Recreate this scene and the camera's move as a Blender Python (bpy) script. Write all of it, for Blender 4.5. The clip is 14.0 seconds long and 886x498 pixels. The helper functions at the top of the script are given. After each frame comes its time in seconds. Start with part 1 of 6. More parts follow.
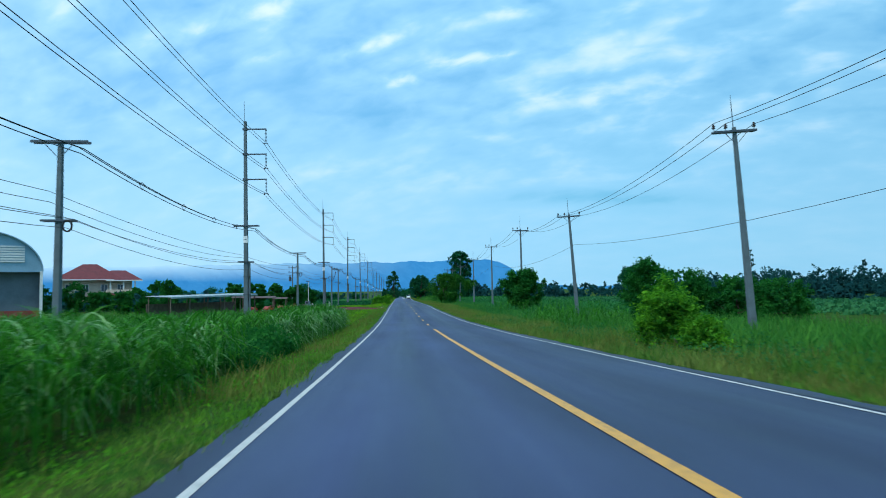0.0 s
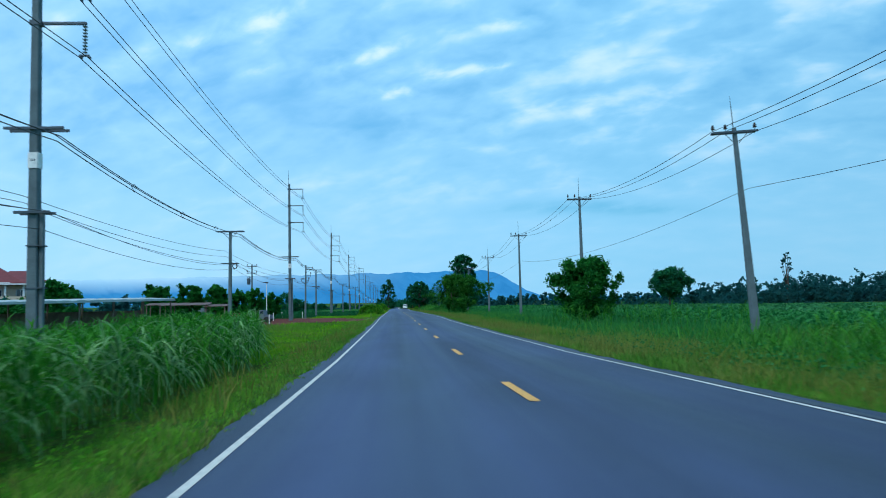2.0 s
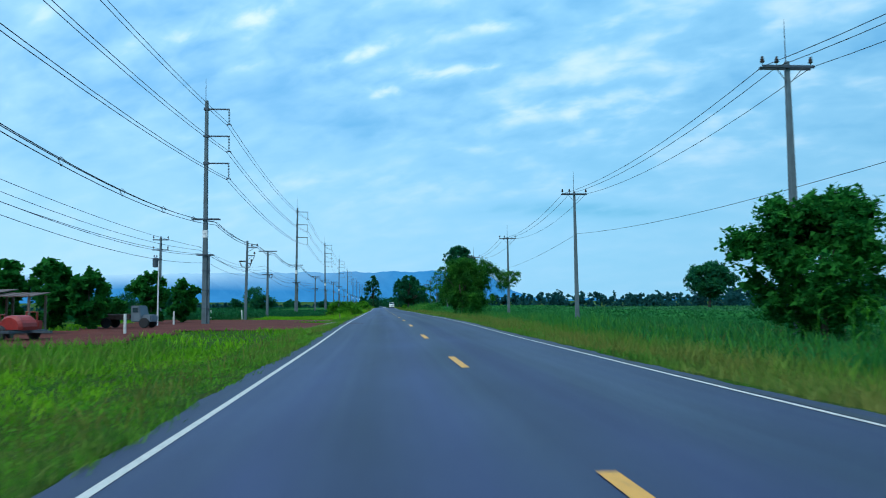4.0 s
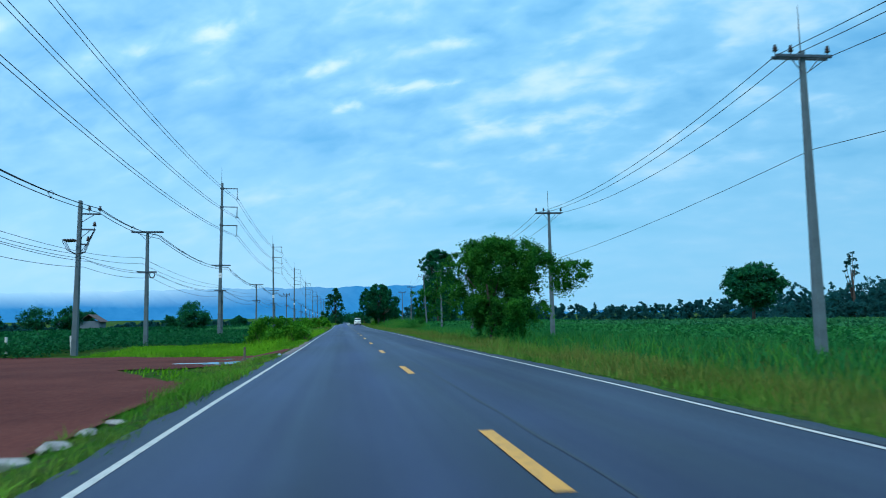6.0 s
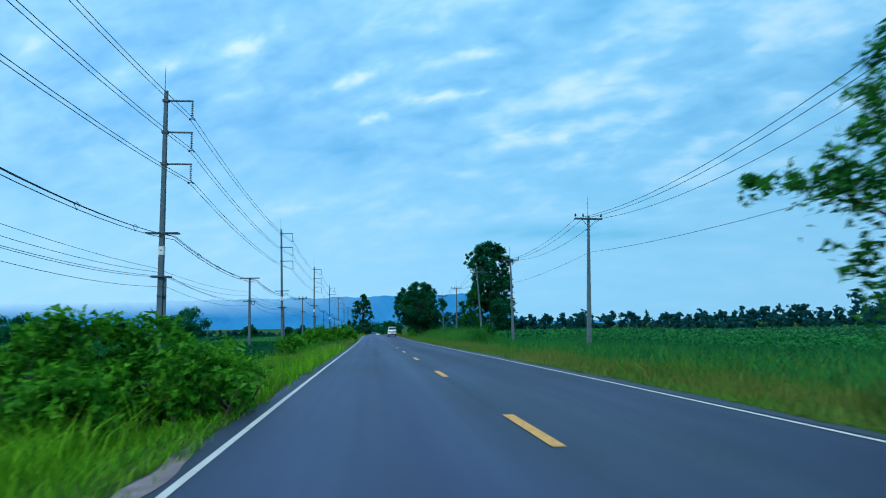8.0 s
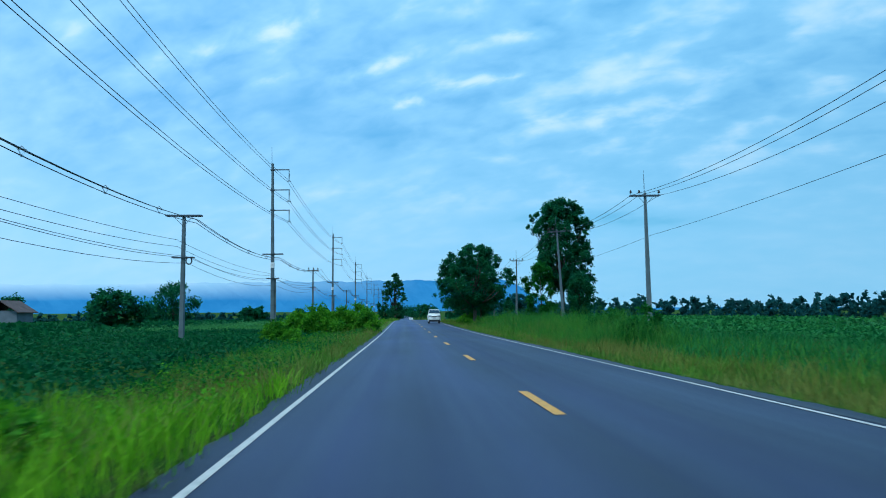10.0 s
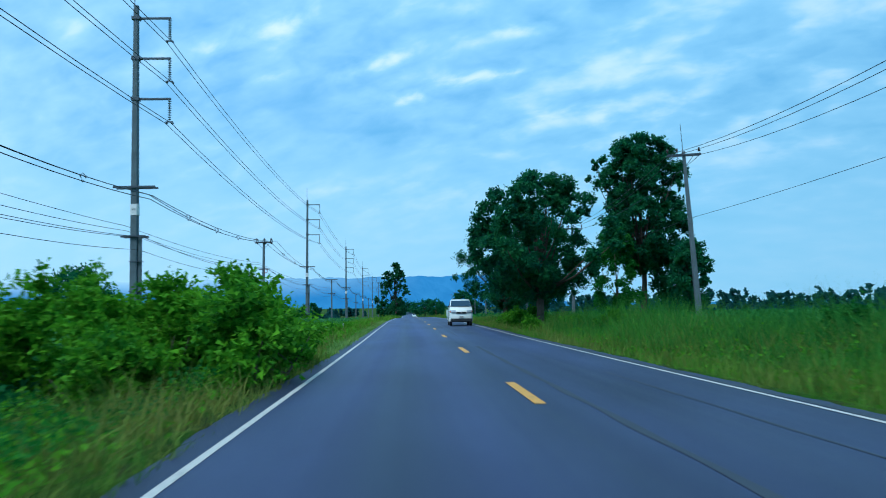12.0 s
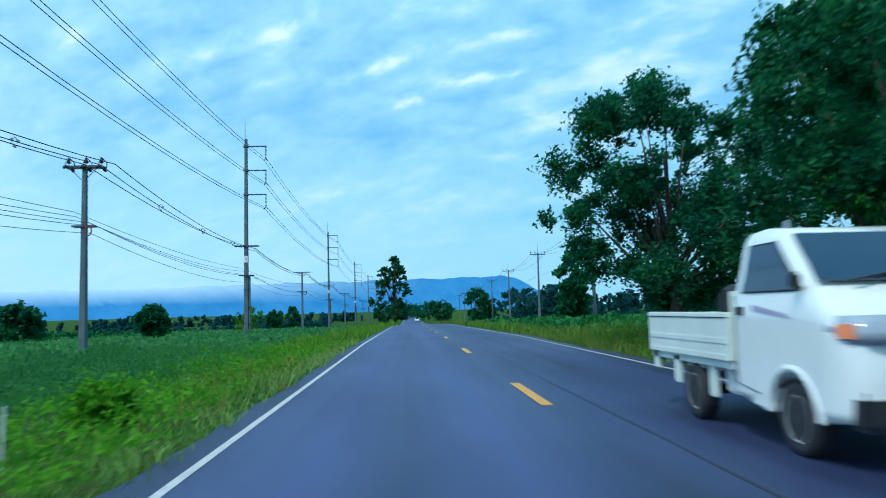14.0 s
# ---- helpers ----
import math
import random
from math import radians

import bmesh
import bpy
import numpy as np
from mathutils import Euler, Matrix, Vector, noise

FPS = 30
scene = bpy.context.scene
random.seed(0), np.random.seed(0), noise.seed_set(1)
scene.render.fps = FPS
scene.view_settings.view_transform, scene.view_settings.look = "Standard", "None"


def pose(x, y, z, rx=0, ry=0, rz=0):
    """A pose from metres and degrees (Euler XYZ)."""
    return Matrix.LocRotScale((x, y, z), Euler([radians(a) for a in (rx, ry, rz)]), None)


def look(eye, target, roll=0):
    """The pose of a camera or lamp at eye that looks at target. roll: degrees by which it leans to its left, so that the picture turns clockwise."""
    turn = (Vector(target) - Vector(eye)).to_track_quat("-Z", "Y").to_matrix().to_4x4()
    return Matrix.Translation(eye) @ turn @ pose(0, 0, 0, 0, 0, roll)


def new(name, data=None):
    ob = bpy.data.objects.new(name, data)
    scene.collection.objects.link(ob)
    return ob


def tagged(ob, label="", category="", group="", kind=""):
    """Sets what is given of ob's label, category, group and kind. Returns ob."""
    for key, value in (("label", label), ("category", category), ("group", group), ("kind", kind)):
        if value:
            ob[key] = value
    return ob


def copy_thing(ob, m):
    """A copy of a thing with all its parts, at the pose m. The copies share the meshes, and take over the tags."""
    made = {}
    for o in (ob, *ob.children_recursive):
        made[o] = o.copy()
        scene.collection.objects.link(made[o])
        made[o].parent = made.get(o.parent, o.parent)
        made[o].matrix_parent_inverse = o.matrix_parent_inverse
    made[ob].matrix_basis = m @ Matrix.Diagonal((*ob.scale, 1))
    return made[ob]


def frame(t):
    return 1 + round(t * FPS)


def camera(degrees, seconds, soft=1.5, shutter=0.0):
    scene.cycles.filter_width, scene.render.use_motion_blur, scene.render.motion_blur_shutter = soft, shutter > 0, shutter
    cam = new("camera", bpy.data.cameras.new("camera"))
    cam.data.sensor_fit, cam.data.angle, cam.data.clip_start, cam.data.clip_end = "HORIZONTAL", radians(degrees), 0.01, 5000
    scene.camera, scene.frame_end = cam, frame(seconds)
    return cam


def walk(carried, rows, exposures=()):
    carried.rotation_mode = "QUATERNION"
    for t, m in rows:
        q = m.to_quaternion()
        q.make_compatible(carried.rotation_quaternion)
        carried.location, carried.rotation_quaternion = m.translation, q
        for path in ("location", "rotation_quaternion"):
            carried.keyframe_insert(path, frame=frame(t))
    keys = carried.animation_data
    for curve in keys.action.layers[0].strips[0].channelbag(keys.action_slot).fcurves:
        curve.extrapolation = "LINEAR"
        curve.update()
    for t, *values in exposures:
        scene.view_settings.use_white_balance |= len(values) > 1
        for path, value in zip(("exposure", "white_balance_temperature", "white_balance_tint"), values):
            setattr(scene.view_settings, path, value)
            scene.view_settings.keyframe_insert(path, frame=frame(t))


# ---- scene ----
cam = camera(61.1, 14.0, soft=1.0, shutter=0.2)
EYE = 1.25

# Long profile of the road: distance along it, height.
PROFILE = [(-60, 1.3), (-20, 0.28), (-4, 0.0), (12, -0.44), (28, -0.83), (44, -1.15), (60, -1.38), (76, -1.48), (92, -1.55),
           (108, -1.59), (124, -1.56), (140, -1.61), (156, -1.73), (172, -1.84), (188, -1.91), (204, -2.01), (220, -2.13),
           (236, -2.25), (252, -2.36), (268, -2.47), (284, -2.53), (300, -2.56), (316, -2.55), (332, -2.56), (348, -2.57),
           (364, -2.7), (380, -2.83), (396, -2.96), (412, -3.09), (460, -3.9), (500, -4.7), (560, -5.4), (700, -5.8),
           (1000, -5.6), (2000, -4.0), (4900, 0.0)]
PY, PZ = np.array([p[0] for p in PROFILE], float), np.array([p[1] for p in PROFILE], float)


def road_z(y):
    return np.interp(y, PY, PZ)


# Seconds, x, y, pitch, roll, yaw.
DRIVE = [
    (0.0, -2.12, -5.64, 3.13, 0.69, -3.38),
    (0.5, -2.12, 5.20, 3.68, 0.90, -3.28),
    (1.0, -2.11, 15.83, 4.04, 1.28, -3.35),
    (1.5, -2.09, 26.56, 4.15, 1.35, -3.56),
    (2.0, -1.99, 37.29, 3.99, 0.96, -3.72),
    (2.5, -1.91, 48.14, 3.78, 0.79, -3.76),
    (3.0, -1.81, 59.20, 3.70, 0.41, -3.77),
    (5.5, -1.56, 115.37, 4.81, 0.67, -7.04),
    (6.0, -1.56, 126.68, 5.06, 0.90, -7.56),
    (6.5, -1.60, 138.01, 5.32, 1.58, -7.54),
    (7.0, -1.70, 149.25, 5.61, 1.63, -7.08),
    (7.5, -1.87, 160.54, 5.87, 1.15, -6.35),
    (8.0, -1.95, 172.12, 5.83, 1.08, -5.44),
    (8.5, -2.05, 183.55, 5.68, 0.75, -4.56),
    (9.0, -2.06, 195.17, 5.33, 0.55, -3.73),
    (11.5, -1.80, 253.81, 4.37, 0.38, -2.71),
    (12.0, -1.77, 265.99, 4.44, 0.71, -2.79),
    (12.5, -1.78, 277.95, 4.57, 1.01, -2.85),
    (13.0, -1.69, 290.03, 4.63, 1.57, -2.79),
    (13.5, -1.74, 302.20, 4.69, 1.45, -2.78),
    (14.0, -1.76, 314.33, 4.65, 1.55, -2.68),
]
walk(cam, [(t, pose(x, y, float(road_z(y)) + EYE, 90 + p, r, w)) for t, x, y, p, r, w in DRIVE], exposures=[(0.0, 0.07, 6050, 3), (0.5, 0.0, 5750, 1), (2.0, 0.0, 5800, 1), (3.0, 0.04, 5900, 2), (5.5, 0.03, 5950, 3), (6.5, -0.02, 5500, 0), (8.0, -0.05, 5620, 0), (9.0, -0.07, 5570, 0), (11.5, -0.04, 5600, 0), (12.5, 0.04, 5650, 1), (13.5, 0.19, 5400, 2), (14.0, 0.13, 5750, 1)])

# ---- daylight ----
SUN_EL, SUN_AZ = 55.0, -140.0
world = bpy.data.worlds.new("overcast_sky")
scene.world = world
world.use_nodes = True


def build_sky():
    nt = world.node_tree
    nt.nodes.clear()
    N, L = nt.nodes, nt.links

    def node(kind, **kw):
        n = N.new(kind)
        for k, v in kw.items():
            n.inputs[k].default_value = v
        return n

    def math_node(op, a, b=None):
        n = N.new("ShaderNodeMath")
        n.operation = op
        for i, v in enumerate((a, b)):
            if v is None:
                continue
            if isinstance(v, (int, float)):
                n.inputs[i].default_value = v
            else:
                L.new(v, n.inputs[i])
        return n.outputs[0]

    def ramp(fac, stops):
        n = N.new("ShaderNodeValToRGB")
        n.color_ramp.interpolation = "EASE"
        while len(n.color_ramp.elements) < len(stops):
            n.color_ramp.elements.new(0.5)
        for e, (p, c) in zip(n.color_ramp.elements, stops):
            e.position, e.color = p, (*c, 1)
        L.new(fac, n.inputs[0])
        return n.outputs[0]

    def mix(fac, a, b):
        n = N.new("ShaderNodeMix")
        n.data_type = "RGBA"
        if isinstance(fac, float):
            n.inputs[0].default_value = fac
        else:
            L.new(fac, n.inputs[0])
        for i, v in ((6, a), (7, b)):
            if isinstance(v, tuple):
                n.inputs[i].default_value = (*v, 1)
            else:
                L.new(v, n.inputs[i])
        return n.outputs[2]

    sky = N.new("ShaderNodeTexSky")
    sky.sky_type, sky.sun_disc = "NISHITA", False
    sky.sun_elevation, sky.sun_rotation = radians(SUN_EL), radians(SUN_AZ)
    sky.air_density, sky.dust_density, sky.ozone_density = 1.0, 0.6, 2.5
    scaled = N.new("ShaderNodeVectorMath")
    scaled.operation = "SCALE"
    scaled.inputs[3].default_value = SKY_GAIN
    L.new(sky.outputs[0], scaled.inputs[0])
    coord = N.new("ShaderNodeTexCoord")
    sep = N.new("ShaderNodeSeparateXYZ")
    L.new(coord.outputs["Generated"], sep.inputs[0])
    up = math_node("MAXIMUM", sep.outputs[2], 0.0)
    # Clouds lie on a flat layer: the direction divided by its height.
    lay = math_node("ADD", up, 0.42)
    px, py = math_node("DIVIDE", sep.outputs[0], lay), math_node("DIVIDE", sep.outputs[1], lay)
    flat = N.new("ShaderNodeCombineXYZ")
    L.new(px, flat.inputs[0])
    L.new(py, flat.inputs[1])

    def cloud_noise(scale, turn, stretch, detail, shift):
        m = N.new("ShaderNodeMapping")
        m.vector_type = "TEXTURE"
        m.inputs["Rotation"].default_value = (0, 0, radians(turn))
        m.inputs["Scale"].default_value = stretch
        m.inputs["Location"].default_value = shift
        L.new(flat.outputs[0], m.inputs[0])
        n = node("ShaderNodeTexNoise", Scale=scale, Detail=detail, Roughness=0.48, Distortion=0.25)
        L.new(m.outputs[0], n.inputs["Vector"])
        return n.outputs[0]

    broad = cloud_noise(1.6, -26, (1.3, 0.8, 1), 4, (3.1, 1.7, 0))
    fine = cloud_noise(6.0, -24, (1.3, 0.8, 1), 4, (0.4, 5.3, 0))
    tuft = cloud_noise(15.0, -30, (1.2, 0.8, 1), 5, (7.7, 2.2, 0))
    body = math_node("ADD", math_node("ADD", math_node("MULTIPLY", broad, 0.27), 0.05), math_node("ADD", math_node("MULTIPLY", fine, 0.38), math_node("MULTIPLY", tuft, 0.265)))

    def wisp(x, y, wide, deep, turn, weight):
        """A soft oval on the cloud layer, frayed by the finer noise."""
        c, s = math.cos(radians(turn)), math.sin(radians(turn))
        dx, dy = math_node("SUBTRACT", px, x), math_node("SUBTRACT", py, y)
        a = math_node("DIVIDE", math_node("ADD", math_node("MULTIPLY", dx, c), math_node("MULTIPLY", dy, s)), wide)
        b = math_node("DIVIDE", math_node("SUBTRACT", math_node("MULTIPLY", dy, c), math_node("MULTIPLY", dx, s)), deep)
        r = math_node("ADD", math_node("MULTIPLY", a, a), math_node("MULTIPLY", b, b))
        bell = math_node("EXPONENT", math_node("MULTIPLY", r, -1.0))
        fray = math_node("MULTIPLY", math_node("ADD", math_node("SUBTRACT", tuft, 0.5), 0.24), weight * 4.2)
        return math_node("MULTIPLY", bell, fray)

    # The brightest streaks of the layer, a grey-blue hollow and a clear gap low over the fields.
    for w in ((-0.06, 1.30, 0.085, 0.022, -27, 0.10), (0.02, 1.385, 0.070, 0.026, -14, 0.09), (0.165, 1.315, 0.10, 0.016, -14, 0.085), (0.20, 1.20, 0.07, 0.018, -16, 0.08), (-0.25, 1.21, 0.12, 0.03, -20, 0.08), (-0.22, 1.315, 0.05, 0.02, -10, 0.05), (0.40, 1.40, 0.16, 0.04, -18, 0.035), (-0.05, 1.62, 0.16, 0.05, -5, -0.045), (-0.20, 1.42, 0.07, 0.09, 0, -0.05)):
        body = math_node("ADD", body, wisp(*w))
    # The layer grows even towards the horizon.
    even = ramp(up, ((0.06, (0.88, 0.88, 0.88)), (0.27, (0.12, 0.12, 0.12))))
    body = math_node("ADD", body, math_node("MULTIPLY", even, math_node("SUBTRACT", 0.555, body)))
    body = math_node("SUBTRACT", body, math_node("MULTIPLY", wisp(0.50, 1.775, 0.24, 0.035, -10, 0.12), 1.0))
    veil = ramp(body, ((0.36, (0, 0, 0)), (0.60, (1, 1, 1))))
    low = ramp(up, ((0.0, (1, 1, 1)), (0.30, (0, 0, 0))))
    clear = mix(low, CLEAR, HORIZON)
    base = mix(0.75, scaled.outputs[0], clear)
    with_cloud = mix(math_node("MULTIPLY", veil, 0.9), base, CLOUD)
    bright = ramp(body, ((0.53, (0, 0, 0)), (0.66, (1, 1, 1))))
    out = mix(math_node("MULTIPLY", bright, 0.75), with_cloud, CLOUD_BRIGHT)
    bg = node("ShaderNodeBackground", Strength=SKY_STRENGTH)
    # The veil is a little brighter towards the side of the hidden sun.
    glow = math_node("ADD", math_node("MULTIPLY", sep.outputs[0], -0.22), math_node("MULTIPLY", up, 0.22))
    lit = N.new("ShaderNodeVectorMath")
    lit.operation = "SCALE"
    L.new(out, lit.inputs[0])
    L.new(math_node("ADD", math_node("MAXIMUM", math_node("MINIMUM", glow, 0.3), -0.1), 0.98), lit.inputs[3])
    side = math_node("MAXIMUM", math_node("MINIMUM", math_node("SUBTRACT", 0.35, math_node("MULTIPLY", sep.outputs[0], 1.2)), 1.0), 0.0)
    warm = mix(side, (0.95, 1.0, 1.0), (1.15, 1.0, 0.985))
    both = N.new("ShaderNodeVectorMath")
    both.operation = "MULTIPLY"
    L.new(lit.outputs[0], both.inputs[0])
    L.new(warm, both.inputs[1])
    L.new(both.outputs[0], bg.inputs[0])
    end = N.new("ShaderNodeOutputWorld")
    L.new(bg.outputs[0], end.inputs[0])


SKY_GAIN, SKY_STRENGTH = 0.06, 1.0
CLEAR, HORIZON = (0.20, 0.56, 0.97), (0.27, 0.70, 0.98)
CLOUD, CLOUD_BRIGHT = (0.40, 0.71, 0.98), (0.82, 0.93, 1.03)
build_sky()
sun = new("sun", bpy.data.lights.new("sun", "SUN"))
sun.data.energy, sun.data.angle, sun.data.color = 2.2, radians(14), (1.0, 0.96, 0.9)
az, el = radians(SUN_AZ), radians(SUN_EL)
sun.matrix_world = look((0, 0, 60), (-math.sin(az) * math.cos(el) * 50, -math.cos(az) * math.cos(el) * 50, 60 - math.sin(el) * 50))


# ---- materials ----
def material(name):
    m = bpy.data.materials.new(name)
    m.use_nodes = True
    return m, m.node_tree.nodes, m.node_tree.links, m.node_tree.nodes["Principled BSDF"]


def noise_node(N, L, scale, detail=4, rough=0.6, stretch=(1, 1, 1), coord="Object"):
    c = N.new("ShaderNodeTexCoord")
    mp = N.new("ShaderNodeMapping")
    mp.inputs["Scale"].default_value = stretch
    n = N.new("ShaderNodeTexNoise")
    n.inputs["Scale"].default_value, n.inputs["Detail"].default_value, n.inputs["Roughness"].default_value = scale, detail, rough
    L.new(c.outputs[coord], mp.inputs[0])
    L.new(mp.outputs[0], n.inputs["Vector"])
    return n.outputs[0]


def ramp_node(N, L, fac, stops):
    n = N.new("ShaderNodeValToRGB")
    while len(n.color_ramp.elements) < len(stops):
        n.color_ramp.elements.new(0.5)
    for e, (p, c) in zip(n.color_ramp.elements, stops):
        e.position, e.color = p, (*c, 1)
    L.new(fac, n.inputs[0])
    return n.outputs[0]


def mix_node(N, L, fac, a, b, blend="MIX"):
    n = N.new("ShaderNodeMix")
    n.data_type, n.blend_type = "RGBA", blend
    if isinstance(fac, float):
        n.inputs[0].default_value = fac
    else:
        L.new(fac, n.inputs[0])
    for i, v in ((6, a), (7, b)):
        if isinstance(v, tuple):
            n.inputs[i].default_value = (*v, 1)
        else:
            L.new(v, n.inputs[i])
    return n.outputs[2]


def bump_node(N, L, height, strength, distance, bsdf):
    b = N.new("ShaderNodeBump")
    b.inputs["Strength"].default_value, b.inputs["Distance"].default_value = strength, distance
    L.new(height, b.inputs["Height"])
    L.new(b.outputs[0], bsdf.inputs["Normal"])


def plain(name, color, rough=0.6, metal=0.0, spread=0.12, scale=6.0, bump=0.0, coat=0.0):
    """A surface of one colour with grain and faint stains."""
    m, N, L, b = material(name)
    n1, n2 = noise_node(N, L, scale), noise_node(N, L, scale * 9, 3)
    dark = tuple(c * (1 - 2 * spread) for c in color)
    lite = tuple(min(1, c * (1 + spread)) for c in color)
    c = ramp_node(N, L, n1, ((0.3, dark), (0.7, lite)))
    c = mix_node(N, L, 0.25, c, ramp_node(N, L, n2, ((0.35, dark), (0.65, lite))))
    L.new(c, b.inputs["Base Color"])
    b.inputs["Roughness"].default_value, b.inputs["Metallic"].default_value = rough, metal
    b.inputs["Coat Weight"].default_value = coat
    if bump:
        bump_node(N, L, n2, bump, 0.02, b)
    return m


def leafy(name, dark, lite, dry=None, dry_amount=0.0, patch=0.15, through_light=0.3, rough=0.65, gloss=0.06):
    """Leaves or blades: a tone for each one, and broad patches."""
    m, N, L, b = material(name)
    geo = N.new("ShaderNodeNewGeometry")
    tone = ramp_node(N, L, geo.outputs["Random Per Island"], ((0.0, dark), (0.55, tuple((a + c) / 2 for a, c in zip(dark, lite))), (1.0, lite)))
    broad = mix_node(N, L, 0.45, noise_node(N, L, patch, 3), noise_node(N, L, patch * 7, 2))
    tone = mix_node(N, L, 0.62, tone, ramp_node(N, L, broad, ((0.39, dark), (0.61, lite))))
    if dry:
        spots = noise_node(N, L, patch * 2.6, 4)
        f = ramp_node(N, L, spots, ((0.62 - dry_amount, (0, 0, 0)), (0.78 - dry_amount * 0.6, (0.8, 0.8, 0.8))))
        tone = mix_node(N, L, f, tone, dry)
    L.new(tone, b.inputs["Base Color"])
    b.inputs["Roughness"].default_value = rough
    b.inputs["Specular IOR Level"].default_value = gloss
    t = N.new("ShaderNodeBsdfTranslucent")
    L.new(tone, t.inputs[0])
    mx = N.new("ShaderNodeMixShader")
    mx.inputs[0].default_value = through_light
    L.new(b.outputs[0], mx.inputs[1])
    L.new(t.outputs[0], mx.inputs[2])
    L.new(mx.outputs[0], N["Material Output"].inputs[0])
    return m


def asphalt_material():
    m, N, L, b = material("asphalt")
    grain = noise_node(N, L, 60, 3)
    blotch = noise_node(N, L, 0.35, 5, stretch=(1, 0.25, 1))
    tracks = noise_node(N, L, 0.9, 3, stretch=(1, 0.012, 1))
    base = ramp_node(N, L, grain, ((0.3, (0.012, 0.013, 0.024)), (0.7, (0.026, 0.029, 0.056))))
    base = mix_node(N, L, 0.55, base, ramp_node(N, L, tracks, ((0.38, (0.006, 0.007, 0.013)), (0.62, (0.056, 0.061, 0.094)))))
    # Wheel paths polished pale, an oily middle to each lane.
    co = N.new("ShaderNodeTexCoord")
    sx = N.new("ShaderNodeSeparateXYZ")
    L.new(co.outputs["Object"], sx.inputs[0])
    span = N.new("ShaderNodeMapRange")
    span.inputs["From Min"].default_value, span.inputs["From Max"].default_value = -4.2, 3.8
    wander = N.new("ShaderNodeMath")
    wander.operation = "MULTIPLY_ADD"
    L.new(noise_node(N, L, 0.05, 2), wander.inputs[0])
    wander.inputs[1].default_value = 0.5
    L.new(sx.outputs[0], wander.inputs[2])
    L.new(wander.outputs[0], span.inputs[0])
    lo, hi = (0.008, 0.009, 0.018), (0.058, 0.062, 0.100)
    # The right lane's darker tones imitate shade from the windscreen.
    lanes = ramp_node(N, L, span.outputs[0], ((0.0, lo), (0.072, lo), (0.105, (0.040, 0.046, 0.070)), (0.22, hi), (0.33, (0.026, 0.031, 0.046)), (0.44, hi), (0.55, (0.018, 0.022, 0.034)), (0.63, (0.030, 0.033, 0.062)), (0.75, (0.014, 0.016, 0.030)), (0.86, (0.024, 0.027, 0.050)), (1.0, lo)))
    base = mix_node(N, L, 0.66, base, lanes)
    base = mix_node(N, L, 0.35, base, ramp_node(N, L, blotch, ((0.38, (0.006, 0.007, 0.013)), (0.64, (0.066, 0.070, 0.096)))))
    base = mix_node(N, L, 1.0, base, (0.58, 0.74, 1.22), "MULTIPLY")
    # Brightness along the road, painted in to follow exposure and windscreen shade.
    road_pos = N.new("ShaderNodeMapRange")
    road_pos.inputs["From Min"].default_value, road_pos.inputs["From Max"].default_value = -60.0, 400.0
    L.new(sx.outputs[1], road_pos.inputs[0])
    # worn is only this painted gain: darker midway, lighter at the far end.
    worn = ramp_node(N, L, road_pos.outputs[0], ((0.10, (1.15, 1.15, 1.12)), (0.34, (1.0, 1.0, 1.0)), (0.40, (0.80, 0.80, 0.82)), (0.62, (0.80, 0.80, 0.84)), (0.74, (1.15, 1.18, 1.15)), (0.80, (1.62, 1.68, 1.58))))
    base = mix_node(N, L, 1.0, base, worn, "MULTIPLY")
    L.new(base, b.inputs["Base Color"])
    rough = ramp_node(N, L, tracks, ((0.3, (0.50, 0.50, 0.50)), (0.7, (0.66, 0.66, 0.66))))
    L.new(rough, b.inputs["Roughness"])
    b.inputs["Specular IOR Level"].default_value = 0.42
    bump_node(N, L, grain, 0.35, 0.01, b)
    return m


def paint_material(name, color, worn):
    m, N, L, b = material(name)
    n = noise_node(N, L, 9, 5)
    L.new(ramp_node(N, L, n, ((0.28, worn), (0.50, color))), b.inputs["Base Color"])
    b.inputs["Roughness"].default_value = 0.55
    return m


def ground_material():
    m, N, L, b = material("field_ground")
    n1, n2, n3 = noise_node(N, L, 0.03, 5), noise_node(N, L, 0.5, 5), noise_node(N, L, 8, 4)
    c = ramp_node(N, L, n1, ((0.35, (0.014, 0.062, 0.008)), (0.5, (0.026, 0.105, 0.008)), (0.68, (0.060, 0.160, 0.010))))
    c = mix_node(N, L, 0.45, c, ramp_node(N, L, n2, ((0.35, (0.012, 0.050, 0.007)), (0.65, (0.060, 0.150, 0.010)))))
    c = mix_node(N, L, 0.3, c, ramp_node(N, L, n3, ((0.4, (0.010, 0.036, 0.006)), (0.65, (0.075, 0.16, 0.012)))))
    soil = ramp_node(N, L, noise_node(N, L, 1.7, 5), ((0.42, (0, 0, 0)), (0.60, (0.7, 0.7, 0.7))))
    c = mix_node(N, L, soil, c, (0.050, 0.052, 0.018))
    L.new(c, b.inputs["Base Color"])
    b.inputs["Roughness"].default_value = 0.9
    b.inputs["Specular IOR Level"].default_value = 0.03
    bump_node(N, L, n3, 0.8, 0.2, b)
    return m


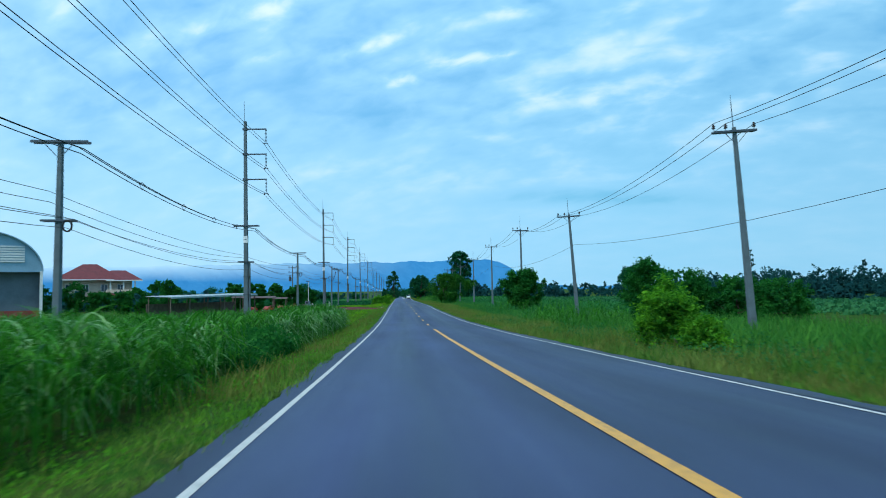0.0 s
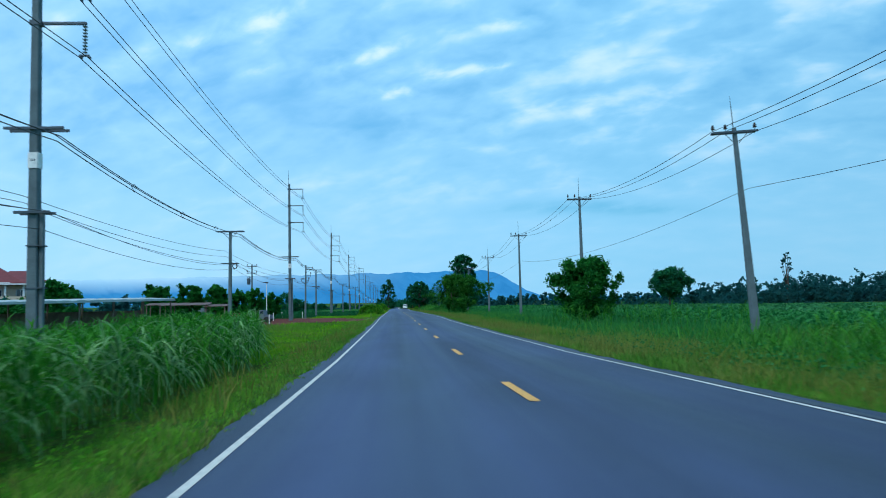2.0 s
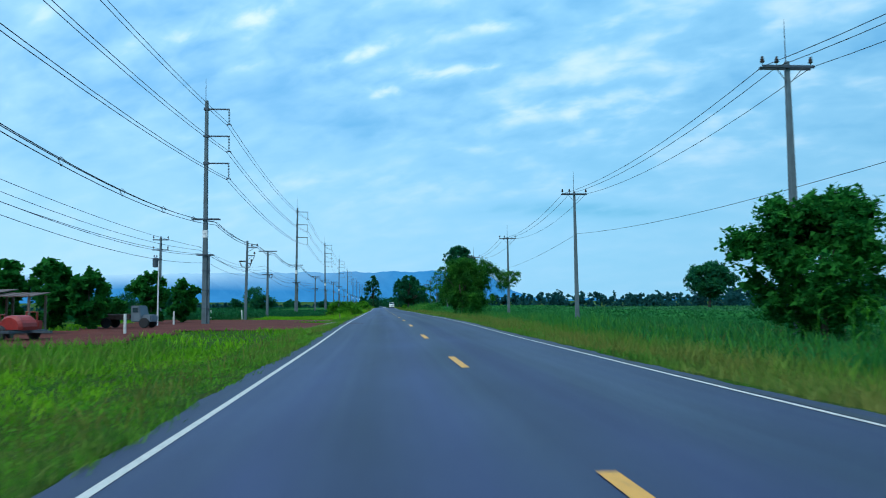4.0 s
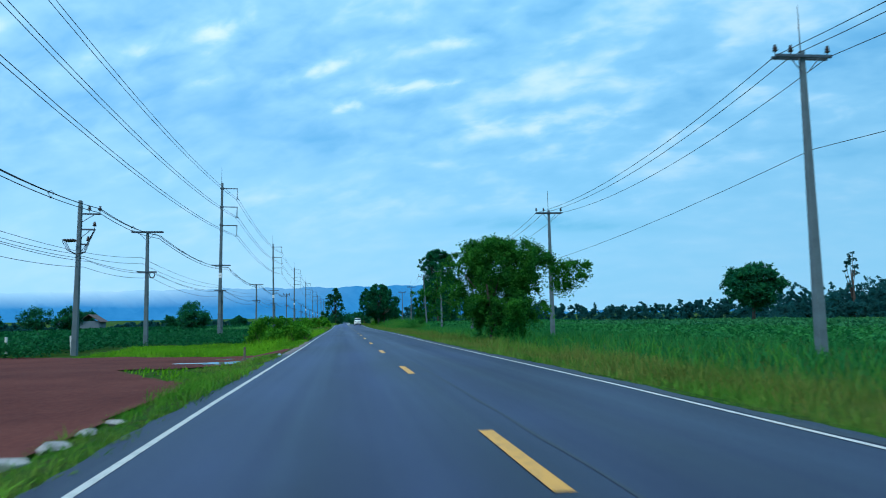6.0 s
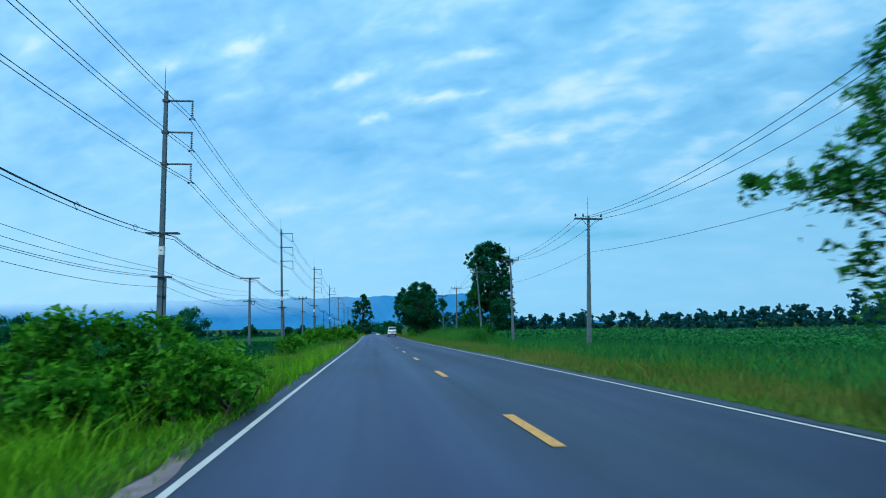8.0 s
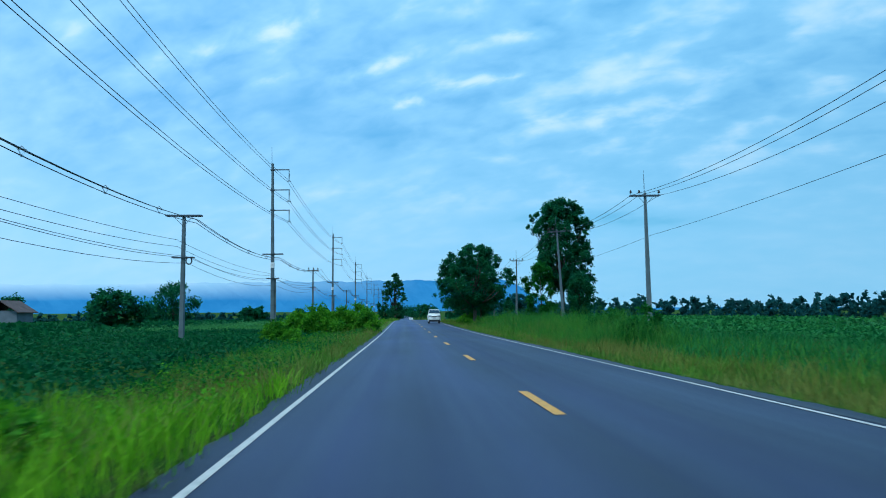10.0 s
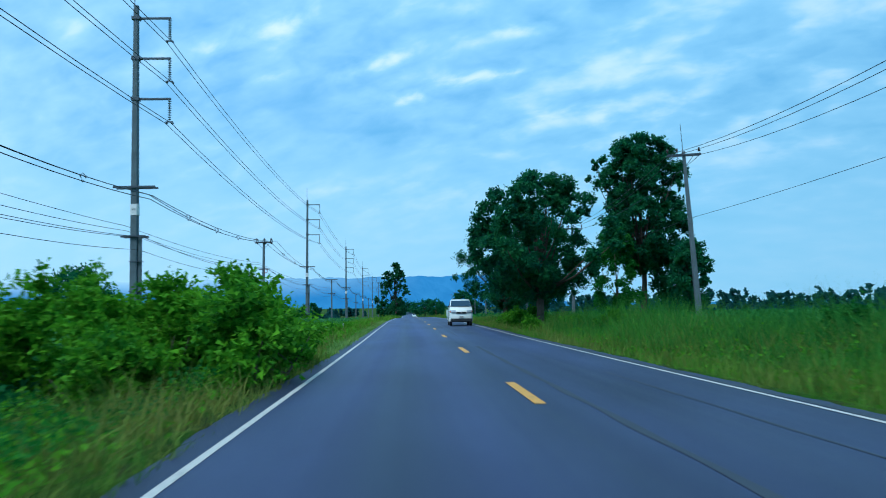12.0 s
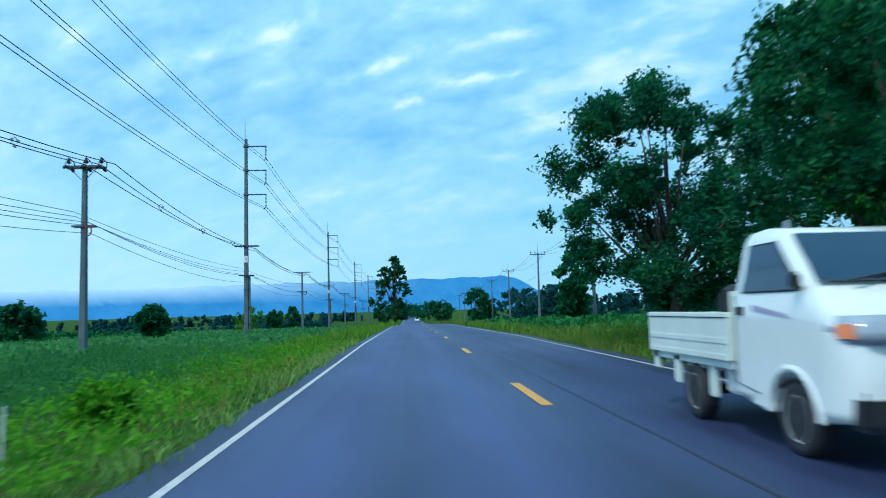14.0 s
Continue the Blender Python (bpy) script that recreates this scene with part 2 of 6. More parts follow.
def dirt_material():
    m, N, L, b = material("red_dirt")
    n1, n2 = noise_node(N, L, 0.35, 5), noise_node(N, L, 7, 5)
    c = ramp_node(N, L, n1, ((0.35, (0.075, 0.020, 0.016)), (0.6, (0.13, 0.040, 0.030))))
    c = mix_node(N, L, 0.4, c, ramp_node(N, L, n2, ((0.35, (0.05, 0.016, 0.013)), (0.65, (0.15, 0.052, 0.038)))))
    L.new(c, b.inputs["Base Color"])
    b.inputs["Roughness"].default_value, b.inputs["Specular IOR Level"].default_value = 0.95, 0.08
    bump_node(N, L, n2, 0.5, 0.05, b)
    return m


def glass_material(name, tint):
    m, N, L, b = material(name)
    b.inputs["Base Color"].default_value = (*tint, 1)
    b.inputs["Roughness"].default_value, b.inputs["Specular IOR Level"].default_value = 0.06, 0.7
    return m


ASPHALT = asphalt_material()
WHITE_LINE = paint_material("white_road_paint", (0.52, 0.49, 0.44), (0.28, 0.27, 0.25))
YELLOW_LINE = paint_material("yellow_road_paint", (0.64, 0.30, 0.03), (0.28, 0.15, 0.04))
TAR = plain("tar_seal", (0.019, 0.022, 0.034), 0.6, scale=3)
GROUND = ground_material()
DIRT = dirt_material()
DUST = plain("shoulder_dust", (0.20, 0.155, 0.155), 0.95, spread=0.3, scale=2.5, bump=0.4)
WATER = glass_material("puddle_water", (0.16, 0.12, 0.10))
CONCRETE = plain("pole_concrete", (0.108, 0.145, 0.160), 0.85, spread=0.16, scale=1.5, bump=0.3)
STEEL = plain("galvanised_steel", (0.075, 0.095, 0.115), 0.55, 0.3, scale=8)
PORCELAIN = plain("brown_porcelain", (0.055, 0.04, 0.035), 0.25, scale=12)
GLASSY = plain("grey_insulator", (0.16, 0.19, 0.21), 0.3, scale=12)
CABLE = plain("black_cable", (0.012, 0.015, 0.020), 0.55, scale=3)
BAND = plain("white_band_paint", (0.80, 0.80, 0.78), 0.5, scale=5)
BARK = plain("bark", (0.085, 0.065, 0.048), 0.9, spread=0.3, scale=3, bump=0.8)
LEAF_DARK = leafy("dark_broadleaf", (0.008, 0.066, 0.052), (0.040, 0.200, 0.056), patch=0.5, through_light=0.4)
LEAF_MID = leafy("mid_broadleaf", (0.008, 0.080, 0.020), (0.048, 0.215, 0.026), patch=0.5, through_light=0.4)
LEAF_FINE = leafy("feathery_leaf", (0.008, 0.072, 0.022), (0.085, 0.280, 0.026), patch=0.5, through_light=0.4)
# Next two: aerial haze is mixed into the leaf colour as pale blue-green.
LEAF_HAZY = leafy("hazy_tree_leaf", (0.014, 0.085, 0.044), (0.050, 0.185, 0.066), patch=0.3, through_light=0.5)
LEAF_FAR_HAZED = leafy("haze_tinted_leaf", (0.026, 0.102, 0.104), (0.040, 0.140, 0.124), patch=0.03, through_light=0.7)
LEAF_LIME = leafy("lime_bush_leaf", (0.014, 0.105, 0.012), (0.165, 0.430, 0.018), patch=0.7, through_light=0.4)
LEAF_YELLOW = leafy("yellow_green_bush_leaf", (0.050, 0.190, 0.012), (0.160, 0.42, 0.020), patch=0.5, through_light=0.4)
GRASS = leafy("verge_grass", (0.048, 0.165, 0.014), (0.170, 0.370, 0.026), (0.22, 0.22, 0.055), 0.15, patch=0.14)
GRASS_WILD = leafy("tall_wild_grass", (0.034, 0.125, 0.018), (0.140, 0.285, 0.030), (0.235, 0.225, 0.06), 0.20, patch=0.12)
CANE = leafy("sugarcane_leaf", (0.003, 0.052, 0.008), (0.085, 0.315, 0.016), (0.22, 0.33, 0.07), -0.02, patch=0.4, rough=0.5, gloss=0.12)
CANE_PALE = leafy("pale_sugarcane_leaf", (0.008, 0.075, 0.018), (0.300, 0.520, 0.190), patch=0.6, rough=0.5, gloss=0.12)
CROP_DARK = leafy("dark_crop_leaf", (0.008, 0.068, 0.026), (0.026, 0.138, 0.036), patch=0.08)
REED = leafy("green_reed_leaf", (0.022, 0.125, 0.024), (0.105, 0.300, 0.034), (0.17, 0.20, 0.05), 0.04, patch=0.15)
CROP_RIGHT = leafy("field_crop_leaf", (0.018, 0.115, 0.034), (0.056, 0.225, 0.048), patch=0.06)
GRASS_LIME = leafy("lime_short_grass", (0.060, 0.200, 0.008), (0.240, 0.490, 0.015), (0.24, 0.26, 0.04), 0.04, patch=0.25)
GRASS_KHAKI = leafy("khaki_verge_grass", (0.105, 0.220, 0.055), (0.300, 0.460, 0.105), (0.30, 0.31, 0.10), 0.10, patch=0.2)
CROP_SOFT = leafy("soft_green_crop_leaf", (0.040, 0.165, 0.055), (0.120, 0.330, 0.090), patch=0.1, through_light=0.45)
DRY_GRASS = leafy("dry_straw_grass", (0.090, 0.120, 0.022), (0.240, 0.235, 0.050), patch=0.2)
CROP_LIGHT = leafy("pale_field_crop_leaf", (0.026, 0.125, 0.048), (0.062, 0.205, 0.062), patch=0.03)


# ---- mesh helpers ----
def mesh_np(name, verts, faces, mat, smooth=False):
    """A mesh from an array of corners and an array of triangles or quads."""
    verts, faces = np.asarray(verts, np.float32), np.asarray(faces, np.int32)
    me = bpy.data.meshes.new(name)
    k = faces.shape[1]
    me.vertices.add(len(verts))
    me.vertices.foreach_set("co", verts.ravel())
    me.loops.add(faces.size)
    me.loops.foreach_set("vertex_index", faces.ravel())
    me.polygons.add(len(faces))
    me.polygons.foreach_set("loop_start", np.arange(0, faces.size, k, dtype=np.int32))
    if smooth:
        me.polygons.foreach_set("use_smooth", np.ones(len(faces), bool))
    me.update(calc_edges=True)
    me.materials.append(mat)
    return me


def mesh_bm(name, bm, mat, smooth=False):
    me = bpy.data.meshes.new(name)
    bmesh.ops.recalc_face_normals(bm, faces=bm.faces)
    bm.to_mesh(me)
    bm.free()
    if smooth:
        me.polygons.foreach_set("use_smooth", np.ones(len(me.polygons), bool))
    me.materials.append(mat)
    return me


def part(name, bm, mat, parent, label="", smooth=False):
    ob = new(name, mesh_bm(name, bm, mat, smooth))
    ob.parent = parent
    return tagged(ob, label)


def box(bm, lo, hi, m=None, bevel=0.0):
    """A box between two corners; its new corners are returned."""
    made = bmesh.ops.create_cube(bm, size=1)["verts"]
    size, mid = Vector(hi) - Vector(lo), (Vector(hi) + Vector(lo)) / 2
    for v in made:
        v.co = Vector((v.co.x * size.x, v.co.y * size.y, v.co.z * size.z)) + mid
        if m:
            v.co = m @ v.co
    if bevel:
        edges = list({e for v in made for e in v.link_edges})
        bmesh.ops.bevel(bm, geom=edges, offset=bevel, segments=2, affect="EDGES")
    return made


def tube(bm, path, radii, sides=8):
    """A tube along points, with a radius at each."""
    rings = []
    for i, p in enumerate(path):
        p = Vector(p)
        way = Vector(path[min(i + 1, len(path) - 1)]) - Vector(path[max(i - 1, 0)])
        q = way.to_track_quat("Z", "Y")
        r = radii[i] if hasattr(radii, "__len__") else radii
        rings.append([bm.verts.new(p + q @ Vector((r * math.cos(a), r * math.sin(a), 0))) for a in np.linspace(0, 2 * math.pi, sides, endpoint=False)])
    for a, b in zip(rings, rings[1:]):
        for i in range(sides):
            bm.faces.new((a[i], a[(i + 1) % sides], b[(i + 1) % sides], b[i]))
    bm.faces.new(rings[0][::-1])
    bm.faces.new(rings[-1])


def lathe(bm, profile, m=Matrix(), sides=12):
    """A turned shape from (radius, height) steps."""
    rings = [[bm.verts.new(m @ Vector((r * math.cos(a), r * math.sin(a), h))) for a in np.linspace(0, 2 * math.pi, sides, endpoint=False)] for r, h in profile]
    for a, b in zip(rings, rings[1:]):
        for i in range(sides):
            bm.faces.new((a[i], a[(i + 1) % sides], b[(i + 1) % sides], b[i]))
    bm.faces.new(rings[0][::-1])
    bm.faces.new(rings[-1])


def thing(name, label, category, group="", at=(0, 0, 0)):
    ob = new(name)
    ob.location = at
    return tagged(ob, label, category, group)


# ---- ground and road ----
LEFT_EDGE, RIGHT_EDGE = -4.18, 3.68


def cross_z(x):
    """Height across the road, over the centre line."""
    return np.interp(x, [-3000, -60, -14, -8, -6.2, -4.7, -4.18, 0, 3.72, 4.3, 5.6, 7.5, 14, 60, 3000],
                     [-0.6, -0.6, -0.6, -0.62, -0.55, -0.22, -0.142, 0, 0.014, -0.08, -0.45, -0.55, -0.5, -0.5, -0.5])


def ground_z(x, y):
    return road_z(y) + cross_z(x)


def sheet(name, xs, ys, lift, mat, smooth=True):
    X, Y = np.meshgrid(xs, ys)
    V = np.stack([X, Y, ground_z(X, Y) + lift(X, Y)], -1).reshape(-1, 3)
    n, k = len(ys), len(xs)
    i = (np.arange(n - 1)[:, None] * k + np.arange(k - 1)).ravel()
    return new(name, mesh_np(name, V, np.stack([i, i + 1, i + k + 1, i + k], 1), mat, smooth))


xs = np.concatenate([-np.geomspace(3000, 20, 26), np.arange(-16, -8, 2), np.arange(-8, 8.1, 0.4), np.arange(10, 18, 2), np.geomspace(20, 3000, 26)])
ys = np.concatenate([np.arange(-80, 720, 4.0), np.geomspace(724, 4800, 30)])


def ground_lift(X, Y):
    under = (X > LEFT_EDGE - 0.1) & (X < RIGHT_EDGE + 0.1)
    bumps = 0.10 * np.sin(X * 0.9 + Y * 0.31) * np.sin(Y * 0.23 - X * 0.4) * np.clip((np.abs(X) - 5) / 6, 0, 1)
    bumps = np.where((X > -40) & (X < 0) & (Y > 98) & (Y < 186), 0.0, bumps)
    return np.where(under, -0.12, bumps * (Y < 700))


ground = tagged(sheet("ground", xs, ys, ground_lift, GROUND), "green grassy farmland beside a country road", "ground", kind="structure")

rng = np.random.default_rng(3)
road_y = np.concatenate([np.arange(-60, 400, 0.25), np.arange(400, 560, 1.0), np.arange(560, 1000, 8.0)])
edge_x = [LEFT_EDGE, -3.0, -1.5, 0.0, 1.5, 3.0, RIGHT_EDGE]
RX, RY = np.meshgrid(edge_x, road_y)
wob = rng.normal(0, 0.016, (len(road_y), 2)) + (0.05 * np.sin(road_y * 0.31) + 0.03 * np.sin(road_y * 1.13 + 1) + 0.022 * np.sin(road_y * 2.9))[:, None]
RX[:, 0] += wob[:, 0]
RX[:, -1] += wob[:, 1]
RV = np.stack([RX, RY, road_z(RY) + cross_z(np.clip(RX, LEFT_EDGE, RIGHT_EDGE))], -1)
ri = (np.arange(len(road_y) - 1)[:, None] * 7 + np.arange(6)).ravel()
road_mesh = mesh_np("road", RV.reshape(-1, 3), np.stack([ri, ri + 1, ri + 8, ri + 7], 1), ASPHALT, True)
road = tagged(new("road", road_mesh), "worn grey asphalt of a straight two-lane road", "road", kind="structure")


def tar_seam(x, y0, y1, width, drift, label):
    """A wavering dark tar line that seals a joint of the surface."""
    y = np.arange(y0, y1, 0.5)
    mid = x + drift * np.sin((y - y0) * 0.17) + 0.008 * np.sin(y * 1.9)
    half = width / 2 * (0.7 + 0.5 * np.sin(y * 0.9) ** 2)
    V = np.concatenate([np.stack([mid + s * half, y, road_z(y) + cross_z(mid) + 0.004], 1) for s in (-1, 1)])
    n = len(y)
    i = np.arange(n - 1)
    ob = new("tar_seam", mesh_np("tar_seam", V, np.stack([i, i + n, i + n + 1, i + 1], 1), TAR))
    ob.parent = road
    return tagged(ob, label)


for x, y0, y1, wide, drift in ((0.45, 124, 150, 0.05, 0.015), (0.62, 262, 292, 0.12, 0.01), (0.60, 300, 341, 0.035, 0.012), (3.45, -10, 420, 0.16, 0.02), (1.85, 196, 214, 0.05, 0.02), (2.1, 268, 281, 0.05, 0.02)):
    tar_seam(x, y0, y1, wide, drift, "dark tar seam in the asphalt")


def mud_streak(x0, y0, x1, y1, wide):
    """A thin film of red mud that tyres have dragged over the asphalt."""
    n = 16
    u = np.linspace(0, 1, n)
    half = wide / 2 * (1 - u) ** 0.7 * (0.7 + 0.5 * np.sin(u * 17) ** 2) + 0.01
    x, y = x0 + (x1 - x0) * u, y0 + (y1 - y0) * u + 0.12 * np.sin(u * 9)
    V = np.concatenate([np.stack([x, y + s * half, road_z(y + s * half) + cross_z(x) + 0.005], 1) for s in (-1, 1)])
    i = np.arange(n - 1)
    ob = new("mud_streak", mesh_np("mud_streak", V, np.stack([i, i + 1, i + n + 1, i + n], 1), DIRT))
    ob.parent = road
    return tagged(ob, "dried reddish mud smear on the asphalt")


mud_streak(-4.15, 131.3, -2.0, 128.9, 0.5)
mud_streak(-4.15, 132.6, -3.0, 131.6, 0.4)
mud_streak(-4.15, 164.5, -3.2, 163.0, 0.6)


def shoulder_dust(y0, y1):
    """Pale washed-out dust that lies along the asphalt edge past the yard."""
    y = np.linspace(y0, y1, 60)
    u = (y - y0) / (y1 - y0)
    inner = -3.84 - 0.05 * np.sin(y * 2.3) - 0.22 * np.maximum(u - 0.6, 0)
    outer = -4.18 + 0.04 * np.sin(y * 3.7 + 1)
    V = np.concatenate([np.stack([x, y, road_z(y) + cross_z(np.maximum(x, LEFT_EDGE)) + 0.007], 1) for x in (np.minimum(outer, inner - 0.01), inner)])
    i = np.arange(59)
    ob = new("shoulder_dust", mesh_np("shoulder_dust", V, np.stack([i, i + 60, i + 61, i + 1], 1), DUST))
    ob.parent = road
    return tagged(ob, "pale pinkish dust along the asphalt edge")


shoulder_dust(160.0, 181.0)


def stripe(name, x, y0, y1, width, mat, label):
    n = max(2, int((y1 - y0) / 4) + 1)
    y = np.linspace(y0, y1, n)
    V = np.concatenate([np.stack([np.full(n, x + s * width / 2), y, road_z(y) + cross_z(x) + 0.006], 1) for s in (-1, 1)])
    i = np.arange(n - 1)
    ob = new(name, mesh_np(name, V, np.stack([i, i + n, i + n + 1, i + 1], 1), mat))
    ob.parent = road
    return tagged(ob, label)


stripe("edge_line", -3.735, -60, 800, 0.095, WHITE_LINE, "solid white edge line")
stripe("edge_line", 3.27, -60, 800, 0.085, WHITE_LINE, "solid white edge line")
stripe("centre_line", 0.0, -60, 39.5, 0.16, YELLOW_LINE, "solid yellow centre line")
for k in range(4, 40):
    stripe("centre_dash", 0.0, 12.0 * k, 12.0 * k + 3.0, 0.16, YELLOW_LINE, "yellow centre line dash")


# ---- utility poles ----
def square_shaft(bm, h, w0, w1, y=0.0, x=0.0):
    made = box(bm, (x - w0 / 2, y - w0 / 2, 0), (x + w0 / 2, y + w0 / 2, h))
    for v in made:
        if v.co.z > h / 2:
            v.co.x, v.co.y = x + (v.co.x - x) * w1 / w0, y + (v.co.y - y) * w1 / w0
    bmesh.ops.bevel(bm, geom=[e for e in bm.edges if abs(e.verts[0].co.z - e.verts[1].co.z) > h / 2], offset=w1 * 0.14, segments=1, affect="EDGES")


def disc_string(bm, x, z0, z1, n=9, r=0.11):
    """Insulator discs on a rod that hangs down."""
    steps, dz = [], (z0 - z1) / n
    for i in range(n):
        z = z0 - i * dz
        steps += [(0.022, z), (0.022, z - dz * 0.35), (r, z - dz * 0.55), (r * 0.9, z - dz * 0.75), (0.03, z - dz * 0.8)]
    lathe(bm, steps, Matrix.Translation((x, 0, 0)), 10)


def pin_insulator(bm, x, z, s=1.0, m=Matrix()):
    lathe(bm, [(0.02, z), (0.02, z + 0.12 * s), (0.085 * s, z + 0.13 * s), (0.10 * s, z + 0.17 * s), (0.06 * s, z + 0.2 * s), (0.085 * s, z + 0.25 * s), (0.05 * s, z + 0.3 * s), (0.06 * s, z + 0.34 * s), (0.03 * s, z + 0.36 * s)], m @ Matrix.Translation((x, 0, 0)), 10)


def tall_pole(top, cross, low):
    """A concrete pole 21 m high with three steel arms towards the road. Heights of its arms from its foot."""
    p = thing("transmission_pole", "tall grey concrete power pole with three steel arms, white band", "utility pole", "tall roadside power poles")
    bm = bmesh.new()
    square_shaft(bm, top + 0.8, 0.47, 0.28)
    part("shaft", bm, CONCRETE, p)
    bm = bmesh.new()
    square_shaft(bm, low + 0.05, 0.20, 0.18, y=-0.02, x=0.34)
    part("strapped_pole", bm, CONCRETE, p, "short concrete pole strapped to the shaft")
    bm = bmesh.new()
    tube(bm, [(-0.07, -0.1, top), (-0.07, -0.1, top + 2.5), (-0.07, -0.1, top + 2.9)], [0.03, 0.022, 0.008], 6)
    part("lightning_rod", bm, STEEL, p)
    for z in (top, top - ARM_GAP, top - 2 * ARM_GAP):
        bm = bmesh.new()
        box(bm, (0.05, -0.07, z - 0.06), (2.12, 0.07, z + 0.06), bevel=0.012)
        box(bm, (-0.24, -0.2, z - 0.1), (0.24, 0.2, z + 0.1))
        arm = part("arm", bm, STEEL, p)
        bm = bmesh.new()
        disc_string(bm, 2.05, z - 0.06, z - 1.35)
        part("insulator_string", bm, GLASSY, arm, "string of grey insulator discs")
        bm = bmesh.new()
        box(bm, (1.86, -0.05, z - 1.47), (2.24, 0.05, z - 1.40))
        for s in (-0.18, 0.18):
            box(bm, (2.05 + s - 0.03, -0.16, z - 1.55), (2.05 + s + 0.03, 0.16, z - 1.45))
        part("clamp", bm, STEEL, arm)
    for z, lo, hi in ((cross, -1.2, 1.3), (low, -0.74, 0.76)):
        bm = bmesh.new()
        for y in (-0.28, 0.28):
            box(bm, (lo, y - 0.05, z - 0.06), (hi, y + 0.05, z + 0.06), bevel=0.01)
        part("crossarm", bm, STEEL, p)
    bm = bmesh.new()
    box(bm, (-0.225, -0.225, cross - 1.75), (0.225, 0.225, cross - 1.0), bevel=0.04)
    band = part("painted_band", bm, BAND, p, "white painted band")
    bm = bmesh.new()
    for i in range(3):
        box(bm, (-0.09 + i * 0.07, -0.232, cross - 1.42), (-0.05 + i * 0.07, -0.226, cross - 1.32))
    part("band_marks", bm, STEEL, band, "small dark painted marks")
    for z in (1.5, 3.2, 5.0):
        bm = bmesh.new()
        box(bm, (-0.25, -0.25, z), (0.45, 0.25, z + 0.05))
        part("steel_strap", bm, STEEL, p)
    return p


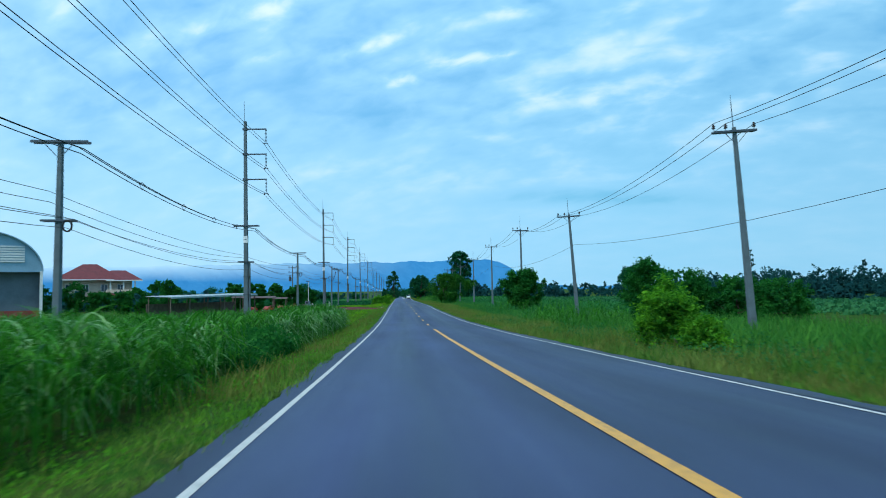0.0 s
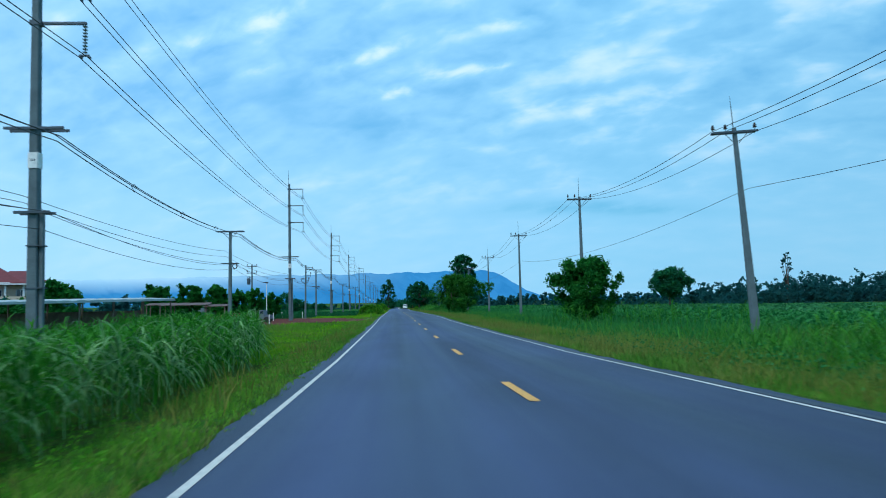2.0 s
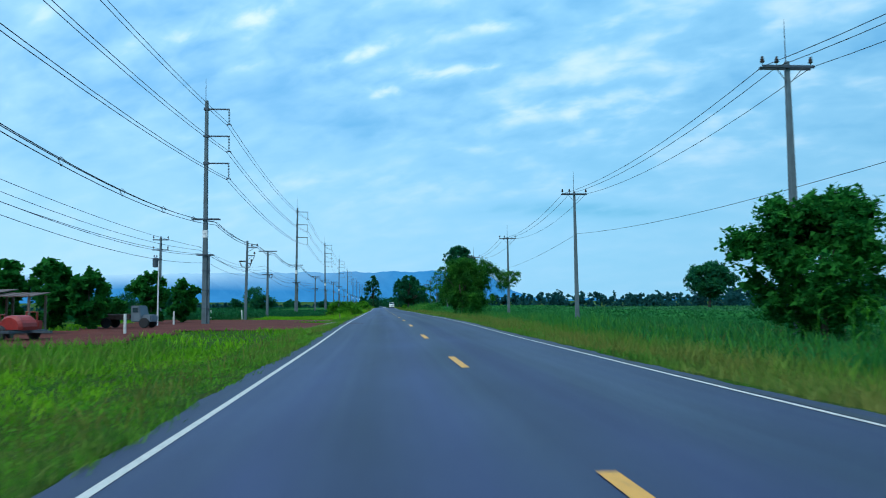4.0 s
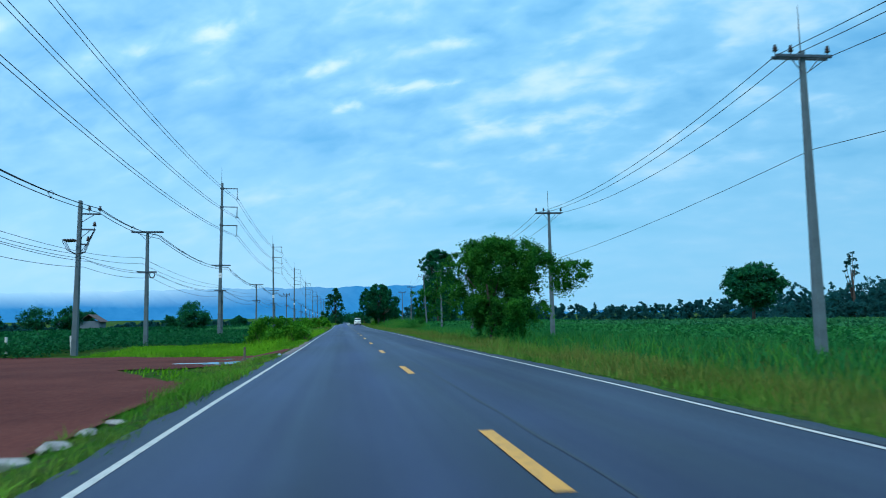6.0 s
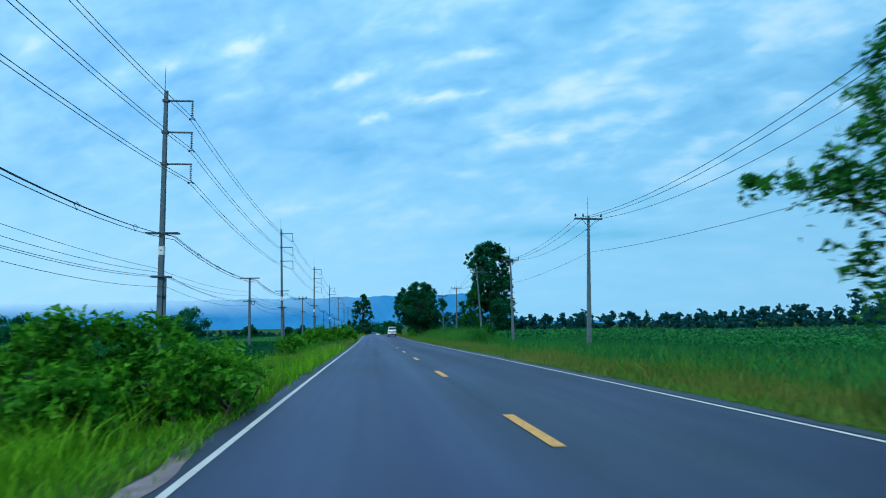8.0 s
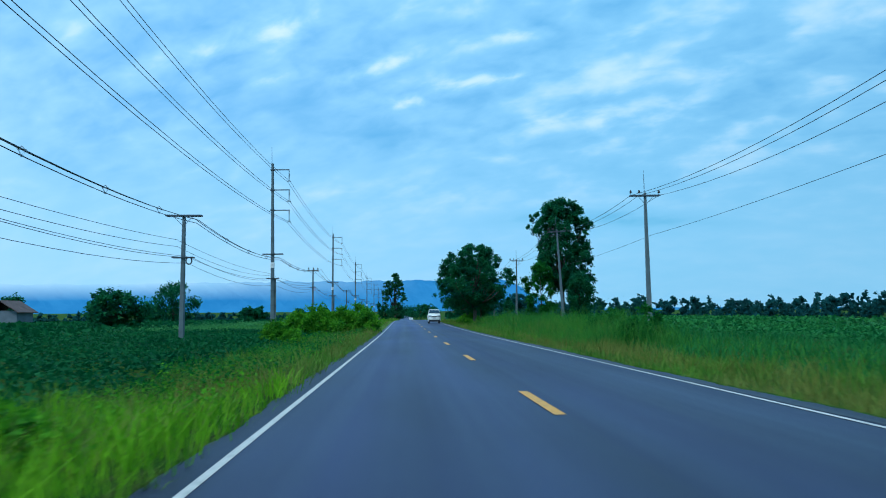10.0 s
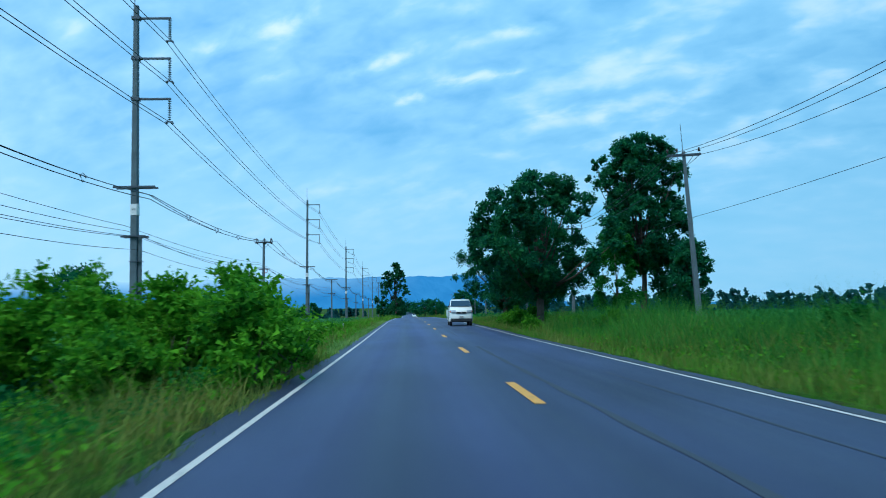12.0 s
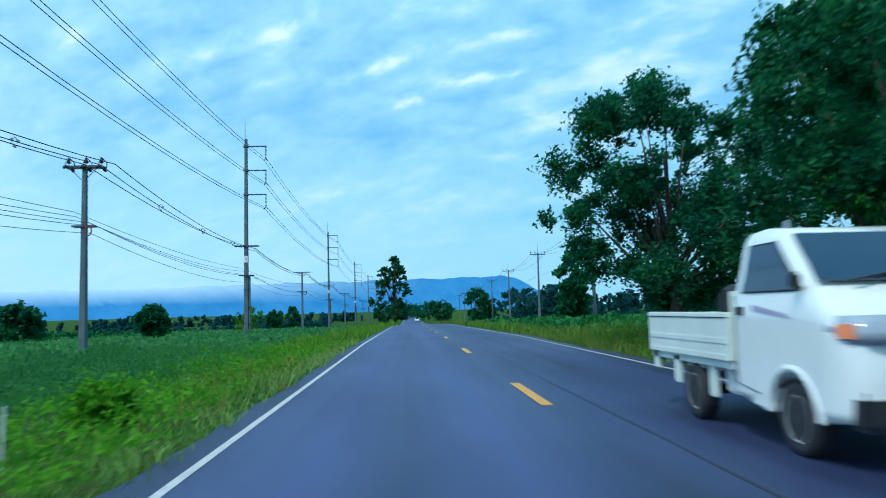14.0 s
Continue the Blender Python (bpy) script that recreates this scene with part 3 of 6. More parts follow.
def mid_pole(kind, top, low, reach=1.29):
    """A concrete pole 9 m high with a long and a short crossarm."""
    names = {0: "slender grey concrete power pole with two crossarms", 1: "grey concrete power pole with dead-end insulators on its crossarm", 2: "grey concrete power pole with switchgear and drop wires near its top"}
    p = thing("power_pole", names[kind], "utility pole", "low roadside power poles")
    bm = bmesh.new()
    square_shaft(bm, top, 0.36, 0.22)
    part("shaft", bm, CONCRETE, p)
    if kind < 2:
        bm = bmesh.new()
        for y in (-0.17, 0.17):
            box(bm, (-reach, y - 0.05, top - 0.12), (reach, y + 0.05, top), bevel=0.01)
        part("crossarm", bm, STEEL, p)
        bm = bmesh.new()
        for y in (-0.17, 0.17):
            box(bm, (-0.6 * reach, y - 0.04, low - 0.05), (0.6 * reach, y + 0.04, low + 0.05), bevel=0.01)
        part("crossarm", bm, STEEL, p)
        for s in (-1, 1):
            bm = bmesh.new()
            tube(bm, [(s * 0.75, -0.2, top - 0.06), (s * 0.1, -0.16, top - 0.75)], 0.02, 6)
            part("brace", bm, STEEL, p)
    if kind == 0:
        bm = bmesh.new()
        pts = [(0.48 + 0.2 * math.cos(a), -0.24, low - 0.25 + 0.26 * math.sin(a)) for a in np.linspace(0, 2 * math.pi, 17)]
        tube(bm, pts, 0.045, 6)
        part("cable_coil", bm, CABLE, p, "coil of black cable")
    if kind == 1:
        for x in (-0.82, 0.05, 0.82):
            bm = bmesh.new()
            pin_insulator(bm, x, top, 1.2)
            part("insulator", bm, PORCELAIN, p)
            for s in (-1, 1):
                bm = bmesh.new()
                m = Matrix.Translation((x, s * 0.2, top - 0.05)) @ pose(0, 0, 0, -s * 105, 0, 0)
                lathe(bm, [(0.03, 0), (0.09, 0.05), (0.05, 0.1), (0.09, 0.15), (0.05, 0.2), (0.09, 0.25), (0.05, 0.3), (0.09, 0.35), (0.03, 0.45)], m, 10)
                part("insulator", bm, PORCELAIN, p)
            bm = bmesh.new()
            tube(bm, [(x, -0.6, top - 0.2), (x + 0.12, -0.4, top + 0.25), (x, 0, top + 0.45), (x + 0.12, 0.4, top + 0.25), (x, 0.6, top - 0.2)], 0.025, 5)
            part("jumper_wire", bm, CABLE, p)
        bm = bmesh.new()
        pts = [(0.3 + 0.16 * math.cos(a), -0.24, low - 0.25 + 0.24 * math.sin(a)) for a in np.linspace(0, 2 * math.pi, 17)]
        tube(bm, pts, 0.035, 6)
        part("cable_coil", bm, plain("red_cable", (0.35, 0.06, 0.05), 0.5), p, "coil of red cable")
    if kind == 2:
        for z, reach in ((9.3, 1.25), (8.3, 0.95), (7.35, 0.6)):
            bm = bmesh.new()
            box(bm, (0.0, -0.05, z - 0.3), (reach, 0.05, z - 0.2))
            tube(bm, [(0.1, 0, z - 0.8), (reach * 0.7, 0, z - 0.28)], 0.025, 6)
            arm = part("bracket", bm, STEEL, p)
            for x in ((reach - 0.05, reach * 0.45) if z > 9 else (reach - 0.05,)):
                bm = bmesh.new()
                pin_insulator(bm, x, z - 0.2, 1.3)
                part("insulator", bm, PORCELAIN, arm)
        for s in (-0.35, 0.0, 0.35):
            bm = bmesh.new()
            m = Matrix.Translation((-0.15, s, 7.35)) @ pose(0, 0, 0, 0, -92, 0)
            lathe(bm, [(0.03, 0), (0.09, 0.1), (0.05, 0.18), (0.09, 0.26), (0.05, 0.34), (0.09, 0.42), (0.05, 0.5), (0.09, 0.58), (0.03, 0.75)], m, 10)
            part("insulator", bm, PORCELAIN, p)
            bm = bmesh.new()
            tube(bm, [(-0.9, s, 7.3), (-0.6, s * 0.8, 6.7), (-0.1, s * 0.6, 6.45), (0.35, s * 0.5, 6.6), (0.55, s * 0.4, 7.2), (0.95, s * 0.2, 8.1)], 0.02, 5)
            part("jumper_wire", bm, CABLE, p)
    return p


def arm_pole():
    """A concrete pole 11.6 m high with one crossarm, three pin insulators and a rod."""
    p = thing("power_pole", "weathered concrete power pole with one crossarm and a lightning rod", "utility pole", "power poles along the field")
    bm = bmesh.new()
    square_shaft(bm, 11.75, 0.40, 0.20)
    part("shaft", bm, CONCRETE, p)
    bm = bmesh.new()
    for y in (-0.16, 0.16):
        box(bm, (-1.3, y - 0.05, 11.44), (1.28, y + 0.05, 11.56), bevel=0.01)
    part("crossarm", bm, STEEL, p)
    for s in (-1, 1):
        bm = bmesh.new()
        tube(bm, [(s * 0.7, -0.2, 11.46), (s * 0.12, -0.14, 10.85)], 0.02, 6)
        part("brace", bm, STEEL, p)
    for x in (-1.22, -0.5, 1.2):
        bm = bmesh.new()
        pin_insulator(bm, x, 11.56, 1.15)
        part("insulator", bm, PORCELAIN, p)
    bm = bmesh.new()
    tube(bm, [(-0.05, 0, 11.3), (-0.05, 0, 13.0), (-0.05, 0, 13.6)], [0.03, 0.024, 0.008], 6)
    part("lightning_rod", bm, STEEL, p)
    return p


ARM_GAP = 2.55
TALLER = {36.5: 1.035, 77.5: 0.965, 115.3: 1.09, 155.7: 1.075, 320.9: 1.107}


def place_run(maker_copy, spots):
    """Copies of a pole at (x, y, lean in degrees to the right)."""
    first = None
    for x, y, lean in spots:
        m = pose(x, y, float(ground_z(x, y)) - 0.1, 0, lean, 0) @ Matrix.Diagonal((1, 1, TALLER.get(y, 1.0), 1))
        if first is None:
            first = maker_copy
            first.matrix_basis = m
        else:
            copy_thing(first, m)


# Each pole with its lean and the heights of its arms.
TALL = [(-17.5, -9.0, 0.3, 19.85, 10.0, 6.45), (-17.25, 70.3, -0.46, 19.85, 10.07, 6.45), (-17.61, 152.05, -0.34, 20.07, 9.75, 6.45), (-18.17, 231.9, 0.58, 20.47, 9.89, 6.49), (-18.11, 312.14, -0.62, 20.13, 9.55, 6.54), (-18.37, 392.8, 0.19, 19.98, 9.49, 6.45)]
TALL += [(-18.3, 474.0 + 80 * i, 0, 19.98, 9.49, 6.45) for i in range(5)]
MID = [(-17.72, 29.7, 0.5, 9.94, 6.23), (-17.35, 109.1, 0, 9.50, 6.42), (-17.9, 192.5, 0, 9.79, 6.35), (-17.9, 273.4, 0, 9.40, 6.30), (-18.2, 433.0, 0, 9.40, 6.30), (-18.2, 513.0, 0, 9.40, 6.30), (-18.2, 593.0, 0, 9.40, 6.30)]
FIELD = [(18.2, 36.5, -3.6), (17.85, 77.5, -3.8), (17.9, 115.3, -0.6), (18.1, 155.7, -0.5), (18.2, 196.4, -0.4), (17.85, 239.6, 1.8), (18.6, 280.5, -0.6), (20.0, 320.9, -3.4)] + [(19.5 + 0.5 * i, 361.0 + 40 * i, 0.5 * (-1) ** i) for i in range(9)]
for x, y, lean, top, cross, low in TALL[:5]:
    place_run(tall_pole(top, cross, low), [(x, y, lean)])
place_run(tall_pole(*TALL[5][3:]), [p[:3] for p in TALL[5:]])
for x, y, lean, top, low in MID[:3]:
    place_run(mid_pole(0, top, low), [(x, y, lean)])
place_run(mid_pole(0, 9.40, 6.30), [p[:3] for p in MID[3:]])
place_run(mid_pole(1, 9.87, 6.75, 0.97), [(-18.13, 353.2, 0)])
place_run(mid_pole(2, 9.9, 6.9), [(-18.25, 176.7, 0.8)])
place_run(arm_pole(), FIELD)


# ---- wires ----
def wire(name, label, group, stops, sag, r):
    """A conductor hung from stop to stop; sag for a span of 80 m, one for all or one for each span."""
    pts = []
    for a, b, low in zip(stops, stops[1:], sag if isinstance(sag, list) else [sag] * len(stops)):
        a, b = np.array(a, float), np.array(b, float)
        s = np.linalg.norm(b - a) / 80
        for u in np.linspace(0, 1, 13)[:-1]:
            p = a + (b - a) * u
            p[2] -= 4 * low * s * u * (1 - u)
            pts.append(p)
    pts.append(np.array(stops[-1], float))
    P = np.array(pts)
    k = 5
    ang = np.linspace(0, 2 * np.pi, k, endpoint=False)
    V = (P[:, None, :] + r * np.stack([np.cos(ang), 0 * ang, np.sin(ang)], -1)[None]).reshape(-1, 3)
    i = (np.arange(len(P) - 1)[:, None] * k + np.arange(k)).ravel()
    j = (np.arange(len(P) - 1)[:, None] * k + (np.arange(k) + 1) % k).ravel()
    return tagged(new(name, mesh_np(name, V, np.stack([i, j, j + k, i + k], 1), CABLE, True)), label, "cable", group)


def foot(x, y):
    return float(ground_z(x, y)) - 0.1


for k in range(3):
    for s in (-0.18, 0.18):
        wire("conductor", "thin dark high-voltage wire between tall poles", "high-voltage wires",
             [(x + 2.05 + s + math.radians(l) * top, y, foot(x, y) + top - k * ARM_GAP - 1.5) for x, y, l, top, *_ in TALL], 1.25, 0.021)
# Wires on the low arms: place, height of the bundle, its offset, heights of the low-voltage wires.
LV_TALL, LV_MID = (7.2, 6.9, 6.55, 6.5, 5.75), (7.6, 7.1, 6.4, 6.3, 5.9)
LOW_RUN = sorted([(x + math.radians(l) * c, y, c - (0.5 if y == 312.14 else 0.3), 0.9, LV_TALL) for x, y, l, _, c, _ in TALL]
                 + [(x + math.radians(l) * top, y, top - 0.38, 0.9, LV_MID) for x, y, l, top, _ in MID]
                 + [(-18.13, 353.2, 9.95, 0.6, (7.5, 7.27, 6.95, 6.75, 6.4)), (-18.1, 176.7, 9.35, 1.1, (6.75, 6.52, 6.2, 6.0, 5.65))], key=lambda p: p[1])
for dx, dz in ((-0.10, 0.08), (0.15, 0.0), (0.02, -0.22)):
    stops = []
    for x, y, z, off, _ in LOW_RUN:
        wide = {353.2: (dx * 6, 0.0)}.get(y, (dx, dz))
        stops.append((x + off + wide[0], y, foot(x, y) + z + wide[1]))
    wire("covered_conductor", "covered black wire in a spaced bundle of three", "bundled roadside wires", stops, 1.5, 0.024)
for k, (dx, hang) in enumerate(((-0.5, 0.8), (-0.45, 1.1), (0.2, 1.2), (0.62, 1.5), (0.3, 1.4))):
    wire("low_voltage_wire", "thin dark low-voltage wire along the roadside", "low-voltage wires",
         [(x + dx, y, foot(x, y) + lv[k]) for x, y, z, off, lv in LOW_RUN], hang, 0.015)
for dx in (-1.22, -0.5, 1.2):
    wire("field_conductor", "thin dark wire on the field-side poles", "field-side wires",
         [(20.2 + dx, -46.0, foot(20, -46) + 12.6), (19.5 + dx, -5.0, foot(19.5, -5) + 12.8)] + [(x + dx + math.radians(l) * 11.9, y, foot(x, y) + 11.93 * TALLER.get(y, 1.0)) for x, y, l in FIELD], [1.75] * 5 + [2.1, 2.1] + [1.75] * 12, 0.018)
wire("field_low_wire", "single thin telephone wire below the power wires", "field-side wires",
     [(18.7, -5.0, 6.8), (17.7, 77.4, 6.2), (18.2, 155.7, 6.45), (18.2, 239.6, 5.9)], 1.35, 0.015)
wire("field_low_wire", "single thin telephone wire below the power wires", "field-side wires",
     [(18.2, 239.6, 5.9), (19.0, 280.5, 5.45), (19.6, 320.9, 5.25)] + [(x, y, foot(x, y) + 8.3) for x, y, _ in FIELD[8:]], 0.5, 0.015)


def wire_spacer():
    sp = thing("wire_spacer", "small diamond-shaped spacer clipped on the wire bundle", "wire spacer", "wire spacers")
    bm = bmesh.new()
    ring = [(0.0, 0, 0.18), (0.17, 0, 0.01), (0.02, 0, -0.25), (-0.13, 0, 0.05), (0.0, 0, 0.18)]
    tube(bm, ring, 0.022, 6)
    part("frame", bm, GLASSY, sp)
    for x, z in ((-0.10, 0.08), (0.15, 0.0), (0.02, -0.22)):
        bm = bmesh.new()
        box(bm, (x - 0.04, -0.06, z - 0.04), (x + 0.04, 0.06, z + 0.04))
        part("clip", bm, GLASSY, sp)
    return sp


spacer, placed = wire_spacer(), 0
for a, b in zip(LOW_RUN, LOW_RUN[1:]):
    if b[1] > 480 or a[1] < -20:
        continue
    pa = np.array((a[0] + a[3], a[1], foot(a[0], a[1]) + a[2]))
    pb = np.array((b[0] + b[3], b[1], foot(b[0], b[1]) + b[2]))
    n = max(1, round((pb[1] - pa[1]) / 9))
    for i in range(1, n):
        u = i / n
        p = pa + (pb - pa) * u
        p[2] -= 4 * 1.5 * (np.linalg.norm(pb - pa) / 80) * u * (1 - u)
        m = pose(*p)
        if placed:
            copy_thing(spacer, m)
        else:
            spacer.matrix_basis = m
        placed += 1


# ---- vegetation makers ----
def blades(base, height, width, lean, rng, seg=3, curl=1.0):
    """Tapered bending blades on given feet. Returns corners and triangles."""
    n = len(base)
    a, face = rng.uniform(0, 2 * np.pi, n), rng.uniform(0, 2 * np.pi, n)
    way, side = np.stack([np.cos(a), np.sin(a), 0 * a], -1), np.stack([-np.sin(face), np.cos(face), 0 * a], -1)
    V = []
    for s in range(seg + 1):
        u = s / seg
        bend = lean * u ** 1.7
        drop = curl * lean ** 2 / np.maximum(height, 0.05) * 0.45 * u ** 3
        mid = base + way * bend[:, None] + np.stack([0 * a, 0 * a, height * u - drop], -1)
        if s < seg:
            w = (width * (0.75 + 0.5 * u if u < 0.4 else 1.15 * (1 - u) ** 0.6 + 0.12) / 2)[:, None]
            V += [mid - side * w, mid + side * w]
        else:
            V.append(mid)
    k = 2 * seg + 1
    V = np.stack(V, 1).reshape(-1, 3)
    T = []
    for s in range(seg - 1):
        T += [(2 * s, 2 * s + 1, 2 * s + 3), (2 * s, 2 * s + 3, 2 * s + 2)]
    T.append((2 * seg - 2, 2 * seg - 1, 2 * seg))
    F = (np.arange(n)[:, None, None] * k + np.array(T)[None]).reshape(-1, 3)
    return V, F


def leaf_tris(mid, size, rng, long=1.8):
    """Pointed leaves of one triangle each, turned every way."""
    n = len(mid)
    d = rng.normal(0, 1, (n, 3)) * np.array([1, 1, 0.7]) + np.array([0, 0, -0.15])
    d /= np.linalg.norm(d, axis=1)[:, None]
    s = np.cross(d, rng.normal(0, 0.75, (n, 3)) + np.array([0, 0, 0.8]))
    s /= np.linalg.norm(s, axis=1)[:, None] + 1e-6
    L, Wd = (size * long / 2)[:, None], (size * 0.6)[:, None]
    V = np.stack([mid - d * L - s * Wd, mid - d * L + s * Wd, mid + d * L], 1).reshape(-1, 3)
    i = np.arange(n) * 3
    return V, np.stack([i, i + 1, i + 2], 1)


def twig_cloud(clumps, per, leaf, rng, droop=0.15, spread=0.13, reach=1.35):
    """Leaves along twigs that grow outwards from each clump."""
    C = np.asarray(clumps, float)
    heart = C[:, :3].mean(0)
    k = 14
    n = np.maximum(3, (per / k * (C[:, 3] / C[:, 3].mean()) ** 2).astype(int))
    idx = np.repeat(np.arange(len(C)), n)
    out = C[idx, :3] - heart
    out /= np.linalg.norm(out, axis=1)[:, None] + 1e-6
    d = rng.normal(0, 1, (len(idx), 3))
    d = d / np.linalg.norm(d, axis=1)[:, None] + out * 0.45 + np.array([0, 0, 0.15])
    d /= np.linalg.norm(d, axis=1)[:, None]
    length = C[idx, 3] * rng.uniform(0.5, reach, len(idx))
    u = (0.12 + 0.88 * rng.random((len(idx), k)) ** 0.75)
    P = C[idx, None, :3] + d[:, None, :] * (length[:, None] * u)[..., None]
    P[..., 2] -= droop * length[:, None] * u ** 2
    P += np.clip(rng.normal(0, 1, P.shape), -1.8, 1.8) * (C[idx, 3] * spread)[:, None, None]
    P = P.reshape(-1, 3)
    return leaf_tris(P, leaf * rng.uniform(0.6, 1.4, len(P)), rng)


def merge(sets):
    V, F, n = [], [], 0
    for v, f in sets:
        V.append(v)
        F.append(f + n)
        n += len(v)
    return np.concatenate(V), np.concatenate(F)


def crown_clumps(cx, cy, z0, z1, rx, ry, n, rng, rc, power=2.0, belly=0.45):
    """Clumps over an uneven rounded crown between two heights."""
    out, tries = [], 0
    while len(out) < n and tries < n * 40:
        tries += 1
        u, a = rng.random(), rng.uniform(0, 2 * math.pi)
        h = z0 + (z1 - z0) * u
        t = (u - belly) / (1 - belly) if u > belly else (belly - u) / belly
        wide = max(0.0, 1 - abs(t) ** power) ** 0.5
        wide *= 0.86 + 0.55 * noise.noise((math.cos(a) * 1.7 + cx, math.sin(a) * 1.7 + cy, u * 3.4))
        q = rng.random() ** 0.35
        r = rc * rng.uniform(0.6, 1.35)
        x, y = cx + rx * wide * q * math.cos(a), cy + ry * wide * q * math.sin(a)
        if all((x - o[0]) ** 2 + (y - o[1]) ** 2 + (h - o[2]) ** 2 > (0.55 * r) ** 2 for o in out):
            out.append((x, y, h, r))
    return out


def grow_tree(name, label, x, y, height, clumps, per, leaf, leaf_mat, bark_mat, rng, trunk_r=0.3, fork=0.35, limbs=9, group="", lean=(0, 0), stems=1, droop=0.15, reach=1.35, airy=None, low=()):
    """A tree: a tapered trunk that forks into limbs, and a crown of leaf clumps."""
    t = tagged(new(name), label, "tree" if "bush" not in name and "shrub" not in name else "bush", group)
    gz = float(ground_z(x, y)) - 0.15
    t.location = (x, y, gz)
    bm = bmesh.new()
    for s in range(stems):
        ox, oy = (rng.uniform(-0.6, 0.6), rng.uniform(-0.6, 0.6)) if stems > 1 else (0, 0)
        top = Vector((lean[0] + ox * 2, lean[1] + oy * 2, height * (0.72 if stems == 1 else 0.55)))
        pts = [Vector((ox, oy, 0)) + (top - Vector((ox, oy, 0))) * u + Vector((math.sin(u * 5 + s) * 0.12, math.cos(u * 4 + s) * 0.12, 0)) * (height / 10) for u in np.linspace(0, 1, 8)]
        tube(bm, pts, [trunk_r * (1.25 if i == 0 else 1) * (1 - 0.82 * i / 7) for i in range(8)], 9)
        picks = rng.choice(len(clumps), min(limbs, len(clumps)), replace=False)
        for i in picks:
            c = Vector(clumps[i][:3]) - Vector((x, y, gz))
            u = min(0.95, max(fork, c.z / height * 0.62))
            a = pts[0].lerp(pts[-1], u)
            mid = a.lerp(c, 0.5) + Vector((0, 0, -0.06 * (c - a).length))
            r = trunk_r * (1 - 0.75 * u) * 0.5
            tube(bm, [a, mid, c], [r, r * 0.6, r * 0.18], 6)
    part("trunk", bm, bark_mat, t, smooth=True)
    V, F = twig_cloud(clumps, per, leaf, rng, droop, reach=reach)
    own = np.random.default_rng(5)
    if airy:
        # Looser foliage towards one side of the crown.
        mid = V[F].mean(1)
        loose = np.interp(mid[:, 0] - x + 0.8 * np.sin(mid[:, 2] * 1.7), airy[:2], airy[2:])
        used, inv = np.unique(F[own.random(len(F)) < loose], return_inverse=True)
        V, F = V[used], inv.reshape(-1, F.shape[1])
    if len(low):
        # Boughs that hang low round the trunk.
        V, F = merge([(V, F), twig_cloud(low, per, leaf, own, droop + 0.2, reach=reach)])
    crown = new("crown", mesh_np("crown", V - np.array([x, y, gz]), F, leaf_mat))
    crown.parent = t
    return t


def scatter(n, x0, x1, y0, y1, rng, keep=None):
    x, y = rng.uniform(x0, x1, n), rng.uniform(y0, y1, n)
    if keep is not None:
        k = keep(x, y)
        x, y = x[k], y[k]
    return np.stack([x, y, ground_z(x, y) - 0.03], -1)


def stuff(name, label, category, V, F, mat):
    return tagged(new(name, mesh_np(name, V, F, mat)), label, category, kind="stuff")


# ---- trees and woods ----
rng = np.random.default_rng(11)


def g(x, y):
    return float(ground_z(x, y))


def round_tree(name, label, x, y, h, w, leaf_mat, n=40, per=150, leaf=0.35, rc=None, base=0.25, belly=0.45, bark=BARK, group="", trunk_r=None, stems=1, deep=None, droop=0.15, reach=1.35, extra=(), power=2.0, airy=None, boughs=0, bough_x=0.0, bough_z=(0.15, 0.5)):
    z = g(x, y)
    rng = np.random.default_rng(int(abs(x) * 310 + y * 10))
    rc = rc or w * 0.13
    c = crown_clumps(x, y, z + h * base + rc * 0.5, z + h - rc * 0.8, w / 2 - rc * 0.7, (deep or w) / 2 - rc * 0.7, n, rng, rc, power, belly)
    c += [(x + ex, y + ey, z + ez, er) for ex, ey, ez, er in extra]
    pick = np.random.default_rng(23)
    # Low boughs spread less the lower they hang.
    rise = pick.uniform(0, 1, boughs) ** 0.8
    wide = pick.uniform(0.5, max(0.7, 0.40 * w), boughs) * (0.3 + 0.7 * rise)
    low = [(x + bough_x + r * math.cos(a), y + r * math.sin(a), z + h * (bough_z[0] + (bough_z[1] - bough_z[0]) * v), rc * s) for r, a, v, s in zip(wide, pick.uniform(0, 6.28, boughs), rise, pick.uniform(0.7, 1.2, boughs))]
    return grow_tree(name, label, x, y, h, c, per, leaf, leaf_mat, bark, rng, trunk_r or h * 0.028, group=group, stems=stems, droop=droop, reach=reach, limbs=max(9, n // 5) if stems == 1 else 4, airy=airy, low=low)


# The great trees by the road, with smaller ones beside them.
round_tree("broadleaf_tree", "huge dark green broadleaf tree with a wide lumpy crown", 7.2, 316.5, 11.0, 11.2, LEAF_DARK, n=150, per=290, leaf=0.125, rc=0.68, base=0.21, belly=0.48, trunk_r=0.30, reach=1.05, boughs=24, bough_z=(0.30, 0.52),
           extra=[(-4.1, 0, 7.0, 0.75), (-4.0, 0.3, 7.8, 0.75), (-3.6, 0, 8.6, 0.7), (-3.0, 0.2, 9.4, 0.65), (-4.2, -0.3, 6.1, 0.75), (-4.1, 0.2, 5.2, 0.7), (-3.4, 0.8, 7.4, 0.9), (-0.5, 0, 10.3, 0.6)])
round_tree("broadleaf_tree", "tall dark green tree with an open broken crown", 27.6, 358.0, 23.4, 13.2, LEAF_DARK, n=230, per=260, leaf=0.21, rc=1.15, base=0.26, belly=0.62, trunk_r=0.4, reach=1.0, power=2.6)
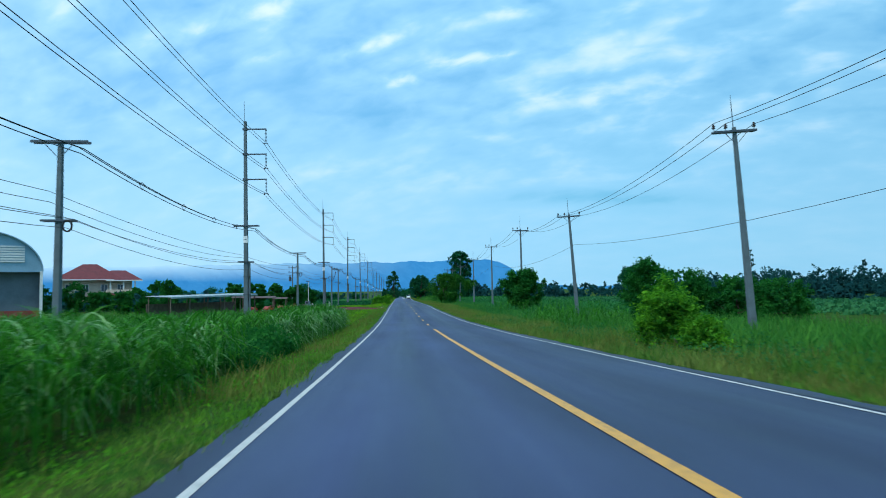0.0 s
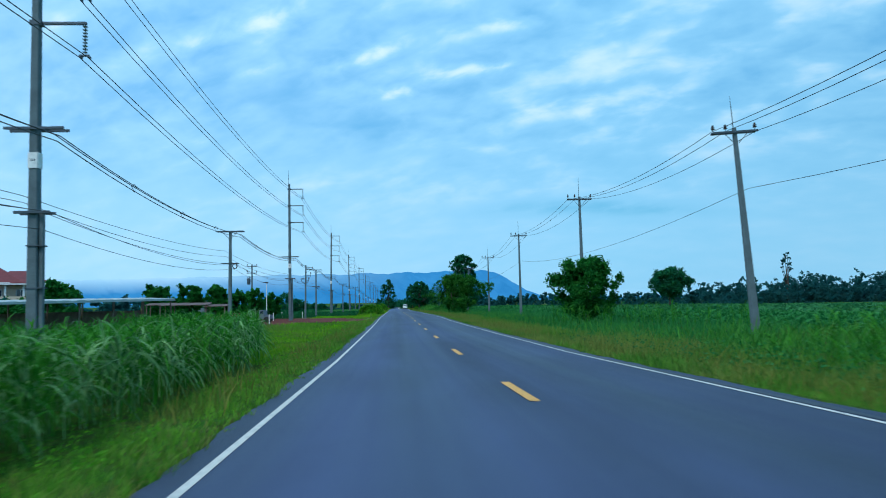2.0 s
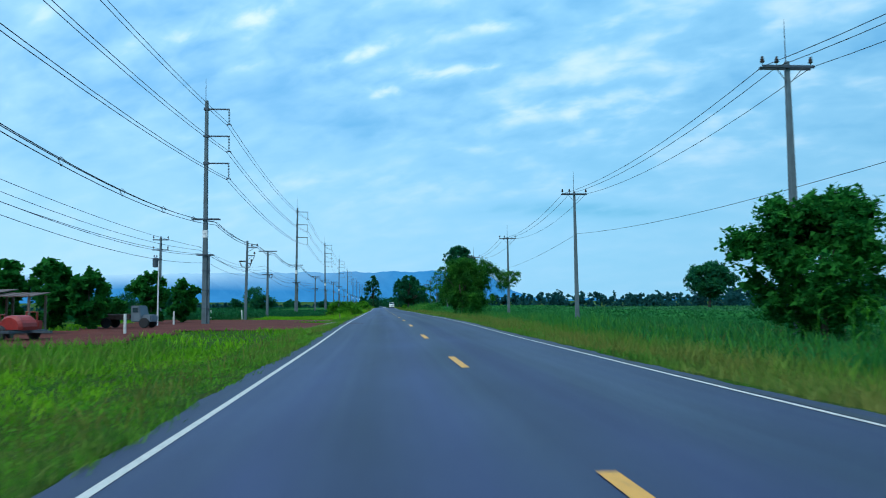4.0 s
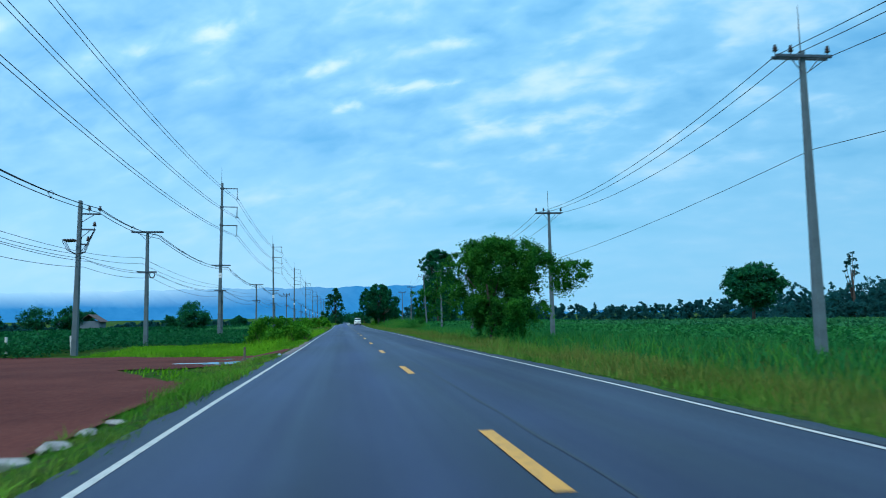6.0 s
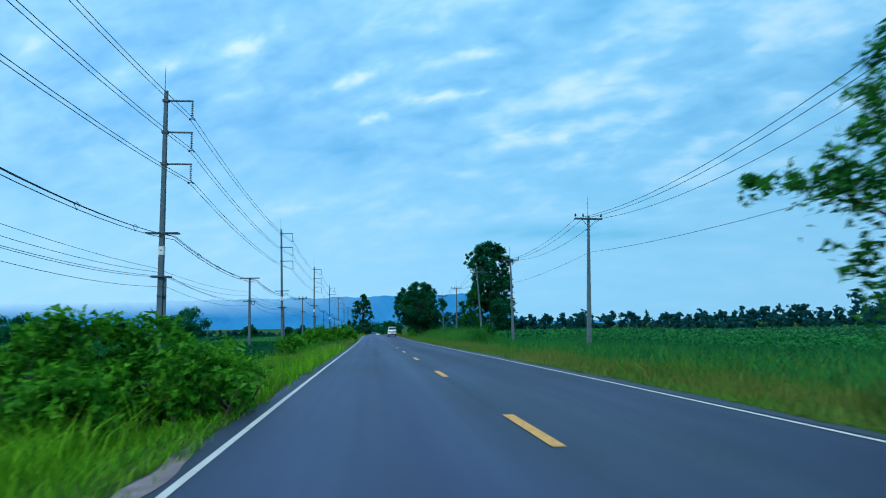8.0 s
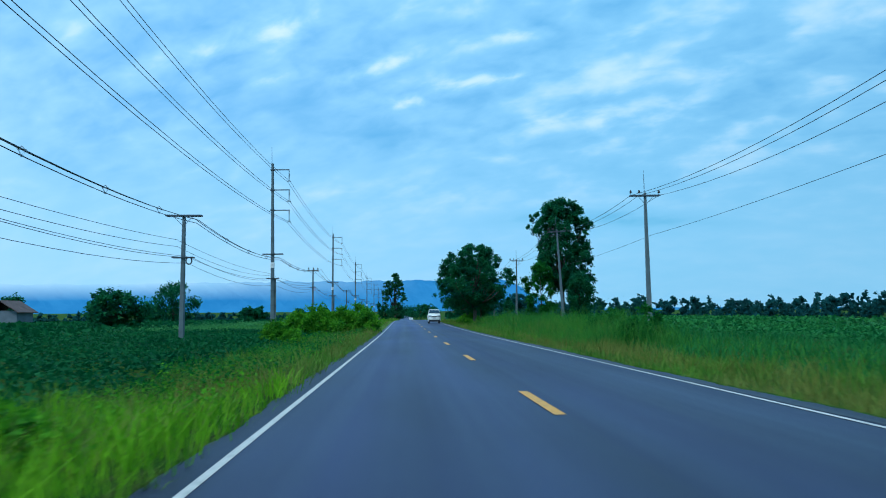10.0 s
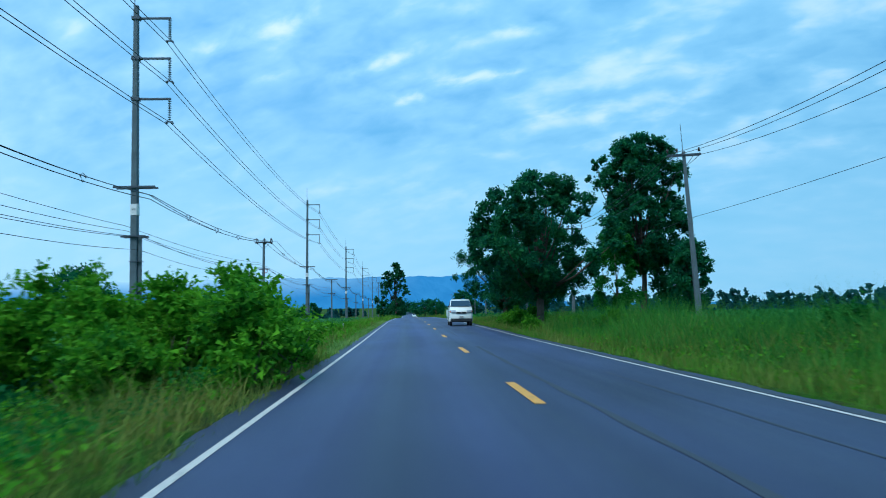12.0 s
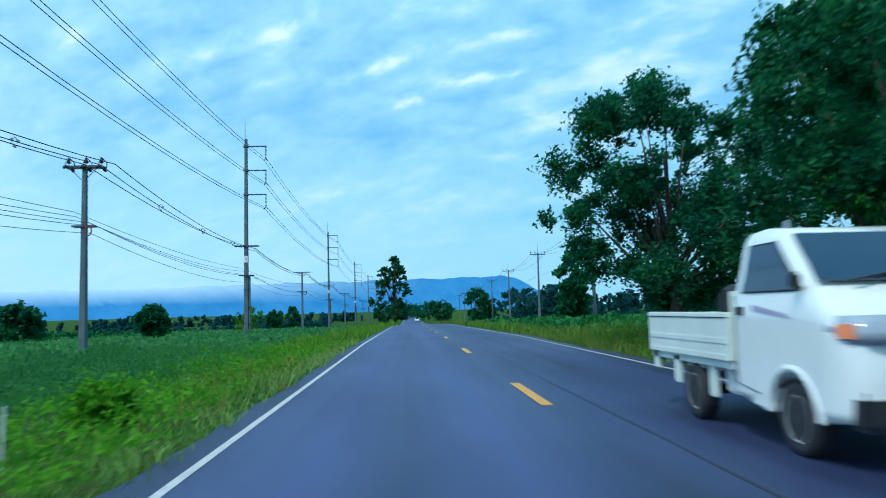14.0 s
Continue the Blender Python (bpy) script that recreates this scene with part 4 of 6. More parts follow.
round_tree("broadleaf_tree", "spreading tree with fine dark leaves and forked limbs", 8.2, 342.0, 10.4, 11.0, LEAF_DARK, n=150, per=430, leaf=0.088, rc=0.7, base=0.17, trunk_r=0.3)
round_tree("broadleaf_tree", "dense dark green tree between larger ones", 9.4, 330.0, 9.8, 10.2, LEAF_DARK, n=100, per=420, leaf=0.09, rc=0.7, base=0.2, trunk_r=0.22)
round_tree("broadleaf_tree", "slender tree with loose fine foliage", 26.6, 339.5, 8.4, 5.2, LEAF_DARK, n=70, per=240, leaf=0.15, rc=0.65, base=0.14, belly=0.3, power=2.0, trunk_r=0.18)
round_tree("broadleaf_tree", "leafy green understorey tree beneath a taller one", 22.6, 352.0, 11.0, 8.0, LEAF_MID, n=46, per=220, leaf=0.18, rc=0.9, base=0.06, trunk_r=0.16)
round_tree("broadleaf_tree", "dark understorey tree with drooping branches", 31.4, 357.0, 11.0, 6.5, LEAF_DARK, n=46, per=220, leaf=0.20, rc=1.0, base=0.06, trunk_r=0.18)
# The feathery tree, the round bush tree and the lone tree in the field.
round_tree("feathery_tree", "wide green tree with feathery drooping foliage", 9.9, 182.2, 8.2, 9.6, LEAF_FINE, n=150, per=500, leaf=0.08, rc=0.68, base=0.20, belly=0.5, trunk_r=0.3, stems=3, droop=0.35, reach=1.5, deep=4.2, airy=(-4.4, -1.8, 0.45, 1.0), boughs=52, bough_x=0.7, bough_z=(0.05, 0.42),
           extra=[(-3.4, 0.3, 6.3, 0.55), (-3.0, 0.2, 6.5, 0.5), (-3.9, 0.2, 5.8, 0.55), (-4.2, 0.3, 5.2, 0.5), (-4.5, 0.2, 4.6, 0.5), (-4.9, 0.3, 4.0, 0.45), (-5.1, 0.3, 3.8, 0.5), (-5.7, 0.2, 3.9, 0.38), (-6.3, 0.2, 3.85, 0.32), (-4.5, 0.2, 3.6, 0.55), (-4.6, 0.2, 2.7, 0.5), (-4.4, 0.1, 2.2, 0.5), (-4.0, 0, 4.1, 0.6),
                  (2.2, 0, 7.3, 0.8), (3.2, 0.2, 6.9, 0.8), (3.6, -0.3, 6.3, 0.9), (4.2, 0, 6.0, 0.9), (4.5, 0.3, 5.2, 0.9), (4.6, 0, 4.2, 0.8), (5.4, 0.2, 5.0, 0.7), (5.2, 0, 5.6, 0.8), (6.0, 0.4, 5.9, 0.7), (6.7, 0, 5.7, 0.6), (7.2, 0.3, 5.9, 0.45), (6.2, -0.3, 4.9, 0.7), (6.9, 0.2, 4.9, 0.5), (5.4, 0.2, 4.3, 0.8)])
round_tree("round_tree", "compact rounded green tree with large leaves", 17.7, 113.0, 6.8, 7.8, LEAF_MID, n=70, per=380, leaf=0.15, rc=0.8, base=0.06, belly=0.5, trunk_r=0.18)
round_tree("lone_tree", "dark round tree standing alone in a field", 92.0, 289.0, 13.9, 14.8, LEAF_DARK, n=64, per=300, leaf=0.36, rc=1.7, base=0.30, belly=0.38, trunk_r=0.45)
# The pointed tree close to the left of the road, and others along it.
round_tree("pointed_tree", "tall layered tree with a pointed dark green crown", -5.8, 545.0, 21.5, 14.5, LEAF_HAZY, n=120, per=95, leaf=0.34, rc=1.0, reach=1.4, base=0.06, belly=0.12, power=1.0, trunk_r=0.4)
for x, y, h, w in ((17.0, 520.0, 10.5, 8.0), (12, 620, 9, 12), (24, 560, 8, 8), (-12, 640, 9, 10), (33, 470, 7, 5), (9, 700, 11, 16), (-6, 760, 12, 18), (3.2, 830, 9, 22), (16.9, 398.0, 8.6, 5.0)):
    round_tree("roadside_tree", "dark green roadside tree in the distance", x, y, h, w, LEAF_DARK, n=30, per=130, leaf=0.40, rc=w * 0.15, base=0.06, group="distant roadside trees")
# Scattered trees over the fields on the pole side.
for x, y, h, w in ((-42.6, 130, 5.9, 4.6), (-32.6, 137, 5.4, 4.4), (-28.6, 137.5, 5.4, 4.4), (-25.4, 138, 5.1, 4.0), (-22.4, 137.5, 4.4, 3.0), (-33.2, 141, 5.0, 5.0), (-23.6, 156, 5.0, 4.2), (-21.6, 160, 4.4, 3.0), (-50.0, 378.0, 9.2, 14.0), (-37.0, 312.0, 5.6, 8.5),
                   (-71, 330, 7.0, 9.0), (-34.3, 379.0, 3.8, 6.0), (-24.5, 383.0, 3.4, 3.6), (-80, 372, 6.5, 9.0), (-92, 365, 7.5, 12.0), (-100, 350, 6.5, 12.0), (-62, 402, 4.8, 7.0), (-44, 440, 5, 6), (-29, 470, 4.5, 4.5), (-33, 520, 6.5, 5.0),
                   (-82, 150, 7.5, 9), (-58, 158, 5.0, 7), (-66, 162, 4.2, 6), (-54, 160, 6.6, 6), (-74, 158, 4.4, 7)):
    round_tree("field_tree", "dark green tree scattered over the farmland", x, y, h, w, LEAF_MID if y < 200 else LEAF_DARK, n=40, per=120, leaf=0.25, rc=w * 0.15, reach=1.15, base=0.06, group="scattered field trees")
for x, y, h, w in ((-59.5, 118, 5.0, 6.0), (-54.4, 119, 5.6, 5.0), (-50.0, 117, 4.0, 5.0), (-46.5, 118, 4.2, 4.6), (-43.5, 120, 3.5, 4.6), (-39.5, 118, 2.6, 4.5), (-36.5, 121, 2.6, 4.0), (-25.0, 149.0, 3.4, 3.4)):
    round_tree("garden_bush", "dense dark olive bush before the farmhouse", x, y, h, w, LEAF_MID, n=26, per=170, leaf=0.16, rc=w * 0.15, base=0.02, group="garden bushes", trunk_r=0.06, stems=3)
# Bamboo-like thickets beside the far verge.
for x, y, h, w in ((20.2, 60.5, 5.8, 5.0), (24.0, 62.0, 4.8, 6.5), (28.5, 60.0, 4.0, 6.5), (33, 62, 4.2, 6)):
    round_tree("thicket_bush", "tall bushy green thicket with feathery tops", x, y, h, w, LEAF_MID, n=60, per=240, leaf=0.12, rc=0.62, base=0.02, belly=0.25, power=3.5, group="bamboo-like thickets", trunk_r=0.07, stems=4, reach=1.8)
for x, y, h, w in ((8.5, 23.4, 2.4, 2.6), (9.7, 27.0, 2.9, 3.0), (9.0, 21.4, 1.3, 1.8)):
    round_tree("verge_bush", "leafy green bush on the verge", x, y, h, w, LEAF_LIME, n=45, per=240, leaf=0.075, rc=0.40, base=0.02, belly=0.3, power=3.0, group="verge bushes", trunk_r=0.05, stems=4, reach=2.1)
for x, y, h, w in ((6.3, 314.2, 1.2, 1.7), (6.4, 321.8, 1.7, 1.9), (9.9, 307.6, 1.7, 2.2), (6.5, 327.5, 1.4, 1.8), (7.2, 317.8, 2.1, 2.2), (7.8, 320.2, 1.7, 2.2), (8.6, 312.6, 1.4, 2.2)):
    round_tree("verge_bush", "yellow-green bush beneath a dark tree", x, y, h, w, LEAF_LIME, n=26, per=190, leaf=0.08, rc=0.4, base=0.02, group="verge bushes", trunk_r=0.04, stems=4)
for x, y, h, w in ((10.3, 180.0, 1.7, 2.2), (13.2, 272.0, 2.3, 2.4), (11.2, 266.5, 2.1, 2.4), (12.0, 261.5, 2.4, 2.8), (10.4, 258.5, 1.7, 2.2), (11.4, 288.0, 1.8, 2.4), (10.0, 277.0, 1.3, 1.8), (12.6, 281.0, 1.8, 2.4)):
    round_tree("verge_bush", "leafy green shrub standing above the bank weeds", x, y, h, w, LEAF_MID, n=26, per=170, leaf=0.08, rc=0.4, base=0.02, belly=0.3, power=3.0, group="verge bushes", trunk_r=0.04, stems=3, reach=2.0)


# Bushes at the left verge.
for x, y, h, w, d in ((-5.0, 185.8, 1.6, 2.1, 3.0), (-6.2, 187.2, 2.3, 2.6, 3.0), (-7.3, 186.4, 2.4, 2.6, 3.0), (-8.4, 187.6, 2.0, 2.4, 3.0), (-5.2, 188.2, 1.4, 1.8, 2.4), (-6.6, 184.4, 1.4, 2.0, 2.0), (-7.3, 221.5, 1.9, 2.6, 3.0), (-6.5, 226.0, 1.1, 1.8, 4.0), (-9.6, 263.6, 1.7, 2.4, 3.0), (-8.3, 261.6, 1.2, 1.8, 2.0), (-21.1, 408.4, 3.6, 5.0, 4.0)):
    round_tree("verge_bush", "bright green leafy bush at the roadside", x, y, h, w, LEAF_LIME, n=30, per=150, leaf=0.075, rc=0.42, base=0.02, group="verge bushes", trunk_r=0.04, stems=4, deep=d)
for x, y, h, w in ((-8.7, 309.4, 1.0, 1.8), (-7.0, 312.6, 1.1, 1.8), (-10.4, 313.0, 1.2, 2.0), (-7.0, 320.2, 0.9, 1.6), (-11.8, 321.0, 1.3, 2.2), (-6.6, 326.5, 0.9, 1.5)):
    round_tree("verge_bush", "yellow-green rounded bush among the verge grass", x, y, h, w, LEAF_YELLOW, n=26, per=150, leaf=0.07, rc=0.36, base=0.02, group="verge bushes", trunk_r=0.03, stems=4)
# The tall overhanging thicket with loose sprays on top.
for x, y, h, w, d in ((-5.0, 281.4, 2.1, 2.2, 3.6), (-5.9, 284.4, 2.9, 2.8, 4.0), (-7.5, 283.4, 2.8, 3.0, 4.0), (-9.3, 283.4, 3.0, 3.4, 4.0), (-10.8, 282.2, 2.4, 2.8, 3.0), (-5.1, 286.6, 1.5, 2.2, 3.0), (-7.4, 287.0, 2.2, 2.8, 3.0), (-9.6, 287.6, 2.3, 3.2, 3.0), (-6.2, 291.0, 1.1, 2.2, 3.0), (-8.6, 292.0, 1.3, 2.6, 3.0), (-7.2, 280.6, 1.5, 2.2, 2.6)):
    round_tree("verge_bush", "lime green overhanging bush in a roadside thicket", x, y, h, w, LEAF_YELLOW if h > 2.3 else LEAF_LIME, n=38, per=190, leaf=0.08, rc=0.46, base=0.02, belly=0.5, power=2.6, group="verge bushes", trunk_r=0.04, stems=4, deep=d, reach=1.7)


def wood(name, label, line, hlo, hhi, wide, n, leaf, per):
    """A far wood: clumps along a line of (x, y)."""
    pts = np.array(line, float)
    t = np.r_[0, np.cumsum(np.linalg.norm(np.diff(pts, axis=0), axis=1))]
    C = []
    for _ in range(n):
        u = rng.uniform(0, t[-1])
        x, y = np.interp(u, t, pts[:, 0]) + rng.normal(0, wide * 0.2), np.interp(u, t, pts[:, 1]) + rng.normal(0, wide)
        h = rng.uniform(hlo, hhi) * (0.75 + 0.5 * noise.noise((u * 0.03, hlo, 0)))
        for z in np.arange(0.12, 1.0, 0.22):
            C.append((x + rng.normal(0, h * (0.12 if z > 0.4 else 0.6)), y, g(x, y) + h * z, h * rng.uniform(0.16, 0.26) * (1.25 - 0.6 * z)))
    V, F = twig_cloud(C, per, leaf, rng, reach=2.1)
    return stuff(name, label, "trees", V, F, LEAF_FAR_HAZED)


wood("far_wood", "dark line of trees along the far side of the fields", [(40, 660), (220, 640), (420, 560), (620, 420), (700, 200)], 12, 18, 22, 520, 1.2, 22)
wood("field_wood", "mixed dark wood behind the open field", [(150, 372), (205, 385), (290, 350), (360, 300)], 9, 18, 14, 300, 0.7, 48)
wood("near_wood", "dark hedge of trees behind the fields", [(78, 150), (120, 170), (200, 150)], 3, 5.5, 6, 70, 0.5, 70)
wood("far_wood", "dark hazy trees along the foot of the hills", [(-30, 760), (-140, 700), (-300, 620), (-460, 430), (-520, 250)], 4, 7.5, 20, 360, 1.0, 18)
wood("hedge", "dark green hedge of trees behind the crops", [(-30, 560), (-60, 500), (-130, 470), (-220, 420)], 1.3, 2.8, 10, 170, 0.5, 40)
wood("yard_trees", "bushes and trees round the farmyard", [(-34, 140), (-60, 148), (-100, 140), (-150, 150)], 2.5, 5, 4, 80, 0.4, 80)


# Slender tall trees that stand above the field wood.
for x, y, h, w in ((181, 376, 24, 7), (240, 372, 18, 6)):
    round_tree("slender_tree", "tall slender tree with sparse foliage above a wood", x, y, h, w, LEAF_FAR_HAZED, n=26, per=42, leaf=0.34, rc=0.75, base=0.4, group="slender wood trees")


def hills():
    """The blue ridge far beyond the fields: height by bearing, in degrees to the right of the road."""
    bear = np.radians(np.linspace(-50, 30, 240))
    deg = np.degrees(bear)
    top = np.interp(deg, [-50, -40, -27, -16, -8, -3, 2, 6.8, 8.0, 9.0, 10.0, 11.5, 14, 30], [110, 125, 145, 158, 170, 172, 176, 182, 160, 105, 55, 22, 12, 8])
    top = top + 3.5 * np.sin(deg * 2.1) + 2.0 * np.sin(deg * 6.7 + 1) + 1.2 * np.sin(deg * 17)
    R, rows = 4200.0, 9
    V = []
    for k in range(rows):
        u = k / (rows - 1)
        wig = 60 * np.sin(deg * 3.1 + k) + 40 * np.sin(deg * 7.7 + 2 * k)
        r = R + 350 * u + wig * (0.2 < u < 0.95)
        V.append(np.stack([r * np.sin(bear), r * np.cos(bear), -6 + (top + 6) * u ** 0.8], -1))
    n = len(bear)
    i = (np.arange(rows - 1)[:, None] * n + np.arange(n - 1)).ravel()
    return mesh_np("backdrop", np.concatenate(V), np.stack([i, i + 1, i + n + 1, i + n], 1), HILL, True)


def hill_material():
    m, N, L, b = material("hazy_blue_hills")
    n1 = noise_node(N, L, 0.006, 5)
    # Distance haze and daylight are put into a self-glowing blue.
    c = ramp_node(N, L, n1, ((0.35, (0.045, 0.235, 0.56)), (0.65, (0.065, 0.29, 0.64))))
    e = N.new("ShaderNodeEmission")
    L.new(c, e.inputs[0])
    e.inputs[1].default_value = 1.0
    co = N.new("ShaderNodeTexCoord")
    sp = N.new("ShaderNodeSeparateXYZ")
    L.new(co.outputs["Object"], sp.inputs[0])
    # Morning mist is imitated by fading out the upper edge on one side.
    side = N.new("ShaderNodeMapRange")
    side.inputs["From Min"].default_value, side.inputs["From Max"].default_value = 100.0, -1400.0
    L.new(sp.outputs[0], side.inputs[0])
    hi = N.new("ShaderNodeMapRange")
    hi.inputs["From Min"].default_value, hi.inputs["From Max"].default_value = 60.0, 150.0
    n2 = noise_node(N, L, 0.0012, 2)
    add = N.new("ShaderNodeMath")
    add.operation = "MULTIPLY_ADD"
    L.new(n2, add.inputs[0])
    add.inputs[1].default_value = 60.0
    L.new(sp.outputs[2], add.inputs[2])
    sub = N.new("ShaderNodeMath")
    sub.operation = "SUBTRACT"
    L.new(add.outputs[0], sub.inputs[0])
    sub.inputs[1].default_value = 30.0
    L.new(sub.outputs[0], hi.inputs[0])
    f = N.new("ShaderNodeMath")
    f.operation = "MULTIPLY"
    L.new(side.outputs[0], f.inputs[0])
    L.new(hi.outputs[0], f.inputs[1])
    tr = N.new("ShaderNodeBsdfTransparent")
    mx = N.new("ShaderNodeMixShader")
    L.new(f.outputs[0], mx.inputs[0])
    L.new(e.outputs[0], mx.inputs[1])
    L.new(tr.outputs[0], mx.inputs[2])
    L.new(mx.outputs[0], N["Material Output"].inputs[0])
    return m


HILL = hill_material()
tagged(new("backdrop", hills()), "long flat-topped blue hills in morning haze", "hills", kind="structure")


# ---- farmyard on the left ----
ROOF_RED = plain("red_roof_tiles", (0.14, 0.018, 0.020), 0.7, spread=0.2, scale=1.2, bump=0.4)
CREAM = plain("cream_wall", (0.62, 0.51, 0.38), 0.8, scale=0.8)
TRIM = plain("white_trim", (0.75, 0.74, 0.72), 0.6)
WINDOW = glass_material("window_glass", (0.03, 0.045, 0.06))
SHEET = plain("pale_roof_sheet", (0.42, 0.47, 0.48), 0.45, 0.3, scale=1.0)
RUST = plain("rusty_roof_sheet", (0.13, 0.075, 0.06), 0.7, 0.2, spread=0.3, scale=1.0)
BLUE_SHEET = plain("blue_grey_cladding", (0.28, 0.43, 0.54), 0.5, 0.2, scale=0.6)
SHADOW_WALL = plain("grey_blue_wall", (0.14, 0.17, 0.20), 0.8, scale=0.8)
RED_WALL = plain("red_base_wall", (0.32, 0.05, 0.045), 0.7, scale=0.8)
RED_PAINT = plain("red_machine_paint", (0.30, 0.022, 0.016), 0.5, spread=0.2, scale=2)
RUBBER = plain("black_rubber", (0.022, 0.022, 0.024), 0.8, scale=9)
WOOD = plain("weathered_wood", (0.16, 0.12, 0.09), 0.85, spread=0.25, scale=2)
WHITE_POST = plain("white_concrete_post", (0.66, 0.65, 0.60), 0.7, spread=0.15, scale=3)


def hip_roof(bm, x0, x1, y0, y1, z, rise, ridge):
    """A hipped roof with eaves; ridge: how far its ridge stays from the ends."""
    ym = (y0 + y1) / 2
    lo = [bm.verts.new(p) for p in ((x0, y0, z), (x1, y0, z), (x1, y1, z), (x0, y1, z))]
    a, b = bm.verts.new((x0 + ridge, ym, z + rise)), bm.verts.new((x1 - ridge, ym, z + rise))
    for f in ((lo[0], lo[1], b, a), (lo[1], lo[2], b), (lo[2], lo[3], a, b), (lo[3], lo[0], a), (lo[3], lo[2], lo[1], lo[0])):
        bm.faces.new(f)


def farmhouse(x, y):
    z = g(x, y)
    h = thing("farmhouse", "two-storey cream farmhouse with a red hipped tile roof", "house", at=(x, y, z))
    h.rotation_euler = (0, 0, radians(20))
    bm = bmesh.new()
    box(bm, (-7.5, -4, 0), (7.0, 5, 7.0))
    part("wall", bm, CREAM, h)
    bm = bmesh.new()
    box(bm, (-1.5, -6.2, 0), (7.8, -4, 3.2))
    part("porch", bm, CREAM, h)
    bm = bmesh.new()
    hip_roof(bm, -9.0, 5.2, -5.6, 6.5, 7.0, 3.6, 5.6)
    part("roof", bm, ROOF_RED, h)
    bm = bmesh.new()
    hip_roof(bm, -1.0, 9.2, -5.9, 4.6, 6.85, 2.3, 3.6)
    part("roof", bm, ROOF_RED, h)
    bm = bmesh.new()
    hip_roof(bm, -2.2, 9.0, -7.2, -3.6, 3.2, 0.8, 1.2)
    part("porch_roof", bm, ROOF_RED, h)
    bm = bmesh.new()
    box(bm, (-9.0, -5.75, 6.80), (3.2, -5.6, 7.05))
    box(bm, (1.5, -6.05, 6.62), (9.2, -5.9, 6.87))
    part("fascia", bm, TRIM, h, "white eaves board")
    for wx in (-6.0, -2.6, 1.2, 4.6):
        bm = bmesh.new()
        box(bm, (wx - 0.7, -4.08, 4.3), (wx + 0.7, -4.0, 5.9))
        w = part("window", bm, TRIM, h)
        for s in (-0.32, 0.32):
            bm = bmesh.new()
            box(bm, (wx + s - 0.27, -4.12, 4.4), (wx + s + 0.27, -4.085, 5.8))
            part("pane", bm, WINDOW, w)
    for px in (2.5, 5.2, 7.6):
        bm = bmesh.new()
        box(bm, (px - 0.15, -5.6, 3.9), (px + 0.15, -5.3, 6.85))
        part("balcony_post", bm, TRIM, h)
    bm = bmesh.new()
    box(bm, (1.6, -5.7, 3.9), (8.0, -5.6, 4.7))
    part("balcony_rail", bm, CREAM, h)
    return h


farmhouse(-70.8, 171.2)


def arch_barn(x, y):
    """A steel barn with an arched roof whose gable faces down the road."""
    z = g(x, y)
    b = thing("arched_barn", "large blue-grey barn with an arched sheet roof and louvres", "barn", at=(x, y, z))
    b.rotation_euler = (0, 0, radians(27))
    half, eave, top, deep = 7.6, 6.7, 12.2, 26.0
    arc = [(half * math.cos(a), eave + (top - eave) * math.sin(a)) for a in np.linspace(0, math.pi, 25)]
    bm = bmesh.new()
    rows = [[bm.verts.new((ax * s, yy, az if s == 1 else az - 0.12)) for ax, az in arc] for yy in (-0.6, deep) for s in (1, 0.985)]
    for a, c in ((rows[0], rows[2]), (rows[1], rows[3]), (rows[0], rows[1])):
        for i in range(24):
            bm.faces.new((a[i], a[i + 1], c[i + 1], c[i]))
    part("roof", bm, BLUE_SHEET, b)
    bm = bmesh.new()
    front = [bm.verts.new((ax * 0.98, 0, az - 0.13)) for ax, az in arc]
    back = [bm.verts.new((ax * 0.98, 0.12, az - 0.13)) for ax, az in arc]
    bm.faces.new(front)
    bm.faces.new(back[::-1])
    part("gable", bm, BLUE_SHEET, b)
    bm = bmesh.new()
    for s in (-1, 1):
        box(bm, (s * half * 0.97 - 0.1, 0.2, 1.3), (s * half * 0.97 + 0.1, deep, eave - 0.1))
    box(bm, (-half * 0.96, 1.5, 1.3), (half * 0.96, 1.65, eave - 0.05))
    part("wall", bm, SHADOW_WALL, b)
    bm = bmesh.new()
    box(bm, (-half * 0.97, 1.35, 0), (half * 0.97, 1.68, 1.3))
    for s in (-1, 1):
        box(bm, (s * half * 0.97 - 0.16, 0.15, 0), (s * half * 0.97 + 0.16, deep, 1.3))
    part("base_wall", bm, RED_WALL, b, "red painted base wall")
    for s in (-1, 1):
        bm = bmesh.new()
        box(bm, (s * (half - 0.25) - 0.18, -0.2, 0), (s * (half - 0.25) + 0.18, 0.16, eave))
        part("post", bm, TRIM, b)
    for i in range(7):
        bm = bmesh.new()
        box(bm, (-5.3, -0.14, 7.9 + i * 0.34), (5.3, -0.02, 8.12 + i * 0.34))
        part("louvre_slat", bm, TRIM, b)
    return b


arch_barn(-57.8, 97.6)


